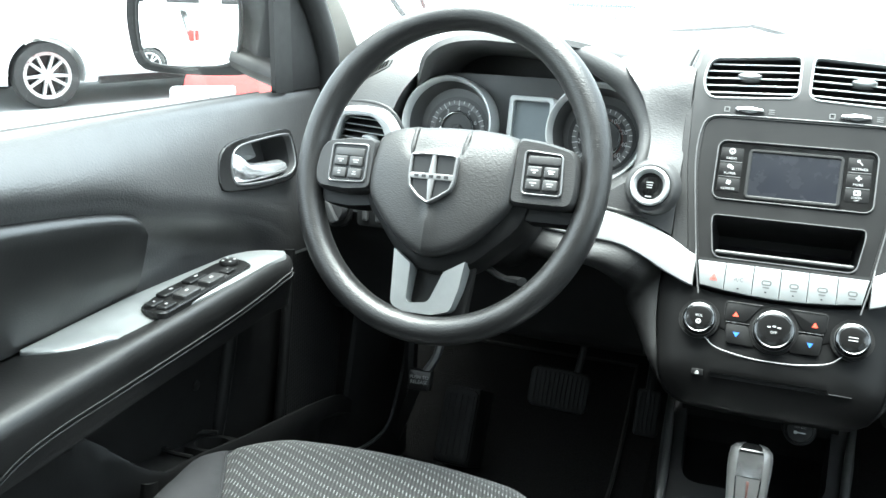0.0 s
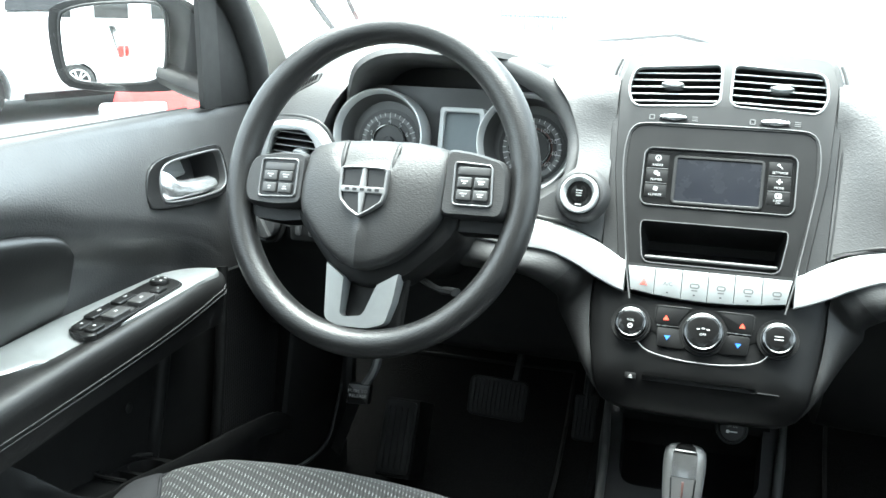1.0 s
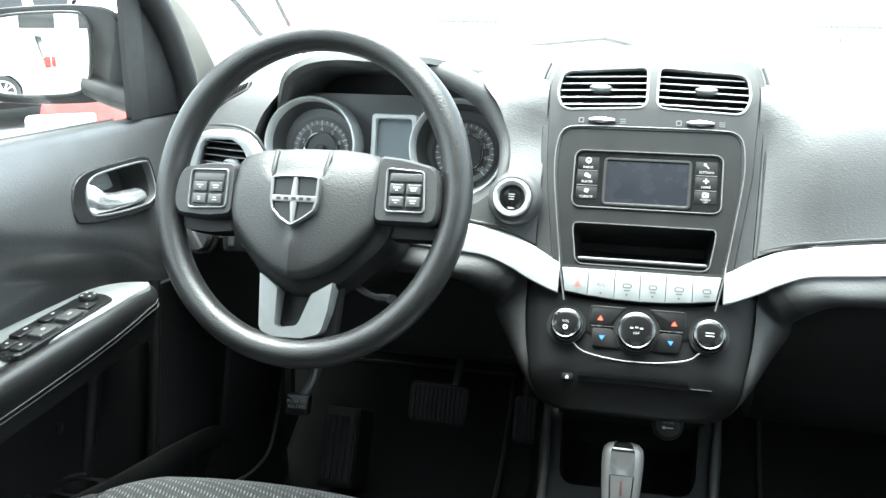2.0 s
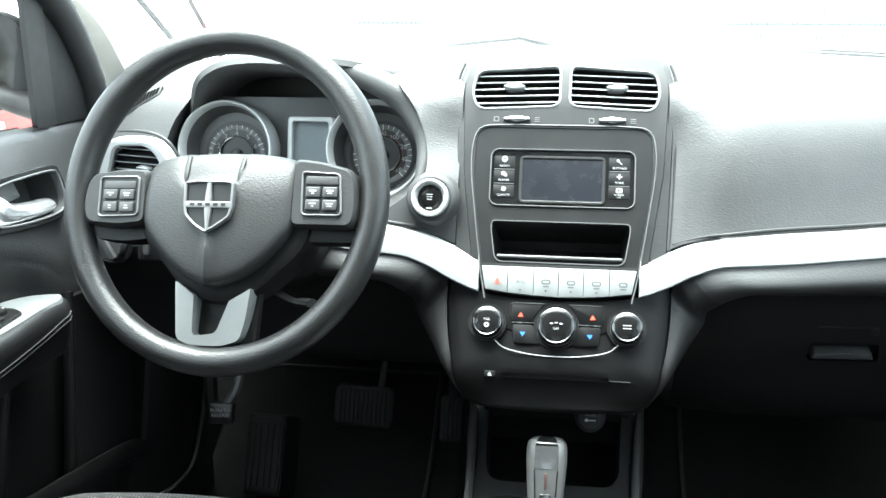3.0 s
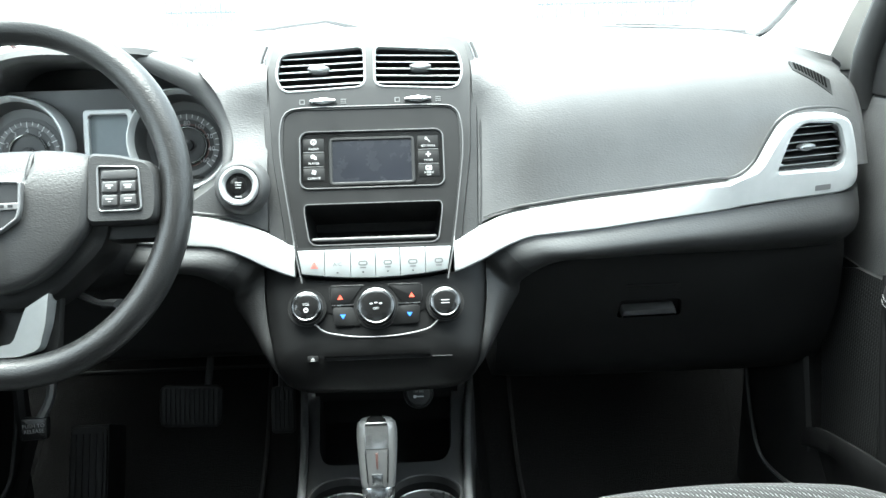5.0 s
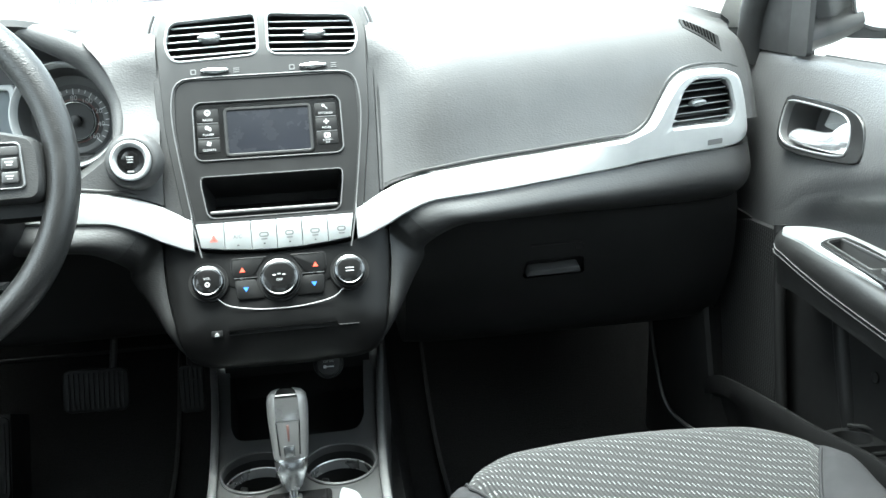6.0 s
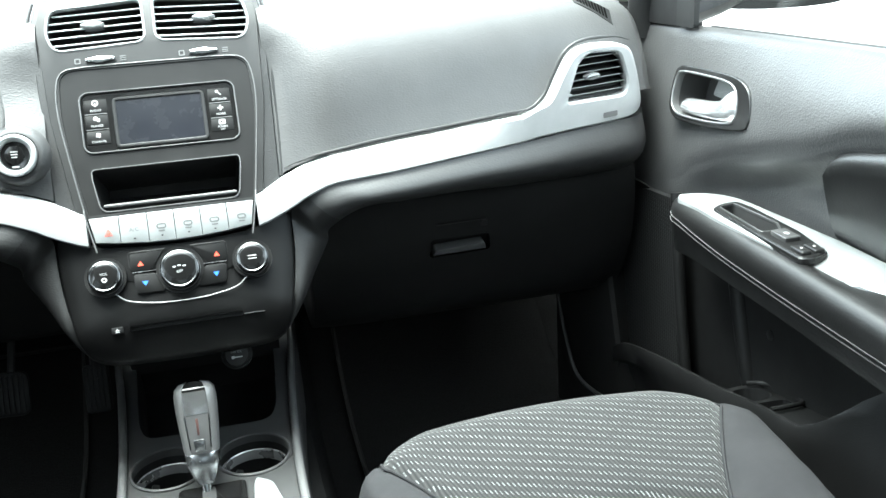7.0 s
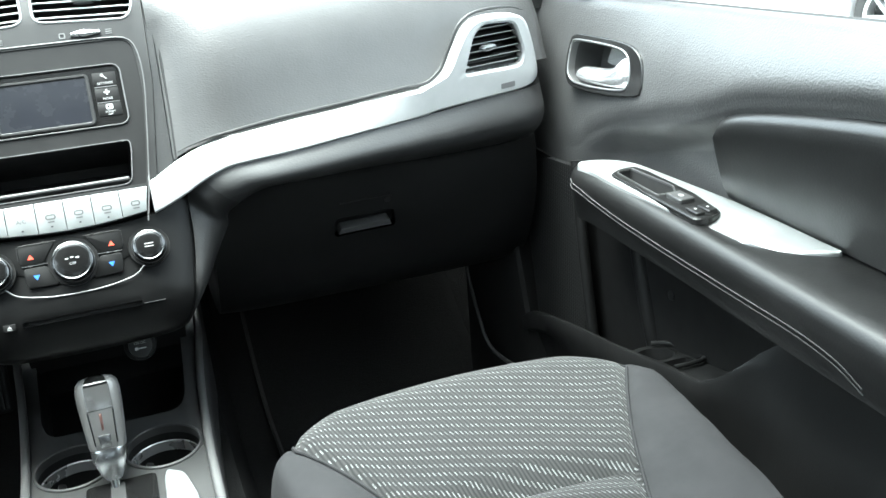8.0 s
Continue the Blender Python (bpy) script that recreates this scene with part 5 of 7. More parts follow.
def steering_wheel():
    sw = thing("steering_wheel", SW.translation, "black grained steering wheel with airbag hub and silver lower spoke", "steering wheel")
    rows = []
    for k in range(96):
        a = 2 * math.pi * k / 96
        n = V(math.cos(a) / 0.1675, math.sin(a) / 0.1745, 0).normalized()
        fat = 1.0 + 0.06 * math.exp(-((math.degrees(a) % 360 - 35) / 14) ** 2) + 0.06 * math.exp(-((math.degrees(a) % 360 - 145) / 14) ** 2)
        rows.append([SW @ (V(0.1675 * math.cos(a), 0.1780 * math.sin(a) + 0.0035, 0) + n * 0.0160 * fat * math.cos(b) + V(0, 0, 1) * 0.0175 * fat * math.sin(b)) for b in (2 * math.pi * q / 18 for q in range(18))])
    part("rim", sheet(rows, True, True), RIMSKIN, sw, "black grained rim")
    hub = [(p.x, p.y) for p in spline([(-0.080, 0.030, 0), (-0.072, 0.041, 0), (-0.045, 0.0475, 0), (-0.005, 0.0505, 0), (0.035, 0.0505, 0), (0.070, 0.0475, 0), (0.086, 0.040, 0), (0.087, 0.020, 0), (0.085, -0.010, 0), (0.083, -0.032, 0),
                                       (0.066, -0.056, 0), (0.042, -0.079, 0), (0.018, -0.091, 0), (-0.002, -0.0955, 0), (-0.022, -0.090, 0), (-0.045, -0.074, 0), (-0.066, -0.052, 0), (-0.080, -0.032, 0), (-0.082, -0.005, 0), (-0.081, 0.015, 0)], 64, True)]
    def hubz(u, v):
        keel = 0.006 * math.exp(-((u + 0.002) / 0.006) ** 2) * max(0.0, min(1.0, (-v - 0.03) / 0.03))
        chan = -0.004 if (-0.036 < u < 0.028 and v > 0.012) else 0.0
        return 0.034 - 0.012 * (u / 0.085) ** 2 - 0.008 * ((v + 0.02) / 0.075) ** 2 + keel + chan - 0.010 * max(0.0, (v + 0.005) / 0.055) ** 2
    levels = [1.0, 1.0, 0.985, 0.95, 0.88, 0.78, 0.66, 0.54, 0.42, 0.30, 0.18, 0.08]
    rings = []
    for i, k in enumerate(levels):
        ring = []
        for u, v in hub:
            a, b = 0.0 + u * k, -0.02 + (v + 0.02) * k
            w = hubz(a, b) - (0.035 if i == 0 else (0.010 if i == 1 else (0.004 if i == 2 else (0.001 if i == 3 else 0.0))))
            ring.append(SW @ V(a, b, w))
        rings.append(ring)
    part("airbag_cover", sheet(rings, False, True, caps=True), HUBSKIN, sw, "black grained airbag cover")
    for s, u0 in ((-1, -0.0355), (1, 0.0275)):
        part("crease", tube([SW @ V(u0 - s * 0.002 * k / 8, 0.0455 - 0.032 * k / 8, hubz(u0 + s * 0.004, 0.0455 - 0.032 * k / 8) - 0.0026 - (0.004 if k == 0 else 0)) for k in range(9)], [0.0030] * 7 + [0.002, 0.001], seg=8), HUBSKIN, sw)
    # lower housing behind the cover
    low = [(p.x, p.y) for p in spline([(-0.085, 0.030, 0), (0.0, 0.042, 0), (0.098, 0.040, 0), (0.102, 0.0, 0), (0.098, -0.045, 0), (0.070, -0.078, 0), (0.038, -0.104, 0), (0.0, -0.112, 0), (-0.036, -0.100, 0), (-0.07, -0.064, 0), (-0.09, -0.035, 0)], 48, True)]
    part("hub_housing", dome(low, SW, [(1.0, -0.045), (1.0, -0.006), (0.97, 0.004), (0.9, 0.008)], (0, -0.02)), HARDFINE, sw, "black hub housing")
    for s in (-1, 1):
        pod(sw, s)
    # silver lower spoke with its slot
    spoke = [(-0.0410, -0.090), (-0.0200, -0.1045), (-0.0222, -0.1440), (-0.0190, -0.1475), (0.0020, -0.1445), (0.0060, -0.1400), (0.0190, -0.1100), (0.0425, -0.0960), (0.0375, -0.1270), (0.0300, -0.1510), (0.0100, -0.1575), (-0.0260, -0.1575), (-0.0400, -0.1510)]
    spoke = rounded(spoke, [0.001, 0.001, 0.003, 0.003, 0.003, 0.003, 0.001, 0.001, 0.004, 0.006, 0.006, 0.006, 0.006], 4)
    def yoke(w0, w1, o):
        bm = bmesh.new()
        for w in (w1, w0):
            vs = [bm.verts.new(SW @ V(u, v, w - (0.010 * max(0, (-v - 0.10) / 0.055)))) for u, v in o]
            f = bm.faces.new(vs)
        bm.verts.ensure_lookup_table()
        n = len(o)
        for i in range(n):
            bm.faces.new((bm.verts[i], bm.verts[(i + 1) % n], bm.verts[n + (i + 1) % n], bm.verts[n + i]))
        bmesh.ops.triangulate(bm, faces=[f for f in bm.faces if len(f.verts) > 4])
        return bm
    part("lower_spoke", yoke(-0.008, 0.016, spoke), SILVERDARK, sw, "satin silver forked lower spoke")
    part("spoke_core", slab(rounded([(-0.048, -0.085), (0.046, -0.085), (0.042, -0.165), (-0.046, -0.165)], 0.01), SW, -0.022, -0.010, 0.004), HARDFINE, sw)
    badge(sw)


def pod(sw, s):
    if s < 0:
        o = [(-0.150, 0.012), (-0.143, 0.024), (-0.110, 0.030), (-0.078, 0.030), (-0.078, -0.030), (-0.110, -0.034), (-0.148, -0.031), (-0.153, -0.012)]
        k = [(-0.1325, 0.0205), (-0.0865, 0.0215), (-0.0862, -0.0225), (-0.1325, -0.0245)]
    else:
        o = [(0.082, 0.0445), (0.112, 0.0415), (0.146, 0.033), (0.152, 0.018), (0.1535, -0.012), (0.150, -0.030), (0.108, -0.030), (0.080, -0.030)]
        k = [(0.0925, 0.0295), (0.1350, 0.0270), (0.1380, -0.0185), (0.0935, -0.0185)]
    spoke = part("spoke_pod", dome(rounded(o, 0.008), SW, [(1.0, -0.022), (1.0, 0.010), (0.975, 0.017), (0.9, 0.021)], (s * 0.114, 0.0)), HUBSKIN, sw, "black side spoke carrying buttons")
    part("underside", dome(rounded([(u, v - 0.014) for u, v in o], 0.010), SW, [(0.98, -0.035), (1.0, -0.012), (0.97, 0.0)], (s * 0.114, -0.012)), HARDFINE, sw)
    ko = rounded(k, 0.006)
    T = SW
    part("chrome_frame", ring_plate(ko, shrink(ko, 0.0020), T, 0.014, 0.0238), THINCHROME, spoke, "thin satin chrome frame")
    part("button_well", slab(shrink(ko, 0.002), T, 0.010, 0.0212), HARD, spoke)
    lo_u, hi_u = min(u for u, v in k) + 0.0045, max(u for u, v in k) - 0.0045
    lo_v, hi_v = min(v for u, v in k) + 0.005, max(v for u, v in k) - 0.004
    w2 = (hi_u - lo_u) / 2
    part("blank", slab(rrect((lo_u + hi_u) / 2, hi_v - 0.0062, w2 * 2 - 0.001, 0.0090, 0.002), T, 0.018, 0.0226, 0.001), KEYGREY, spoke)
    for i in range(2):
        for j in range(2):
            cu, cv = lo_u + w2 * (i + 0.5), lo_v + 0.0066 + j * 0.0136
            b = part("button", slab(rrect(cu, cv, w2 - 0.0024, 0.0112, 0.0016), T, 0.018, 0.0245, 0.0014), KEYGREY, spoke)
            part("legend", joined(slab(rrect(cu, cv + 0.0012, 0.0075 if j or s > 0 else 0.0035, 0.0013, 0.0003), T, 0.0243, 0.0249), slab(rrect(cu, cv - 0.0014, 0.0055 if i else 0.0030, 0.0011, 0.0003), T, 0.0243, 0.0249)), PRINT if s > 0 and j else PRINTGREY, b)


def badge(sw):
    B = SW @ Matrix.Translation((0, 0, 0.0365))
    shield = rounded([(-0.0285, 0.0125), (-0.015, 0.0145), (0.0125, 0.0145), (0.0255, 0.0135), (0.0250, -0.014), (0.0225, -0.0245), (0.010, -0.034), (-0.003, -0.0415), (-0.016, -0.034), (-0.0265, -0.0235), (-0.0285, -0.012)], 0.003)
    b = part("badge", ring_plate(shield, shrink(shield, 0.0028), B, -0.008, 0.0042), GRIPGREY, sw, "chrome shield-shaped badge frame")
    part("badge_field", slab(shrink(shield, 0.003), B, -0.008, 0.0006), HARD, b, "dark textured badge field")
    bars = [slab([(-0.0035, 0.012), (0.0010, 0.012), (0.0022, -0.006), (0.0022, -0.017), (0.0005, -0.037), (-0.0030, -0.037), (-0.0052, -0.017), (-0.0052, -0.006)], B, 0.0, 0.0036, 0.0006),
            slab(rrect(-0.0015, -0.0115, 0.050, 0.0070, 0.001), B, 0.0, 0.0038, 0.001)]
    part("badge_cross", joined(*bars), GRIPGREY, b, "plain chrome cross bars")
    part("badge_shadow_bar", joined(*[slab(rrect(-0.0185 + 0.0085 * i, -0.0115, 0.0050, 0.0030, 0.0006), B, 0.0036, 0.0041) for i in range(5)]), HARD, b, "dark plain bars")


steering_wheel()


def column():
    c = thing("steering_column", (WHEEL_X, 1.1, 0.78), "black plastic steering column shroud with stalks", "steering column")
    rows = []
    for w, r, sq in ((-0.048, 0.050, 0.9), (-0.09, 0.066, 0.95), (-0.17, 0.075, 0.9), (-0.26, 0.070, 0.9)):
        rows.append([SW @ V(r * math.cos(a), -0.012 + sq * r * math.sin(a), w) for a in (2 * math.pi * k / 28 for k in range(28))])
    part("shroud", sheet(rows, False, True, caps=True), HARDFINE, c)
    part("stalk", tube(spline([SW @ V(-0.06, -0.01, -0.09), SW @ V(-0.11, 0.0, -0.085), SW @ V(-0.155, 0.006, -0.075)], 12), [0.008] * 8 + [0.011] * 4, seg=10), HARD, c)
    part("tilt_lever", tube(spline([SW @ V(0.02, -0.085, -0.12), SW @ V(0.055, -0.100, -0.09), SW @ V(0.085, -0.104, -0.07)], 10), [0.005] * 7 + [0.008] * 3, seg=8, flatten=0.6), HARD, c)


column()


# ---- doors ----
def belt_z(y):
    return 0.951 - 0.048 * y


def scoop_top(y):
    return lerp_table([(0.2, 0.872), (0.58, 0.862), (0.723, 0.842), (0.81, 0.822), (0.839, 0.808), (0.938, 0.777), (1.044, 0.746), (1.12, 0.713), (1.153, 0.686), (1.40, 0.66)], y)


def door_x(y, z):
    """How far the inner skin stands from the car's middle."""
    top = belt_z(y)
    st = scoop_top(y)
    if z >= st:
        t = (z - st) / max(top - st, 1e-6)
        base = 0.690 + 0.036 * max(0.0, (t - 0.1) / 0.9) ** 1.7
        edge = max(0.0, 1 - (z - st) / 0.026)
        return base + 0.005 * edge ** 2 * min(1.0, max(0.0, (1.17 - y) / 0.10))
    depth = min(1.0, max(0.0, (1.17 - y) / 0.17))
    depth = depth * depth * (3 - 2 * depth)
    t = min(1.0, (st - z) / 0.050)
    x = 0.690 + 0.005 * min(1.0, max(0.0, (1.17 - y) / 0.10)) + 0.031 * depth * t * t * (3 - 2 * t)
    if z < 0.66:
        k = min(1.0, (0.66 - z) / 0.05)
        x = x * (1 - k) + 0.705 * k
    if y > 1.12:
        k = min(1.0, (y - 1.12) / 0.07)
        k = k * k * (3 - 2 * k)
        x = x * (1 - k) + (0.690 if z > 0.45 else 0.680) * k
    return x


def car_door(s):
    word = "driver's" if s < 0 else "passenger's"
    d = thing("door_1" if s < 0 else "door_2", (s * 0.72, 0.75, 0.25), "black grained " + word + " door with silver armrest trim and chrome handle", "car door", "front doors", "structure")
    q = lambda x, y, z: V(s * x, y, z)
    ys = [0.24 + 0.02 * i for i in range(56)]
    rows = []
    for y in ys:
        zb = belt_z(y)
        sc = scoop_top(y)
        zs = [0.22 + (sc - 0.06 - 0.22) * k / 14 for k in range(14)] + [sc - 0.06 + 0.06 * k / 14 for k in range(14)] + [sc + 0.03 * k / 8 for k in range(8)] + [sc + 0.03 + (zb - 0.004 - sc - 0.03) * k / 14 for k in range(15)]
        row = [q(door_x(y, z), y, z) for z in zs]
        row += [q(0.729, y, zb + 0.0005), q(0.735, y, zb + 0.003), q(0.7405, y, zb - 0.002), q(0.800, y, zb - 0.03), q(0.800, y, 0.22)]
        rows.append(row)
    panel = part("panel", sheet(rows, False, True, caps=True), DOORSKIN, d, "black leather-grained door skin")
    low_rows = []
    for y in ys:
        zs = [0.235 + (0.655 - 0.235) * (k / 24) for k in range(25)]
        low_rows.append([q(door_x(y, z) - 0.004, y, z) for z in zs] + [q(0.76, y, 0.655), q(0.76, y, 0.235)])
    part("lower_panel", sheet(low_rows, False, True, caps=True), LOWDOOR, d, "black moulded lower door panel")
    # lever recess
    H = plane_at((s * 0.6975, 1.089, 0.814), (0, -s, 0.05 * -s), (s * 0.21, 0, 1))
    if (H.to_3x3() @ V(0, 0, 1)).x * s > 0:
        H = H @ Matrix.Rotation(math.pi, 4, "Y")
    f = 1 if (H.to_3x3() @ V(1, 0, 0)).y > 0 else -1
    hole = [(f * (y - 1.075), z - 0.818) for y, z in [(1.166, 0.832), (1.155, 0.846), (1.10, 0.853), (1.03, 0.858), (0.995, 0.853), (0.978, 0.838), (0.970, 0.815), (0.980, 0.802), (1.05, 0.787), (1.125, 0.778), (1.152, 0.781), (1.164, 0.798)]]
    mouth = [(f * (y - 1.075), z - 0.818) for y, z in [(1.159, 0.831), (1.149, 0.840), (1.10, 0.846), (1.04, 0.850), (1.016, 0.846), (1.004, 0.833), (0.999, 0.816), (1.005, 0.804), (1.055, 0.793), (1.12, 0.785), (1.146, 0.788), (1.157, 0.800)]]
    mouth = [(p.x, p.y) for p in spline([(u, v, 0) for u, v in mouth], 48, True)]
    hole = [(p.x, p.y) for p in spline([(u, v, 0) for u, v in hole], 48, True)]
    cut(panel, slab(shrink(hole, 0.004), H, -0.055, 0.08))
    panel.data.set_sharp_from_angle(angle=radians(38))
    hd = part("handle_bezel", ring_plate(shrink(hole, -0.001), mouth, H, -0.006, 0.006, -0.004), GLOSSDARK, d, "glossy dark handle surround")
    part("bezel_line", ring_plate(shrink(mouth, -0.0018), shrink(mouth, 0.0014), H, 0.0, 0.0075, -0.004), THINCHROME, hd)
    part("handle_cup", cup(mouth, H, 0.0, -0.045, 0.004), KEYGREY, hd, "dark handle recess")
    g = lambda y, z, w: H @ V(f * (y - 1.075), z - 0.818, w)
    lev = []
    for y, zt, zb_, w in ((1.138, 0.804, 0.793, -0.002), (1.134, 0.808, 0.789, 0.003), (1.10, 0.813, 0.790, 0.006), (1.07, 0.818, 0.794, 0.006), (1.050, 0.825, 0.797, 0.005), (1.036, 0.839, 0.799, 0.003), (1.026, 0.846, 0.801, -0.001), (1.016, 0.845, 0.804, -0.008), (1.008, 0.838, 0.810, -0.018)):
        lev.append([g(y, zt - 0.003, w - 0.018), g(y, zt, w - 0.012), g(y, zt - 0.003, w - 0.005), g(y, zt * 0.6 + zb_ * 0.4, w), g(y, zt * 0.25 + zb_ * 0.75, w + 0.001), g(y, zb_ + 0.001, w - 0.003), g(y, zb_, w - 0.009), g(y, zb_ + 0.003, w - 0.016)])
    part("lever", sheet(lev, False, True, caps=True), LEVER, hd, "polished chrome lever")
    part("lock_plate", slab(rounded([(f * (1.105 - 1.075), 0.002), (f * (1.03 - 1.075), 0.004), (f * (1.03 - 1.075), 0.030), (f * (1.10 - 1.075), 0.026)], 0.004), H, -0.044, -0.022, 0.003), SILVERDARK, hd)
    # padded insert behind the scoop: a bulging upper edge over a plain face that leans outwards below
    top = spline([(0.791, 0.706, 0), (0.806, 0.730, 0), (0.820, 0.754, 0), (0.830, 0.776, 0), (0.834, 0.791, 0), (0.826, 0.804, 0), (0.803, 0.814, 0), (0.757, 0.825, 0), (0.683, 0.838, 0), (0.596, 0.850, 0), (0.44, 0.866, 0), (0.26, 0.876, 0)], 70)
    ins = []
    for p in top:
        low = 0.704 - 0.006 * max(0.0, min(1.0, (0.78 - p.x) / 0.5))
        cap = max(0.0, min(1.0, (p.y - 0.706) / 0.09))
        proud = 0.022 * cap
        col = [q(0.735, p.x, p.y + 0.001)]
        for ang in (0, 20, 42, 64, 86):
            a = radians(ang)
            col.append(q(0.716 - proud * math.sin(a) - 0.004 * cap, p.x, p.y - 0.016 * cap * (1 - math.cos(a))))
        for k in (0.12, 0.3, 0.55, 0.8, 1.0):
            z = p.y - 0.016 * cap
            z = z + (low - z) * k
            col.append(q(0.712 + 0.004 * (1 - cap) - proud * (1 - k) ** 0.7 + 0.005 * k, p.x, z))
        ins.append(col)
    part("insert_pad", sheet(ins), INSERT, d, "smooth black padded insert")
    part("insert_seam", tube([q(0.7155, p.x, p.y) for p in top[:16]], 0.0011, seg=5), KEYGREY, d)
    armrest(d, s, q)
    # lower map pocket
    edge = spline([(1.265, 0.374, 0), (1.24, 0.392, 0), (1.20, 0.411, 0), (1.106, 0.436, 0), (1.006, 0.458, 0), (0.944, 0.471, 0), (0.89, 0.485, 0), (0.835, 0.499, 0), (0.78, 0.509, 0), (0.745, 0.520, 0), (0.715, 0.532, 0), (0.66, 0.538, 0), (0.45, 0.541, 0), (0.28, 0.542, 0)], 60)
    pk = []
    for i, p in enumerate(edge):
        k = max(0.0, min(1.0, (0.775 - p.x) / 0.085))
        k = k * k * (3 - 2 * k)
        rim = [(0.715, -0.06), (0.654, -0.05), (0.652, -0.003), (0.648, 0.0), (0.644, 0.0), (0.642, -0.004), (0.643, -0.030)]
        slope = [(0.715, -0.06), (0.7045, 0.055), (0.7035, 0.050), (0.7025, 0.044), (0.701, 0.036), (0.698, 0.020), (0.684, -0.025)]
        low = [(0.6535 + 0.010 * k, 0.38), (0.656 + 0.002 * k, 0.32), (0.667, 0.24), (0.715, 0.23)]
        pk.append([q(a + (c - a) * k, p.x, p.y + b + (e - b) * k) for (a, b), (c, e) in zip(rim, slope)] + [q(x, p.x, min(z, p.y - 0.04)) for x, z in low])
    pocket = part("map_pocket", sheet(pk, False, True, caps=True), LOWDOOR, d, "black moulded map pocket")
    # holder with two round wells behind the pocket's edge
    slope = (0.515 - 0.461) / (0.76 - 1.0)
    W = plane_at((s * 0.674, 0.865, 0.486), (0, 1, slope), (-s, 0, 0))
    if (W.to_3x3() @ V(0, 0, 1)).z < 0:
        W = plane_at((s * 0.674, 0.865, 0.486), (0, 1, slope), (s, 0, 0))
    wells = [disc(0.044, 0.0, 0.026, 28, 0.92), rounded([(-0.026, -0.024), (0.008, -0.024), (0.012, 0.024), (-0.026, 0.024)], 0.009, 6)]
    hold = part("bottle_holder", holed(rounded([(-0.125, -0.027), (0.078, -0.027), (0.082, 0.0), (0.074, 0.027), (-0.060, 0.030), (-0.120, 0.018)], 0.012), wells, W, -0.04, -0.004), HARDFINE, pocket, "moulded holder with two wells")
    for o in wells:
        part("well", cup(o, W, -0.004, -0.07, 0.003), HARD, hold)
    rim = spline([W @ V(u, k, 0.002) for u, k in ((0.070, 0.010), (0.060, 0.025), (0.040, 0.030), (0.0, 0.030), (-0.022, 0.028), (-0.031, 0.018), (-0.031, -0.020))] if (W.to_3x3() @ V(0, 1, 0)).x * s > 0 else
                 [W @ V(u, -k, 0.002) for u, k in ((0.070, 0.010), (0.060, 0.025), (0.040, 0.030), (0.0, 0.030), (-0.022, 0.028), (-0.031, 0.018), (-0.031, -0.020))], 30)
    part("well_rim", tube(rim, 0.0032, seg=8), HARDFINE, hold)
    # upright rib and perforated speaker panel at the door's front
    part("rib", tube(spline([q(0.704, 1.01, 0.648), q(0.703, 0.995, 0.58), q(0.704, 0.965, 0.49), q(0.708, 0.955, 0.45)], 14), [0.014] * 14, seg=10), LOWDOOR, d)
    sp = [q(0.671, 1.30, 0.63), q(0.671, 1.21, 0.660), q(0.671, 1.135, 0.668), q(0.671, 1.078, 0.36), q(0.671, 1.19, 0.335), q(0.671, 1.31, 0.31)]
    bm = bmesh.new()
    front = [bm.verts.new(p) for p in sp]
    back = [bm.verts.new(p + V(s * 0.010, 0, 0)) for p in sp]
    bm.faces.new(front)
    bm.faces.new(back)
    for i in range(6):
        bm.faces.new((front[i], front[(i + 1) % 6], back[(i + 1) % 6], back[i]))
    part("speaker_grille", bm, GRILLE, d, "perforated black speaker panel")
    part("grille_edge", tube(spline([q(0.678, 1.130, 0.676), q(0.676, 1.122, 0.64), q(0.677, 1.102, 0.52), q(0.680, 1.070, 0.36)], 12), 0.0085, seg=10), LOWDOOR, d)
    # screw cover
    part("screw_cover", lathe([(0.007, 0), (0.007, 0.001), (0.006, 0.0015)], plane_at((s * 0.700, 0.915, 0.548), (0, -s, 0), (0, 0, 1)), 20), HARD, d)
    # sail panel, divider post and weather strip
    sail = [(1.230, 0.8925), (1.334, 0.8885), (1.332, 0.927), (1.324, 0.9725), (1.299, 1.016), (1.267, 1.047), (1.232, 1.0775)]
    def plate(pts, x0, x1, mat, name, label=""):
        m = plane_at((s * x0, 0, 0), (0, 1, 0), (0, 0, 1))
        b = slab(rounded(pts, 0.006, 3), m, 0, (x1 - x0) * s, 0.0)
        return part(name, b, mat, d, label)
    plate(sail, 0.723, 0.730, SAILTRIM, "sail_panel", "charcoal plastic corner panel")
    plate([(1.177, 0.8955), (1.227, 0.8935), (1.226, 1.131), (1.181, 1.156)], 0.719, 0.727, POST, "divider_post", "charcoal window post")
    strip = spline([q(0.724, 1.343, 0.865), q(0.724, 1.343, 0.91), q(0.722, 1.334, 0.947), q(0.722, 1.311, 0.992), q(0.722, 1.277, 1.041), q(0.718, 1.21, 1.095), q(0.700, 1.06, 1.17), q(0.665, 0.84, 1.28), q(0.63, 0.56, 1.385)], 26)
    part("weather_strip", tube(strip, 0.024, seg=10), RUBBER, d, "black rubber door seal")
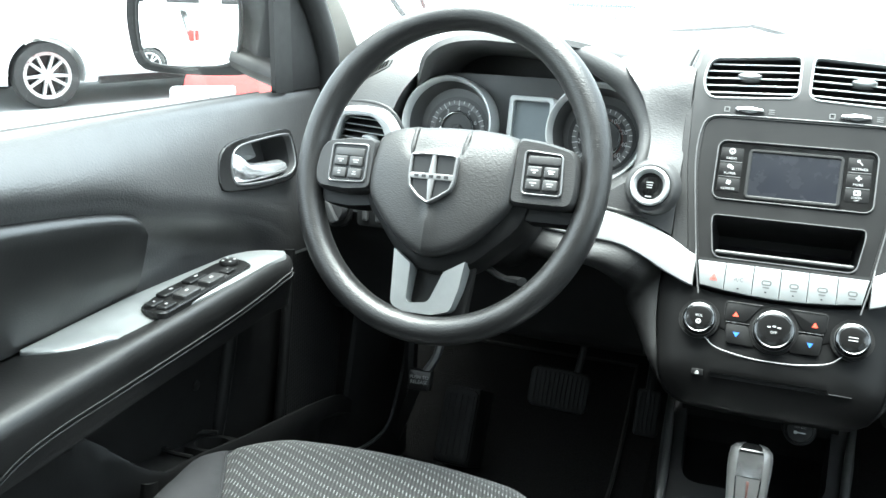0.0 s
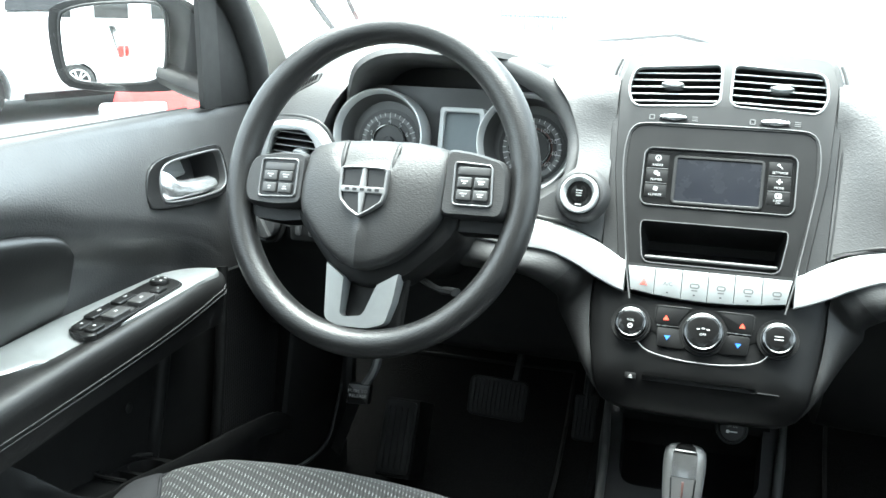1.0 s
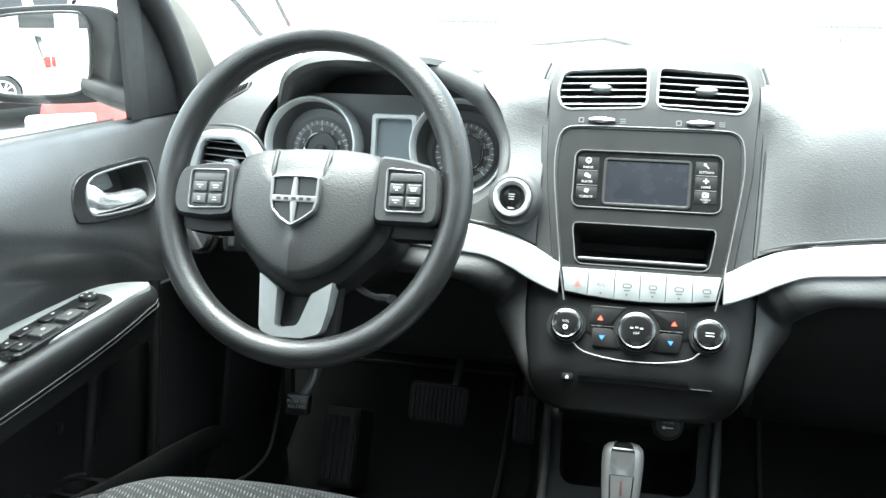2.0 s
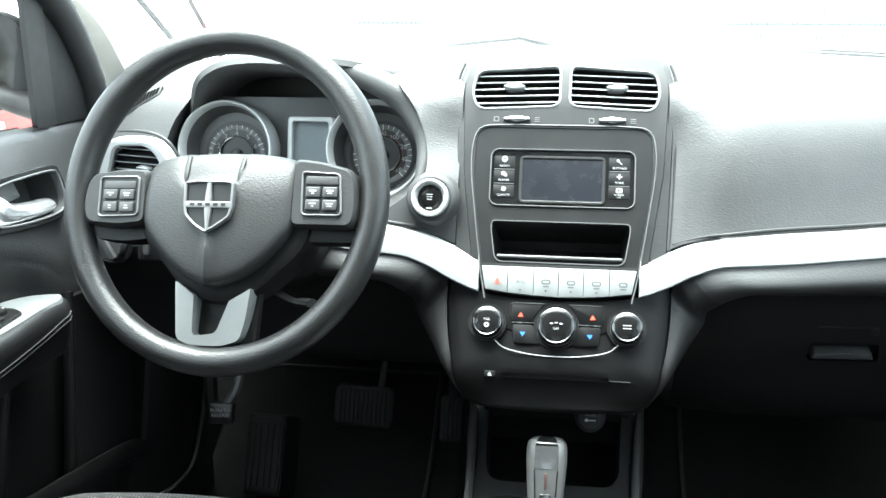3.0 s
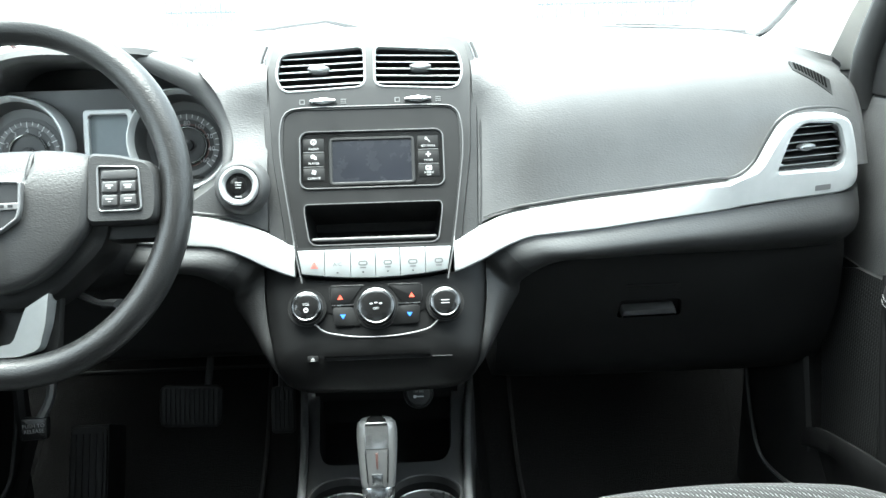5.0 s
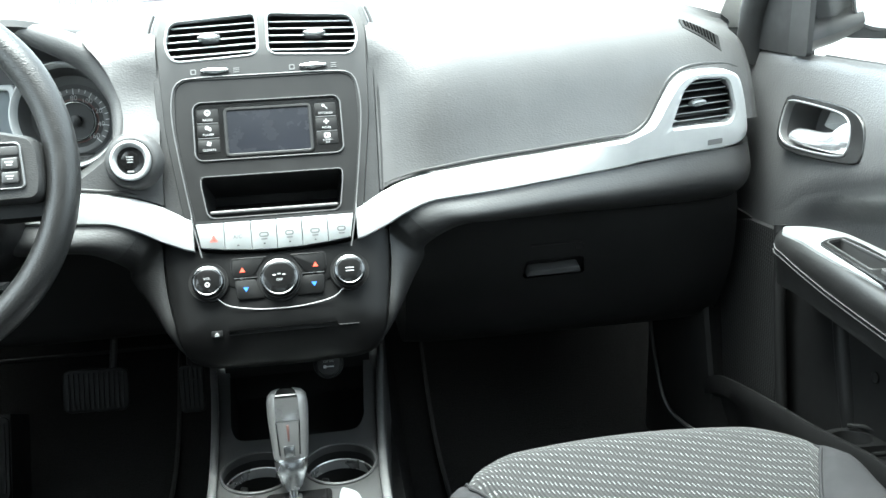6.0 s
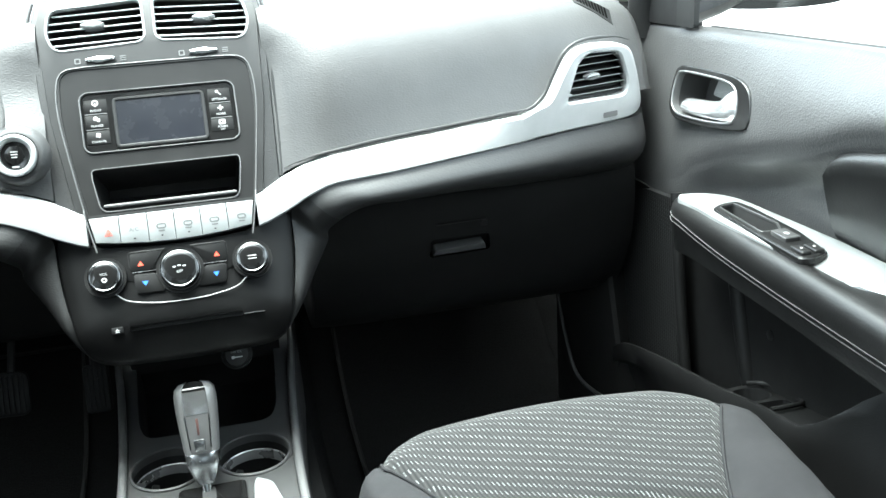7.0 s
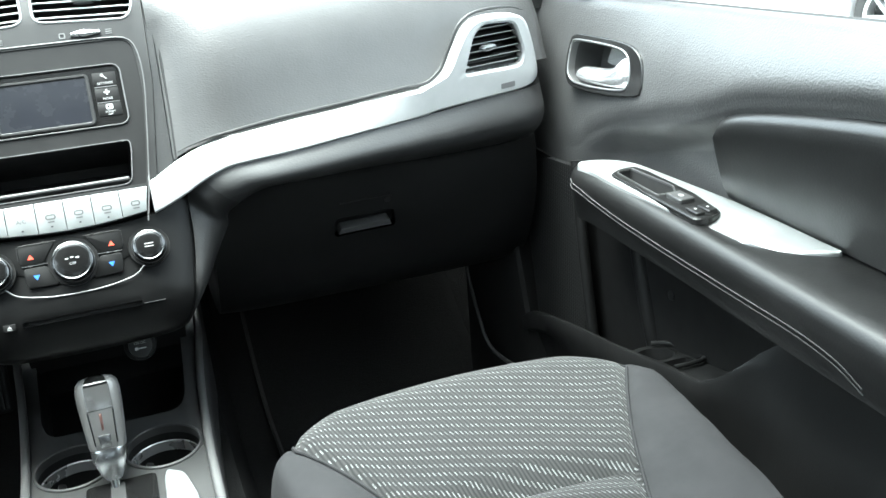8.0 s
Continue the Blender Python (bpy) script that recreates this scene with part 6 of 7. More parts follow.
    # window glass and its lower seal
    gl = part("window_glass", sheet([[q(0.742, 1.165 - 0.9 * k / 8, belt_z(1.165 - 0.9 * k / 8) - 0.01), q(0.712, 1.165 - 0.9 * k / 8, 1.12), q(0.645, min(1.165 - 0.9 * k / 8, 0.66), 1.36)] for k in range(9)]), GLASS, d, "clear side window glass")
    gl.visible_shadow = False
    part("belt_seal", tube([q(0.7385, 1.16 - 0.9 * k / 10, belt_z(1.16 - 0.9 * k / 10) + 0.001) for k in range(11)], 0.004, seg=6), RUBBER, d)


def armrest(d, s, q):
    ys = [1.078, 1.076, 1.072, 1.066, 1.059, 1.051, 1.042] + [1.032 - 0.013 * i for i in range(60)]
    crest = lambda y: 0.7005 - 0.010 * max(0.0, (y - 0.99) / 0.08) ** 1.5
    def section(y):
        """The pad's outline across the car, from the door over the top and round the inner face."""
        nose = min(1.0, max(0.04, (1.080 - y) / 0.040)) ** 0.5
        zt = crest(y)
        inner = 0.654 - 0.030 * nose - 0.004 * min(1.0, max(0.0, (0.75 - y) / 0.3))
        foot = zt - 0.012 - 0.060 * nose
        sunk = 0.014 * min(1.0, max(0.0, (y - 0.70) / 0.05))
        return spline([(0.740, zt - 0.003 - sunk, 0), (0.690, zt - sunk, 0), (inner + 0.034, zt - 0.001 - sunk * 0.35, 0), (inner + 0.018, zt - 0.002 * nose, 0), (inner + 0.007, zt - 0.006 * nose, 0), (inner + 0.0015, zt - 0.014 * nose, 0), (inner, zt - 0.026 * nose, 0),
                       (inner + 0.0025, zt - 0.042 * nose, 0), (inner + 0.008, foot + 0.008, 0), (inner + 0.018, foot, 0), (0.740, foot + 0.006, 0)], 40)
    rows = [[q(p.x, y, p.y) for p in section(y)] for y in ys]
    pad = part("armrest", sheet(rows, False, True, caps=True), ARMSKIN, d, "padded black vinyl armrest with double stitching")
    def on_side(y, z):
        """The pad's inner face at this height."""
        ring = section(y)
        for a, b in zip(ring[12:], ring[13:]):
            if a.y >= z >= b.y and a.y > b.y:
                return a.x + (b.x - a.x) * (a.y - z) / (a.y - b.y)
        return min(p.x for p in ring)
    for k, dz in enumerate((0.0, -0.0065)):
        line = [(y, z + dz) for y, z in ((1.055, 0.678), (1.02, 0.676), (0.98, 0.671), (0.90, 0.665), (0.78, 0.662), (0.68, 0.662), (0.60, 0.662), (0.55, 0.656), (0.52, 0.643))]
        part("stitch_line", tube([q(on_side(p.x, p.y) - 0.0008, p.x, p.y) for p in spline([(y, z, 0) for y, z in line], 70)], 0.0008, seg=5), SEAM, pad)
    # silver trim on top, drawn to a point behind, with a finger dish beyond the switches
    edge_o = spline([(1.064, 0.650, 0), (1.060, 0.664, 0), (1.045, 0.680, 0), (1.010, 0.693, 0), (0.936, 0.702, 0), (0.839, 0.712, 0), (0.797, 0.7145, 0), (0.703, 0.7155, 0), (0.649, 0.7135, 0)], 40)
    edge_i = spline([(1.062, 0.644, 0), (1.052, 0.639, 0), (1.037, 0.6365, 0), (0.96, 0.635, 0), (0.89, 0.638, 0), (0.80, 0.6455, 0), (0.755, 0.652, 0), (0.72, 0.658, 0), (0.69, 0.668, 0), (0.667, 0.684, 0), (0.650, 0.711, 0)], 40)
    tr = []
    for a, b in zip(edge_i, edge_o):
        row = [q(a.y - 0.001, a.x, crest(a.x) - 0.008)]
        for k in (0.0, 0.04, 0.15, 0.3, 0.45, 0.6, 0.8, 0.93, 1.0):
            p = a.lerp(b, k)
            dish = 0.0085 * max(0.0, 1 - ((p.x - 0.768) / 0.046) ** 4) * max(0.0, 1 - (k / 0.62) ** 3) if 0.722 < p.x < 0.82 else 0.0
            row.append(q(p.y, p.x, crest(p.x) + 0.0012 + 0.0030 * min(1.0, k / 0.35) + 0.001 * k - dish + (-0.0014 if k in (0.0, 1.0) else 0.0)))
        row.append(q(b.y + 0.001, b.x, crest(b.x) - 0.008))
        tr.append(row)
    trim = part("armrest_trim", sheet(tr, False, True, caps=True), ARMTRIM, d, "satin silver armrest trim")
    # switch panel
    zz = lambda y: crest(y) + 0.0052
    oc = rounded([(0.972, 0.644), (0.984, 0.662), (0.984, 0.684), (0.955, 0.689), (0.861, 0.689), (0.796, 0.679), (0.789, 0.662), (0.790, 0.643)], 0.007)
    def on_top(o, w0, w1, name, mat, parent, inset=0.0, label=""):
        o = shrink(o, inset) if inset else o
        rings = [[q(x, y, zz(y) + w0) for y, x in o], [q(x, y, zz(y) + w1 - 0.001) for y, x in o], [q(x, y, zz(y) + w1) for y, x in shrink(o, 0.001)]]
        return part(name, sheet(rings, False, True, caps=True), mat, parent, label)
    def mark(y, x, long, wide, w, parent, mat=PRINTGREY):
        part("switch_mark", slab(rrect(y, x, long * 0.75, wide * 0.65, min(long, wide) * 0.2), Matrix(((0, s, 0, 0), (1, 0, 0, 0), (0, 0, 1, zz(y)), (0, 0, 0, 1))), w - 0.002, w), mat, parent)
    border = on_top(oc, -0.008, -0.0002, "panel_border", GLOSSDARK, d, -0.0016)
    sp = on_top(oc, -0.008, 0.0006, "switch_panel", BEZEL, d, 0.0, "black window switch panel")
    if s < 0:
        base = Matrix.Translation((s * 0.671, 0.963, zz(0.963)))
        part("mirror_control", lathe([(0.0125, 0), (0.0125, 0.004), (0.011, 0.006), (0.004, 0.0065)], base, 24), HARD, sp)
        part("control_marks", joined(*[slab(rrect(0.0075 * math.cos(a), 0.0075 * math.sin(a), 0.003, 0.003, 0.0006), base, 0.0055, 0.0066) for a in (0.8, 2.37, 3.94, 5.5)]), PRINT, sp)
        b = on_top(rrect(0.935, 0.655, 0.020, 0.014, 0.002), -0.002, 0.0045, "mirror_selector", HARD, sp)
        mark(0.935, 0.655, 0.004, 0.003, 0.0051, b)
        for y in (0.897, 0.847):
            for x, wide, mat in ((0.653, 0.019, KEYGREY), (0.6755, 0.015, HARD)):
                b = on_top(rrect(y - (0.0 if wide > 0.016 else 0.004), x, 0.034, wide, 0.003), -0.002, 0.0065 if wide > 0.016 else 0.0045, "window_switch", mat, sp)
                mark(y, x, 0.008, 0.0045, 0.0071 if wide > 0.016 else 0.0051, b)
            on_top(rrect(y + 0.0235, 0.655, 0.010, 0.018, 0.002), -0.002, 0.0017, "finger_gap", RUBBER, sp)
        for x in (0.651, 0.668):
            b = on_top(rrect(0.805, x, 0.022, 0.0145, 0.003), -0.002, 0.0045, "lock_switch", HARD, sp)
            mark(0.805, x, 0.005, 0.004, 0.0051, b)
    else:
        rec = rounded([(0.972, 0.652), (0.978, 0.676), (0.895, 0.683), (0.872, 0.672), (0.876, 0.649)], 0.005)
        R = Matrix(((0, s, 0, 0), (1, 0, 0, 0), (0, 0, 1, zz(0.925)), (0, 0, 0, 1)))
        for ob in (pad, trim, border, sp):
            cut(ob, slab(rec, R, -0.022, 0.02))
            ob.data.set_sharp_from_angle(angle=radians(38))
        part("grab_recess", cup(rec, R, 0.0004, -0.0218, 0.002), RUBBER, sp, "deep black pull recess")
        part("recess_edge", ring_plate(shrink(rec, -0.0010), shrink(rec, 0.0006), R, -0.002, 0.0016), KEYGREY, sp)
        b = on_top(rrect(0.850, 0.663, 0.030, 0.020, 0.003), -0.002, 0.006, "window_switch", KEYGREY, sp)
        mark(0.848, 0.663, 0.009, 0.007, 0.0066, b)
        for x in (0.653, 0.669):
            b = on_top(rrect(0.806, x, 0.022, 0.0125, 0.002), -0.002, 0.0045, "lock_switch", HARD, sp)
            mark(0.806, x, 0.005, 0.0035, 0.0051, b)


for s in (-1, 1):
    car_door(s)


def wing_mirror(s):
    m = thing("wing_mirror", (s * 0.80, 1.30, 0.88), "dark wing mirror in a rounded housing outside the side window", "wing mirror", "wing mirrors")
    # glass faces backwards and inwards
    n = V(-s * MIRROR_TURN[s][0], -1, MIRROR_TURN[s][1]).normalized()
    u = V(0, 0, 1).cross(n).normalized()
    M = plane_at((s * 0.945, 1.30, 0.972), u, V(0, 0, 1) - n * n.z)
    if (M.to_3x3() @ V(0, 0, 1)).y > 0:
        M = M @ Matrix.Rotation(math.pi, 4, "Y")
    k = 1 if (M.to_3x3() @ V(1, 0, 0)).x * s > 0 else -1
    o = [(k * a, b) for a, b in [(0.084, 0.036), (0.074, 0.050), (0.03, 0.060), (-0.05, 0.064), (-0.078, 0.058), (-0.084, 0.025), (-0.078, -0.035), (-0.062, -0.055), (-0.02, -0.061), (0.05, -0.060), (0.077, -0.048), (0.085, -0.01)]]
    o = [(p.x, p.y) for p in spline([(a, b, 0) for a, b in o], 48, True)]
    shell = [(k * a, b) for a, b in [(0.106, 0.040), (0.094, 0.060), (0.04, 0.072), (-0.07, 0.077), (-0.115, 0.066), (-0.140, 0.030), (-0.138, -0.03), (-0.120, -0.066), (-0.05, -0.076), (0.05, -0.074), (0.092, -0.062), (0.106, -0.01)]]
    shell = [(p.x, p.y) for p in spline([(a, b, 0) for a, b in shell], 48, True)]
    part("housing", dome(shell, M, [(0.35, -0.125), (0.7, -0.110), (0.92, -0.075), (1.0, -0.030), (1.0, 0.004), (0.985, 0.010), (0.90, 0.011), (0.80, 0.010), (0.70, 0.0)], (0, 0)), HARDFINE, m, "dark mirror housing")
    part("mirror_glass", slab(o, M, 0.008, 0.0125), MIRROR, m, "mirror glass")
    part("bezel", ring_plate(shrink(o, -0.004), shrink(o, 0.001), M, 0.006, 0.0145), HARD, m)
    st = [V(s * 0.875, 1.35, 0.925), V(s * 0.84, 1.35, 0.912), V(s * 0.80, 1.345, 0.902), V(s * 0.75, 1.335, 0.895)]
    rows = [[p + V(0, 0.055 * math.cos(a), 0.026 * math.sin(a)) for a in (2 * math.pi * j / 14 for j in range(14))] for p in st]
    part("arm", sheet(rows, False, True, caps=True), HARDFINE, m, "dark mirror arm")


MIRROR_TURN = {-1: (0.268, 0.044), 1: (0.268, 0.044)}
for s in (-1, 1):
    wing_mirror(s)


# ---- centre console, gear selector ----
def console():
    c = thing("center_console", (0, 1.05, 0.2), "black plastic centre console with open bin and two cup holders", "centre console")
    ys = [0.55, 0.80, 0.92, 1.02, 1.10, 1.18, 1.26, 1.34, 1.42, 1.50]
    rows = []
    for y in ys:
        hw = lerp_table([(0.5, 0.108), (0.98, 0.110), (1.20, 0.121), (1.36, 0.136), (1.6, 0.145)], y)
        zt = 0.430 + 0.008 * max(0.0, (y - 1.1) / 0.4) + (0.05 * max(0.0, (y - 1.36) / 0.14) ** 1.5)
        ring = [(-hw - 0.010, 0.19), (-hw - 0.006, zt - 0.06), (-hw - 0.002, zt - 0.010), (-hw + 0.002, zt - 0.005), (-hw + 0.007, zt - 0.003), (-hw + 0.012, zt - 0.002), (-hw + 0.018, zt - 0.002), (-hw + 0.03, zt - 0.002), (0, zt - 0.002)]
        ring = ring + [(-a, b) for a, b in ring[::-1][1:]]
        rows.append([V(a, y, b) for a, b in ring])
    body = part("body", sheet(rows, False, True, caps=True), CONSOLE, c, "black plastic console body")
    top = Matrix.Translation((0, 0, 0))
    bin_o = rounded([(-0.083, 1.128), (0.080, 1.128), (0.092, 1.165), (0.106, 1.40), (-0.110, 1.40), (-0.094, 1.165)], [0.03, 0.03, 0.02, 0.005, 0.005, 0.02], 5)
    cups = [disc(sx * 0.0525, 1.046, 0.0455, 40) for sx in (-1, 1)]
    cut(body, slab(bin_o, top, 0.35, 0.60), *[slab(o, top, 0.345, 0.60) for o in cups])
    body.data.set_sharp_from_angle(angle=radians(38))
    part("bin", cup(bin_o, top, 0.424, 0.352, 0.004), HARDFINE, c, "black rubber-lined bin")
    for o, sx in zip(cups, (-1, 1)):
        h = part("cup_holder", cup(o, top, 0.424, 0.348, 0.006), HARDFINE, c, "deep round cup holder")
        part("rim", ring_plate(shrink(o, -0.003), shrink(o, 0.001), top, 0.424, 0.4315, 0.420), CONSOLE, h)
        part("bright_ring", ring_plate(shrink(o, 0.0005), shrink(o, 0.0034), top, 0.395, 0.4095), GLOSSRAIL, h, "thin bright ring")
        part("spring_tab", box(Matrix.Translation((sx * 0.0525 - 0.026, 1.052, 0.385)) @ Matrix.Rotation(0.3, 4, "Y"), -0.004, 0.006, -0.008, 0.008, -0.022, 0.018, 0.003), HARD, h)
    for sx in (-1, 1):
        rail = []
        for y in (0.80, 0.92, 1.02, 1.10, 1.18, 1.26, 1.34, 1.42):
            hw = lerp_table([(0.5, 0.108), (0.98, 0.110), (1.20, 0.121), (1.36, 0.136), (1.6, 0.145)], y)
            rail.append(V(sx * (hw - 0.004), y, 0.4320 + 0.008 * max(0.0, (y - 1.1) / 0.4) + (0.05 * max(0.0, (y - 1.36) / 0.14) ** 1.5)))
        part("side_rail", tube(spline(rail, 40), 0.0055, seg=12), THINCHROME, c, "polished dark side rail")
    # wall at the back of the bin, with the power socket
    part("bin_back", sheet([[V(x, 1.34, 0.42), V(x, 1.26, 0.58), V(x, 1.26, 0.66), V(x, 1.36, 0.66), V(x, 1.42, 0.42)] for x in (-0.112, 0.112)], False, True, caps=True), HARDFINE, c)


console()


def power_socket():
    p = thing("power_socket", (0.052, 1.15, 0.54), "round black power socket cap with a pale printed mark", "power socket")
    M = plane_at((0.0480, 1.135, 0.5295), (1, 0, 0), (0, 0.42, 1))
    part("collar", lathe([(0.0205, -0.09), (0.0205, 0.0), (0.0195, 0.003), (0.0165, 0.003)], M, 32), HARDFINE, p)
    cap = part("cap", lathe([(0.0163, -0.004), (0.0163, 0.006), (0.0150, 0.0085), (0.006, 0.009)], M, 32), RUBBER, p, "hinged black cap")
    part("cap_tab", box(M, -0.019, 0.019, 0.011, 0.018, 0.0, 0.007, 0.002), HARDFINE, cap)
    lettering("legend", "12V DC", 0.0045, M @ Matrix.Translation((0, 0.0035, 0.0088)), PRINTGREY, cap)
    part("symbol", joined(slab(rrect(0.001, -0.0035, 0.012, 0.0014, 0.0003), M, 0.0088, 0.0095), slab(rrect(-0.005, -0.0035, 0.004, 0.0038, 0.001), M, 0.0088, 0.0095)), PRINT, cap)


power_socket()


def gear_selector():
    g = thing("gear_selector", (0, 0.985, 0.43), "chrome and grey gear selector standing on the console", "gear selector")
    base, tip = V(-0.006, 0.978, 0.425), V(-0.003, 1.030, 0.548)
    ax = (tip - base).normalized()
    M = plane_at(base, (1, 0, 0), ax.cross(V(1, 0, 0)))
    if (M.to_3x3() @ V(0, 0, 1)).z < 0:
        M = M @ Matrix.Rotation(math.pi, 4, "X")
    sec = lambda hw, hd, w, n=24, p=3.0: [M @ V(hw * math.copysign(abs(math.cos(a)) ** (2 / p), math.cos(a)), hd * math.copysign(abs(math.sin(a)) ** (2 / p), math.sin(a)), w) for a in (2 * math.pi * k / n for k in range(n))]
    part("stem", lathe([(0.0065, 0.0), (0.0060, 0.03), (0.0060, 0.045)], M, 16), CHROME, g, "chrome stem")
    part("collar", sheet([sec(0.009, 0.009, 0.016), sec(0.014, 0.013, 0.024), sec(0.0195, 0.0165, 0.040), sec(0.0205, 0.0175, 0.052), sec(0.0200, 0.0170, 0.0535)], False, True, caps=True), SATINCHROME, g, "chrome lower collar")
    prof = [(0.0200, 0.0175, 0.0537), (0.0212, 0.0185, 0.058), (0.0235, 0.0205, 0.085), (0.0250, 0.0215, 0.108), (0.0250, 0.0212, 0.122), (0.0235, 0.0195, 0.1305), (0.0185, 0.0150, 0.1358), (0.010, 0.008, 0.138)]
    part("grip", sheet([sec(*q) for q in prof], False, True, caps=True), GRIPGREY, g, "satin grey grip")
    # inlay facing the seats: dark cap, bright shoulder, smoked lower window with the release button
    def front(levels, swell=0.0):
        return sheet([[M @ V(hw * k, -hd - swell + 0.0012 * k * k + (0.0 if abs(k) < 1 else 0.004), w) for k in (-1.0, -0.92, -0.5, 0, 0.5, 0.92, 1.0)] for hw, hd, w in levels])
    part("cap_inlay", front([(0.0148, 0.0206, 0.1282), (0.0142, 0.0202, 0.1305), (0.0115, 0.0158, 0.1362), (0.006, 0.006, 0.1392)]), PIANO, g, "gloss black top inlay")
    part("shoulder_inlay", front([(0.0150, 0.0226, 0.101), (0.0153, 0.0226, 0.108), (0.0153, 0.0222, 0.118), (0.0150, 0.0206, 0.1280)], 0.0004), BRIGHTSATIN, g, "polished chrome shoulder")
    part("window_inlay", front([(0.0125, 0.0182, 0.0545), (0.0130, 0.0194, 0.060), (0.0142, 0.0214, 0.085), (0.0150, 0.0224, 0.1008)]), SMOKED, g, "smoked glossy window")
    R = M @ plane_at((0, -0.0210, 0), (1, 0, 0), (0, -0.10, 1))
    part("detent_mark", slab(rounded([(-0.0011, 0.078), (0.0011, 0.078), (0.0016, 0.097), (-0.0016, 0.097)], 0.0006), R, -0.002, 0.0016, 0.0006), COPPER, g, "dull copper-coloured detent strip")
    for sx in (-1, 1):
        part("window_edge", tube([M @ V(sx * hw, -hd - 0.0004, w) for hw, hd, w in ((0.0118, 0.0190, 0.060), (0.0130, 0.0212, 0.085), (0.0138, 0.0222, 0.0995))], 0.0009, seg=6), CHROME, g)
    part("release_button", slab(rounded([(-0.0062, 0.058), (0.0062, 0.058), (0.0070, 0.073), (-0.0070, 0.073)], 0.003), R, -0.002, 0.0026, 0.001), SATINCHROME, g, "satin release button")
    # selector plate and its bright corner
    pl = thing("selector_plate", (0, 0.90, 0.43), "black selector gate plate with bright silver corner trim", "selector plate")
    part("gate", slab(rounded([(-0.040, 0.80), (0.040, 0.80), (0.040, 0.990), (-0.040, 0.990)], 0.008), ID, 0.42, 0.4325, 0.002), PIANO, pl)
    part("gate_slot", slab(rrect(-0.004, 0.91, 0.016, 0.15, 0.006), ID, 0.425, 0.4332), RUBBER, pl)
    for sx in (-1, 1):
        o = rounded([(sx * 0.046, 0.80), (sx * 0.084, 0.80), (sx * 0.082, 0.920), (sx * 0.072, 0.968 - 0.012 * (sx < 0)), (sx * 0.052, 0.984 - 0.018 * (sx < 0)), (sx * 0.048, 0.965 - 0.012 * (sx < 0))], 0.008)
        part("corner_trim", slab(o, ID, 0.42, 0.4375, 0.003), ARMTRIM, pl, "satin silver trim")


gear_selector()


# ---- pedals, mats ----
def ribbed_pad(name, M, w, h, ribs, mat, parent, along="v"):
    pad = part(name, slab(rrect(0, 0, w, h, min(w, h) * 0.18), M, -0.008, 0.0, 0.003), mat, parent)
    for i in range(ribs):
        t = (i + 0.5) / ribs - 0.5
        if along == "v":
            part("rib", slab(rrect(t * w * 0.9, 0, w / ribs * 0.5, h * 0.84, 0.0012, 2), M, -0.001, 0.0032), mat, pad)
        else:
            part("rib", slab(rrect(0, t * h * 0.9, w * 0.84, h / ribs * 0.5, 0.0012, 2), M, -0.001, 0.0032), mat, pad)
    return pad


def pedals():
    b = thing("brake_pedal", (-0.31, 1.36, 0.42), "wide black ribbed brake pedal on a steel arm", "pedal", "pedals")
    M = plane_at((-0.309, 1.335, 0.424), (1, 0, -0.04), (0, 0.35, 1))
    ribbed_pad("pad", M, 0.098, 0.066, 12, PEDALRUBBER, b)
    part("arm", tube(spline([(-0.285, 1.352, 0.44), (-0.280, 1.39, 0.50), (-0.278, 1.45, 0.62), (-0.278, 1.50, 0.72)], 12), 0.006, seg=8), SAIL, b)
    a = thing("accelerator_pedal", (-0.165, 1.34, 0.35), "narrow black ribbed accelerator pedal", "pedal", "pedals")
    M = plane_at((-0.166, 1.340, 0.409), (1, 0, 0), (0, 0.45, 1))
    ribbed_pad("pad", M, 0.038, 0.074, 5, PEDALRUBBER, a)
    part("arm", tube(spline([(-0.166, 1.35, 0.42), (-0.166, 1.40, 0.50), (-0.166, 1.47, 0.62)], 10), 0.008, seg=8), HARD, a)
    f = thing("foot_rest", (-0.485, 1.36, 0.27), "black ribbed foot rest on the toe board", "foot rest")
    M = plane_at((-0.487, 1.345, 0.318), (1, 0, 0), (0, 0.55, 1))
    ribbed_pad("pad", M, 0.060, 0.128, 5, PEDALRUBBER, f)
    part("base", box(M, -0.032, 0.032, -0.068, 0.068, -0.10, -0.006, 0.004), HARDFINE, f)
    p = thing("parking_brake_pedal", (-0.53, 1.25, 0.43), "parking brake release lever with a small black lettered plate", "parking brake")
    M = plane_at((-0.513, 1.236, 0.447), (1, 0.05, 0.03), (0, 0.25, 1))
    plate = part("plate", slab(rounded([(-0.0205, -0.0165), (0.0175, -0.0165), (0.0205, 0.0150), (-0.0165, 0.0165)], 0.003), M, -0.014, 0.0, 0.003), HARD, p, "black lettered plate")
    lettering("legend", "PUSH TO\nRELEASE", 0.0078, M @ Matrix.Translation((0, 0.001, 0.0)), PRINTGREY, plate)
    part("lever", tube(spline([(-0.508, 1.25, 0.455), (-0.492, 1.262, 0.485), (-0.490, 1.28, 0.53), (-0.495, 1.31, 0.60)], 14), 0.0075, seg=8), STEEL, p)
    part("pedal_arm", tube(spline([(-0.565, 1.32, 0.60), (-0.560, 1.32, 0.50), (-0.558, 1.31, 0.44), (-0.552, 1.30, 0.40)], 14), [0.008] * 8 + [0.012] * 6, seg=8), HARD, p)
    part("guide", sheet([[V(-0.545 + 0.012 * k, 1.30 - 0.01 * k, 0.425 - 0.12 * t) + V(-0.045 * t, 0, 0) for t in (0, 0.3, 0.6, 1.0)] for k in (0, 1, 2)]), HARDFINE, p)


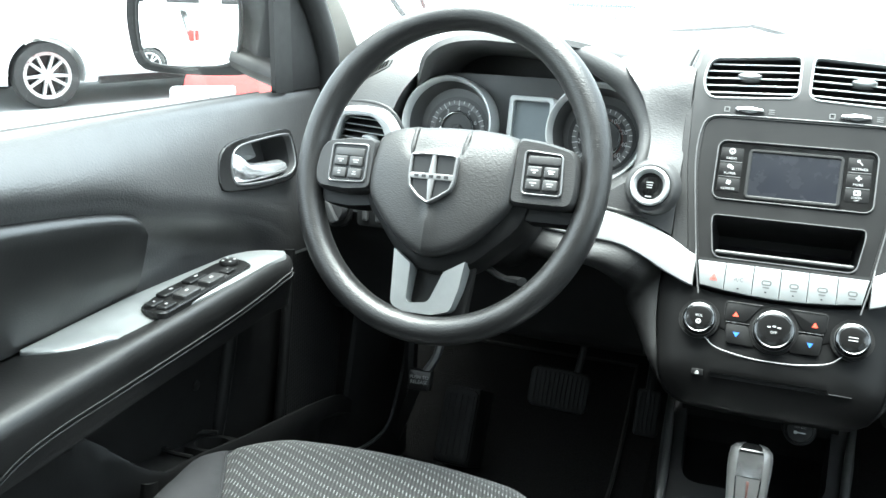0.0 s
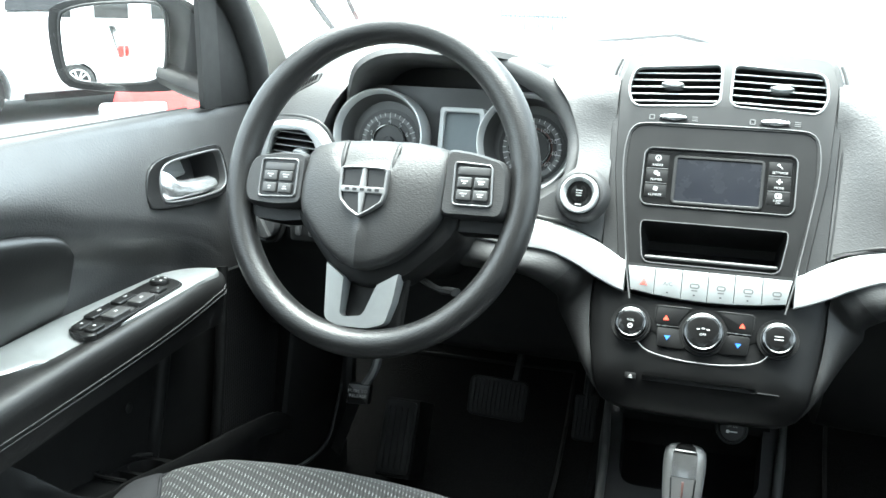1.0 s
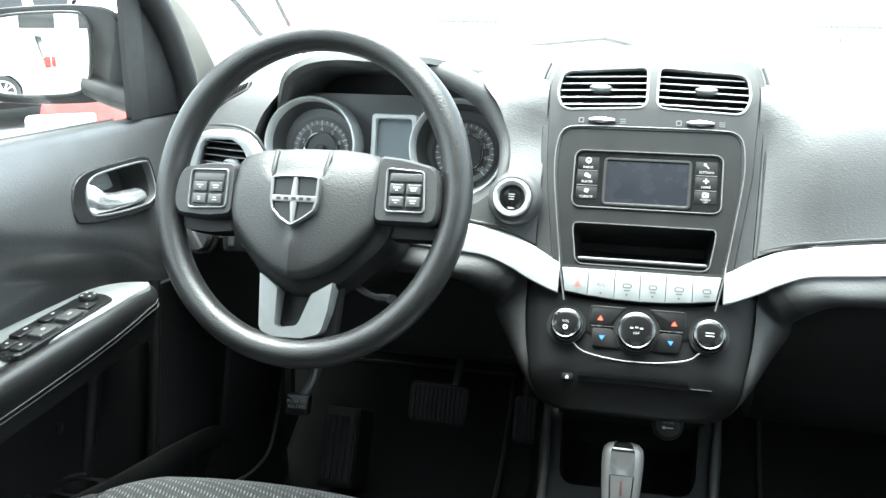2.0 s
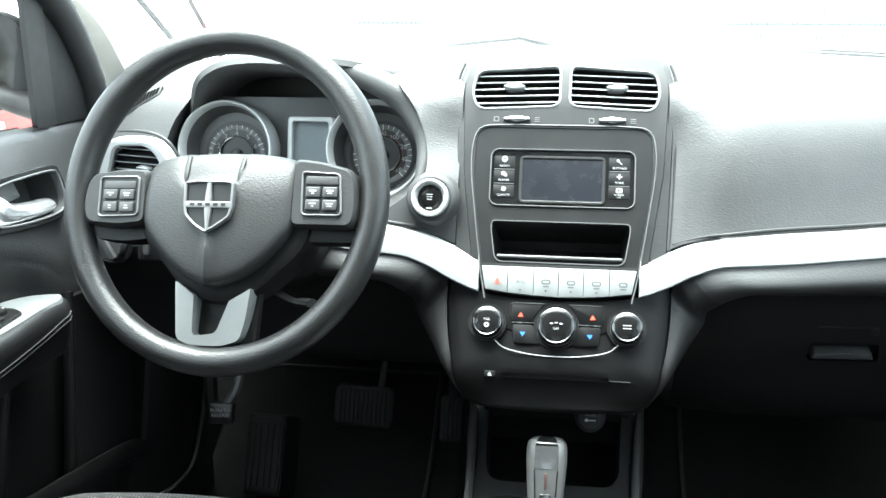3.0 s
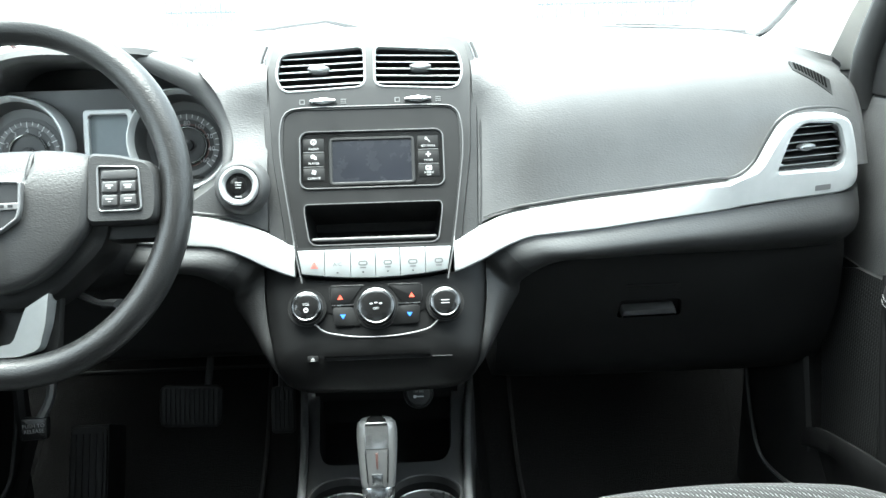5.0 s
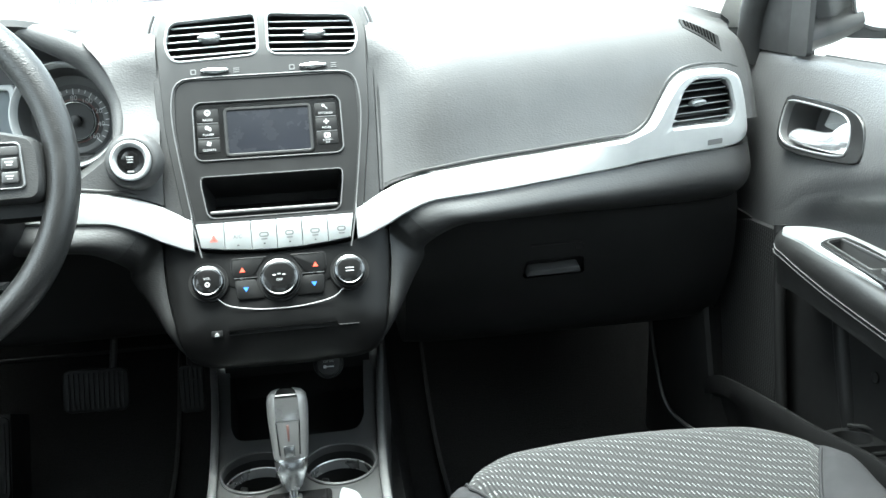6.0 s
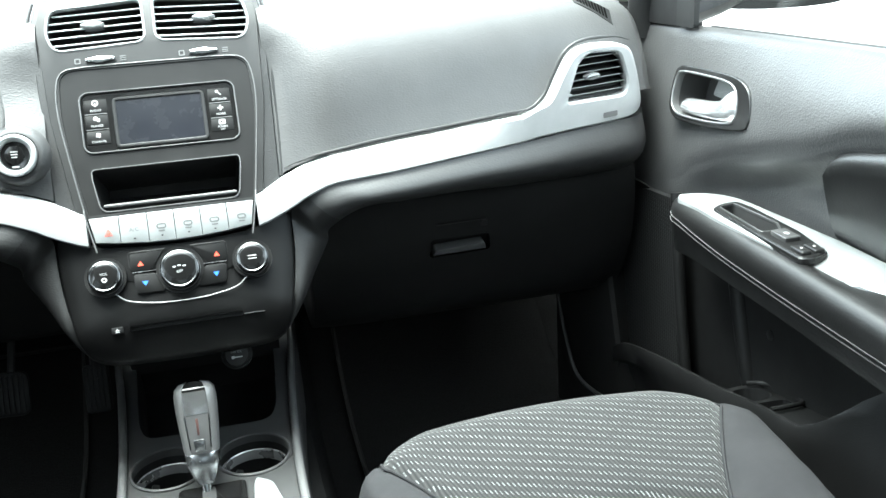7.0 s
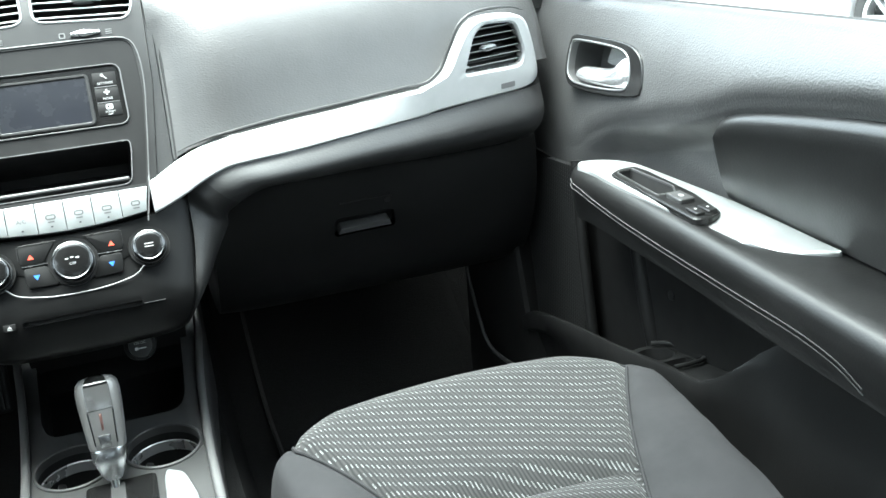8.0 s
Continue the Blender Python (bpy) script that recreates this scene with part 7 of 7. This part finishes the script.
pedals()


def floor_mat(s):
    m = thing("floor_mat", (s * 0.42, 1.30, 0.205), "black carpet floor mat with a bound edge", "floor mat", "floor mats")
    prof = spline([(0, 0.70, 0.206), (0, 1.30, 0.207), (0, 1.44, 0.224), (0, 1.54, 0.280), (0, 1.62, 0.355)], 24)
    rows = []
    for x in (0.222, 0.226, 0.26, 0.35, 0.45, 0.55, 0.61, 0.625, 0.63):
        e = 0.004 if x in (0.222, 0.63) else 0.0
        rows.append([V(s * x, p.y, p.z + 0.004 - e) for p in prof])
    part("mat", sheet([r + [p - V(0, 0, 0.006) for p in r[::-1]] for r in rows], False, True, caps=True), CARPET, m)
    edge = [V(s * 0.224, p.y, p.z + 0.004) for p in prof] + [V(s * x, prof[-1].y, prof[-1].z + 0.004) for x in (0.3, 0.45, 0.6)]
    part("binding", tube(edge, 0.004, seg=6), RUBBER, m)


for s in (-1, 1):
    floor_mat(s)


def kick_panel(s):
    k = thing("kick_panel", (s * 0.66, 1.38, 0.2), "black plastic kick panel and door sill trim", "trim panel", "kick panels")
    rows = []
    for y, x, z in ((0.60, 0.675, 0.33), (0.95, 0.672, 0.335), (1.18, 0.660, 0.335), (1.235, 0.651, 0.37), (1.275, 0.640, 0.56), (1.335, 0.618, 0.68), (1.37, 0.608, 0.70), (1.39, 0.604, 0.71), (1.40, 0.604, 0.72)):
        rows.append([V(s * x, y, 0.20), V(s * (x - 0.006), y, z - 0.02), V(s * x, y, z), V(s * (x + 0.012), y + 0.012, z + 0.004), V(s * 0.79, y + 0.06, z + 0.004), V(s * 0.79, y + 0.06, 0.19)])
    part("panel", sheet(rows, False, True, caps=True), HARDFINE, k)
    sill = [[V(s * 0.690, y, 0.338), V(s * 0.690, y, 0.346), V(s * 0.700, y, 0.350), V(s * 0.760, y, 0.350), V(s * 0.765, y, 0.338)] for y in (0.62, 0.80, 1.0, 1.17)]
    edge = [(0.598, 1.388, 0.52), (0.599, 1.378, 0.43), (0.606, 1.350, 0.345), (0.613, 1.325, 0.300), (0.628, 1.275, 0.286), (0.648, 1.21, 0.292)]
    # Paler plastic tube paints the highlight that runs along the carpet edge.
    part("carpet_edge", tube(spline([(s * (x - 0.004), y, z) for x, y, z in edge], 30), 0.0035, seg=8), CONSOLE, k, "smooth bound edge of the carpet")
    part("sill_plate", sheet(sill, False, True, caps=True), LOWDOOR, k, "ribless black sill plate")


for s in (-1, 1):
    kick_panel(s)


# ---- front seats ----
def front_seat():
    st = thing("front_seat", (0.385, 0.62, 0.2), "front seat cushion in dark stitched cloth with plain grey bolsters", "car seat", "front seats")
    xc = 0.378
    def front(u):
        return 0.905 - 0.030 * abs(u) ** 2 - 0.075 * max(0.0, abs(u) - 0.55) ** 1.6 / 0.28
    def seam(t):
        return max(0.40, 0.80 - 0.72 * t)
    def height(u, t):
        e = abs(u) - seam(t)
        roll = 0.020 * math.exp(-((abs(u) - 0.80) / 0.17) ** 2) * min(1.0, t * 2.2)
        sidefall = 0.17 * max(0.0, (abs(u) - 0.88) / 0.12) ** 2.2
        groove = 0.007 * math.exp(-(e / 0.025) ** 2)
        cross = 0.012 * math.exp(-((t - 0.40 - 0.10 * u * u) / 0.035) ** 2) * (1 if e < 0 else 0)
        return 0.532 - 0.025 * t + 0.008 * math.cos(u * 1.5) + roll - sidefall - groove - cross
    def surf(lo, hi, n, flip=1):
        rows = []
        for i in range(n):
            k = i / (n - 1)
            row = []
            for dy, dz in ((0.035, -0.17), (0.020, -0.15), (0.004, -0.11), (-0.002, -0.075), (0.0, -0.048), (0.010, -0.024), (0.026, -0.009), (0.045, -0.002)):
                u = flip * (lo(0) + (hi(0) - lo(0)) * k)
                side = max(0.0, (abs(u) - 0.88) / 0.12) ** 2.2
                row.append(V(xc + 0.243 * u, front(u) - dy, height(u, 0) + dz * (1 - side * 0.6)))
            for j in range(1, 33):
                t = j / 32
                u = flip * (lo(t) + (hi(t) - lo(t)) * k)
                row.append(V(xc + 0.243 * u * (1 - 0.24 * t ** 1.2), front(u) - 0.045 - 0.50 * t, height(u, t)))
            rows.append(row)
        return rows
    part("cushion", sheet(surf(lambda t: -seam(t), seam, 41)), CLOTH, st, "dark cloth cushion with pale stitched dashes")
    for s in (-1, 1):
        side_rows = surf(seam, lambda t: 1.0, 15, s)
        part("bolster", sheet(side_rows), PLAINCLOTH, st, "plain dark grey cloth bolster")
        part("piping", tube([p + V(0, 0, 0.0025) for p in side_rows[0][2:]], 0.0018, seg=6), PLAINCLOTH, st)
    part("base", box(ID, xc - 0.21, xc + 0.21, -0.18, 0.80, 0.21, 0.365, 0.03), HARDFINE, st, "black plastic seat base")
    # Backrest and head restraint stay unseen; added to block light from behind.
    back = []
    for t, w, d in ((0.0, 0.225, 0.060), (0.12, 0.232, 0.065), (0.40, 0.236, 0.062), (0.70, 0.222, 0.055), (0.90, 0.190, 0.045), (0.98, 0.150, 0.034), (1.0, 0.12, 0.015)):
        y, z = -0.12 - 0.18 * t, 0.36 + 0.72 * t
        back.append([V(xc + w * math.copysign(abs(math.cos(a)) ** 0.5, math.cos(a)), y + d * math.copysign(abs(math.sin(a)) ** 0.7, math.sin(a)), z) for a in (2 * math.pi * k / 28 for k in range(28))])
    part("backrest", sheet(back, False, True, caps=True), PLAINCLOTH, st, "unseen dark cloth backrest that blocks rear light")
    rest = [[V(xc + w * math.copysign(abs(math.cos(a)) ** 0.6, math.cos(a)), -0.315 - 0.05 * t + d * math.sin(a), 1.09 + 0.17 * t) for a in (2 * math.pi * k / 24 for k in range(24))] for t, w, d in ((0, 0.10, 0.03), (0.1, 0.125, 0.045), (0.6, 0.13, 0.05), (0.92, 0.11, 0.04), (1.0, 0.085, 0.02))]
    part("head_restraint", sheet(rest, False, True, caps=True), PLAINCLOTH, st)
    under = [[V(xc + 0.243 * u, y, 0.350) for y in (0.355, 0.6, front(u) - 0.03)] for u in (-0.98, -0.5, 0, 0.5, 0.98)]
    part("pan", sheet(under), HARD, st)
    return st


seat = front_seat()
copy_thing(seat, Matrix.Translation((-0.385, 0.62, 0.2)))


# ---- outside: parked cars, building ----
def car_wheel(car, at, axis_x, r, spokes=10):
    n = V(*axis_x)
    M = plane_at(at, V(0, 0, 1).cross(n), (0, 0, 1))
    if (M.to_3x3() @ V(0, 0, 1)).dot(n) < 0:
        M = M @ Matrix.Rotation(math.pi, 4, "Y")
    ty = part("wheel", hoop([(r * 0.70, -0.20), (r * 0.97, -0.19), (r, -0.15), (r, -0.04), (r * 0.97, 0.0), (r * 0.74, 0.006), (r * 0.70, -0.01)], M, 36), TYRE, car, "black tyre")
    part("rim", ring_plate(disc(0, 0, r * 0.72, 36), disc(0, 0, r * 0.62, 36), M, -0.10, 0.0), ALLOY, ty, "silver alloy rim")
    # Dark disc stands in for the shade behind the spokes.
    part("brake_shadow", lathe([(r * 0.64, -0.10), (r * 0.64, -0.08)], M, 28), HARD, ty)
    for k in range(spokes):
        T = M @ Matrix.Rotation(2 * math.pi * k / spokes + (0.07 if k % 2 else -0.07), 4, "Z")
        part("spoke", slab(rounded([(r * 0.10, -r * 0.055), (r * 0.64, -r * 0.045), (r * 0.64, r * 0.045), (r * 0.10, r * 0.055)], 0.005, 2), T, -0.05, -0.012, 0.006), ALLOY, ty)
    part("hub_cap", lathe([(r * 0.14, -0.05), (r * 0.14, -0.006), (r * 0.08, 0.0)], M, 20), ALLOY, ty)


def parked_car(base, turn, paint, word, length=4.6, height=1.62, suv=True, panelled=False, glass=None):
    """A whole parked car: nose along local +y, standing on the ground at base."""
    car = thing("car", (base[0], base[1], GROUND_Z), word, "car", "parked cars")
    glass = glass or CARGLASS
    T = Matrix.Translation((base[0], base[1], GROUND_Z)) @ Matrix.Rotation(radians(turn), 4, "Z")
    L, W, H = length / 2, 0.90, height
    belt = H * 0.60
    secs = []
    for t, zb, zt, w in ((-1.0, 0.42, 0.80, 0.74), (-0.985, 0.30, 0.95, 0.82), (-0.93, 0.24, belt, 0.88), (-0.6, 0.22, belt + 0.02, W), (0.0, 0.22, belt, W), (0.40, 0.22, belt - 0.03, W), (0.48, 0.22, belt - 0.06, W), (0.80, 0.22, belt - 0.14, 0.88), (0.93, 0.26, belt - 0.24, 0.83), (0.985, 0.32, 0.66, 0.76), (1.0, 0.42, 0.58, 0.68)):
        ring = [(-w * 0.93, zb), (-w, zb + 0.10), (-w, (zb + zt) / 2), (-w * 0.97, zt - 0.06), (-w * 0.88, zt), (w * 0.88, zt), (w * 0.97, zt - 0.06), (w, (zb + zt) / 2), (w, zb + 0.10), (w * 0.93, zb)]
        secs.append([T @ V(x, t * L, z) for x, z in ring])
    body = part("body", sheet(secs, False, True, caps=True), paint, car, "painted body")
    wr = 0.42 if panelled else 0.31
    for y in (-0.60 * L, 0.60 * L):
        cut(body, lathe([(wr + 0.05, -1.2), (wr + 0.05, 1.2)], T @ Matrix.Translation((0, y, wr)) @ Matrix.Rotation(radians(90), 4, "Y"), 32))
    body.data.set_sharp_from_angle(angle=radians(38))
    rear = -0.94 if suv else -0.55
    cab = []
    for t, z, w in ((rear, belt - 0.02, 0.84), (rear + 0.06, H - 0.10, 0.68), (rear + 0.14, H - 0.03, 0.66), (-0.15, H, 0.66), (0.05, H - 0.03, 0.66), (0.44, belt - 0.04, 0.84)):
        cab.append((t, z, w))
    roofs = [[T @ V(w * k, t * L, z + 0.015 * (1 - k * k)) for k in (-1, -0.6, 0, 0.6, 1)] for t, z, w in cab[1:5]]
    low = [[p - Vector((0, 0, 0.05)) for p in r] for r in roofs]
    part("roof", sheet([r + l[::-1] for r, l in zip(roofs, low)], False, True, caps=True), paint, car)
    def quad(name, pts, mat, parent, label=""):
        b = bmesh.new()
        p = [T @ Vector(q) for q in pts]
        nn = (p[1] - p[0]).cross(p[2] - p[0]).normalized() * 0.012
        rows = [p, [q - nn for q in p]]
        b.free()
        return part(name, sheet(rows, False, True, caps=True), mat, parent, label)
    (t0, z0, w0), (t1, z1, w1), _, _, (t4, z4, w4), (t5, z5, w5) = cab
    for s in (-1, 1):
        cuts = [t0 + 0.02, -0.45, -0.02, t5 - 0.02]
        tops = [t1 + 0.04, -0.42, -0.04, t4]
        for i in range(3):
            quad("side_panel" if panelled and i < 2 else "window", [(s * 0.855, cuts[i] * L + 0.04, belt), (s * 0.855, cuts[i + 1] * L - 0.04, belt - 0.01), (s * 0.675, tops[i + 1] * L - 0.04, H - 0.06), (s * 0.675, tops[i] * L + 0.04, H - 0.06)], paint if panelled and i < 2 else glass, car, "" if panelled and i < 2 else "side window")
        for i in range(4):
            quad("window_post", [(s * 0.86, cuts[i] * L - 0.05, belt - 0.02), (s * 0.86, cuts[i] * L + 0.05, belt - 0.02), (s * 0.67, tops[i] * L + 0.05, H - 0.03), (s * 0.67, tops[i] * L - 0.05, H - 0.03)], paint if paint == WHITEPAINT else glass, car)
        part("door_handle", box(T, s * 0.90 - 0.012, s * 0.90 + 0.025, 0.02, 0.20, belt - 0.12, belt - 0.09, 0.008), paint, car)
        part("sill", box(T, s * 0.86 - 0.03, s * 0.86 + 0.03, -0.40 * L, 0.40 * L, 0.20, 0.27, 0.01), HARD, car)
        for nm, y, mat, z in (("headlamp", 0.965, ALLOY, belt - 0.30), ("tail_lamp", -0.965, LAMPRED, belt - 0.16)):
            part(nm, box(T, s * 0.71 - 0.18, s * 0.71 + 0.18, y * L - 0.09, y * L + 0.05, z, z + (0.15 if y > 0 else 0.30), 0.02), mat, car)
    quad("windscreen", [(-0.80, t5 * L, z5 + 0.03), (0.80, t5 * L, z5 + 0.03), (0.62, t4 * L + 0.03, H - 0.05), (-0.62, t4 * L + 0.03, H - 0.05)], glass, car, "windscreen")
    quad("rear_window", [(0.80, t0 * L, z0 + 0.03), (-0.80, t0 * L, z0 + 0.03), (-0.62, t1 * L, H - 0.14), (0.62, t1 * L, H - 0.14)], glass, car, "rear window")
    for y, nm in ((1.0, "front_bumper"), (-1.0, "rear_bumper")):
        part(nm, box(T, -0.66, 0.66, y * L - 0.03, y * L + 0.03, 0.36, 0.54, 0.02), HARD if nm == "front_bumper" else paint, car)
        part("number_plate", box(T, -0.20, 0.20, y * (L + 0.035) - 0.01, y * (L + 0.035) + 0.01, 0.42, 0.53, 0.004), PRINT, car, "blank pale number plate")
    ax = T.to_3x3() @ V(1, 0, 0)
    for s in (-1, 1):
        for y in (-0.60 * L, 0.60 * L):
            car_wheel(car, T @ V(s * 0.885, y, wr), ax * s, wr)
    return car


parked_car((-6.68, 8.64), -30, WHITEPAINT, "white parked estate car with silver alloy wheels", 4.8, 1.75)
parked_car((-3.47, 6.43), 210, REDPAINT, "red parked hatchback whose windows mirror the bright sky", 3.9, 1.48, glass=SKYGLASS)
parked_car((-6.25, -24.5), 90, WHITEPAINT, "white parked van reflected in the wing mirror", 6.0, 2.0, panelled=True)
parked_car((6.2, 3.8), 5, WHITEPAINT, "white parked car beside the passenger's window", 4.5, 1.55)


def fence(x0, x1, y, tall):
    f = thing("fence", ((x0 + x1) / 2, y, GROUND_Z), "blue-grey metal picket fence at the edge of the lot", "fence", "lot fences")
    n = int((x1 - x0) / 0.11)
    me = None
    for i in range(n):
        x = x0 + (x1 - x0) * i / n
        if me is None:
            ob = part("picket", box(ID, -0.02, 0.02, -0.015, 0.015, 0, tall, 0.004), FENCEPAINT, f)
            me = ob.data
        else:
            ob = new("picket", me)
            ob.parent = f
            ob.matrix_parent_inverse = Matrix.Translation(-f.location)
        ob.location = (x, y, GROUND_Z)
    for z in (0.3, tall - 0.25):
        part("rail", box(ID, x0, x1, y + 0.015, y + 0.05, GROUND_Z + z, GROUND_Z + z + 0.06), FENCEPAINT, f)


fence(-5.3, -3.7, 22.5, 1.9)
fence(3.4, 7.2, 22.5, 1.9)


def showroom(x0, x1, y, depth, tall):
    b = thing("building", ((x0 + x1) / 2, y, GROUND_Z), "pale low sales building with dark windows and a red band", "building")
    part("wall", box(ID, x0, x1, y - depth, y, GROUND_Z, GROUND_Z + tall, 0.03), STUCCO, b, "pale rendered wall")
    part("roof", box(ID, x0 - 0.3, x1 + 0.3, y - depth - 0.3, y + 0.3, GROUND_Z + tall, GROUND_Z + tall + 0.25, 0.03), SILVERDARK, b)
    part("sign_band", box(ID, x0 + 1.5, x1 - 4.5, y + 0.02, y + 0.14, GROUND_Z + tall * 0.78, GROUND_Z + tall * 0.90, 0.01), LAMPRED, b, "plain red sign band")
    x = x0 + 0.8
    while x + 1.3 < x1:
        w = part("window", box(ID, x, x + 1.2, y - 0.06, y + 0.03, GROUND_Z + 2.3, GROUND_Z + 3.0, 0.01), CARGLASS, b, "dark window pane")
        part("frame", joined(box(ID, x - 0.06, x, y - 0.05, y + 0.06, GROUND_Z + 2.24, GROUND_Z + 3.06), box(ID, x + 1.2, x + 1.26, y - 0.05, y + 0.06, GROUND_Z + 2.24, GROUND_Z + 3.06),
                             box(ID, x, x + 1.2, y - 0.05, y + 0.06, GROUND_Z + 3.0, GROUND_Z + 3.06), box(ID, x, x + 1.2, y - 0.05, y + 0.08, GROUND_Z + 2.24, GROUND_Z + 2.3)), PRINT, w)
        x += 2.0


showroom(-14, 4, -34, 8, 4.2)
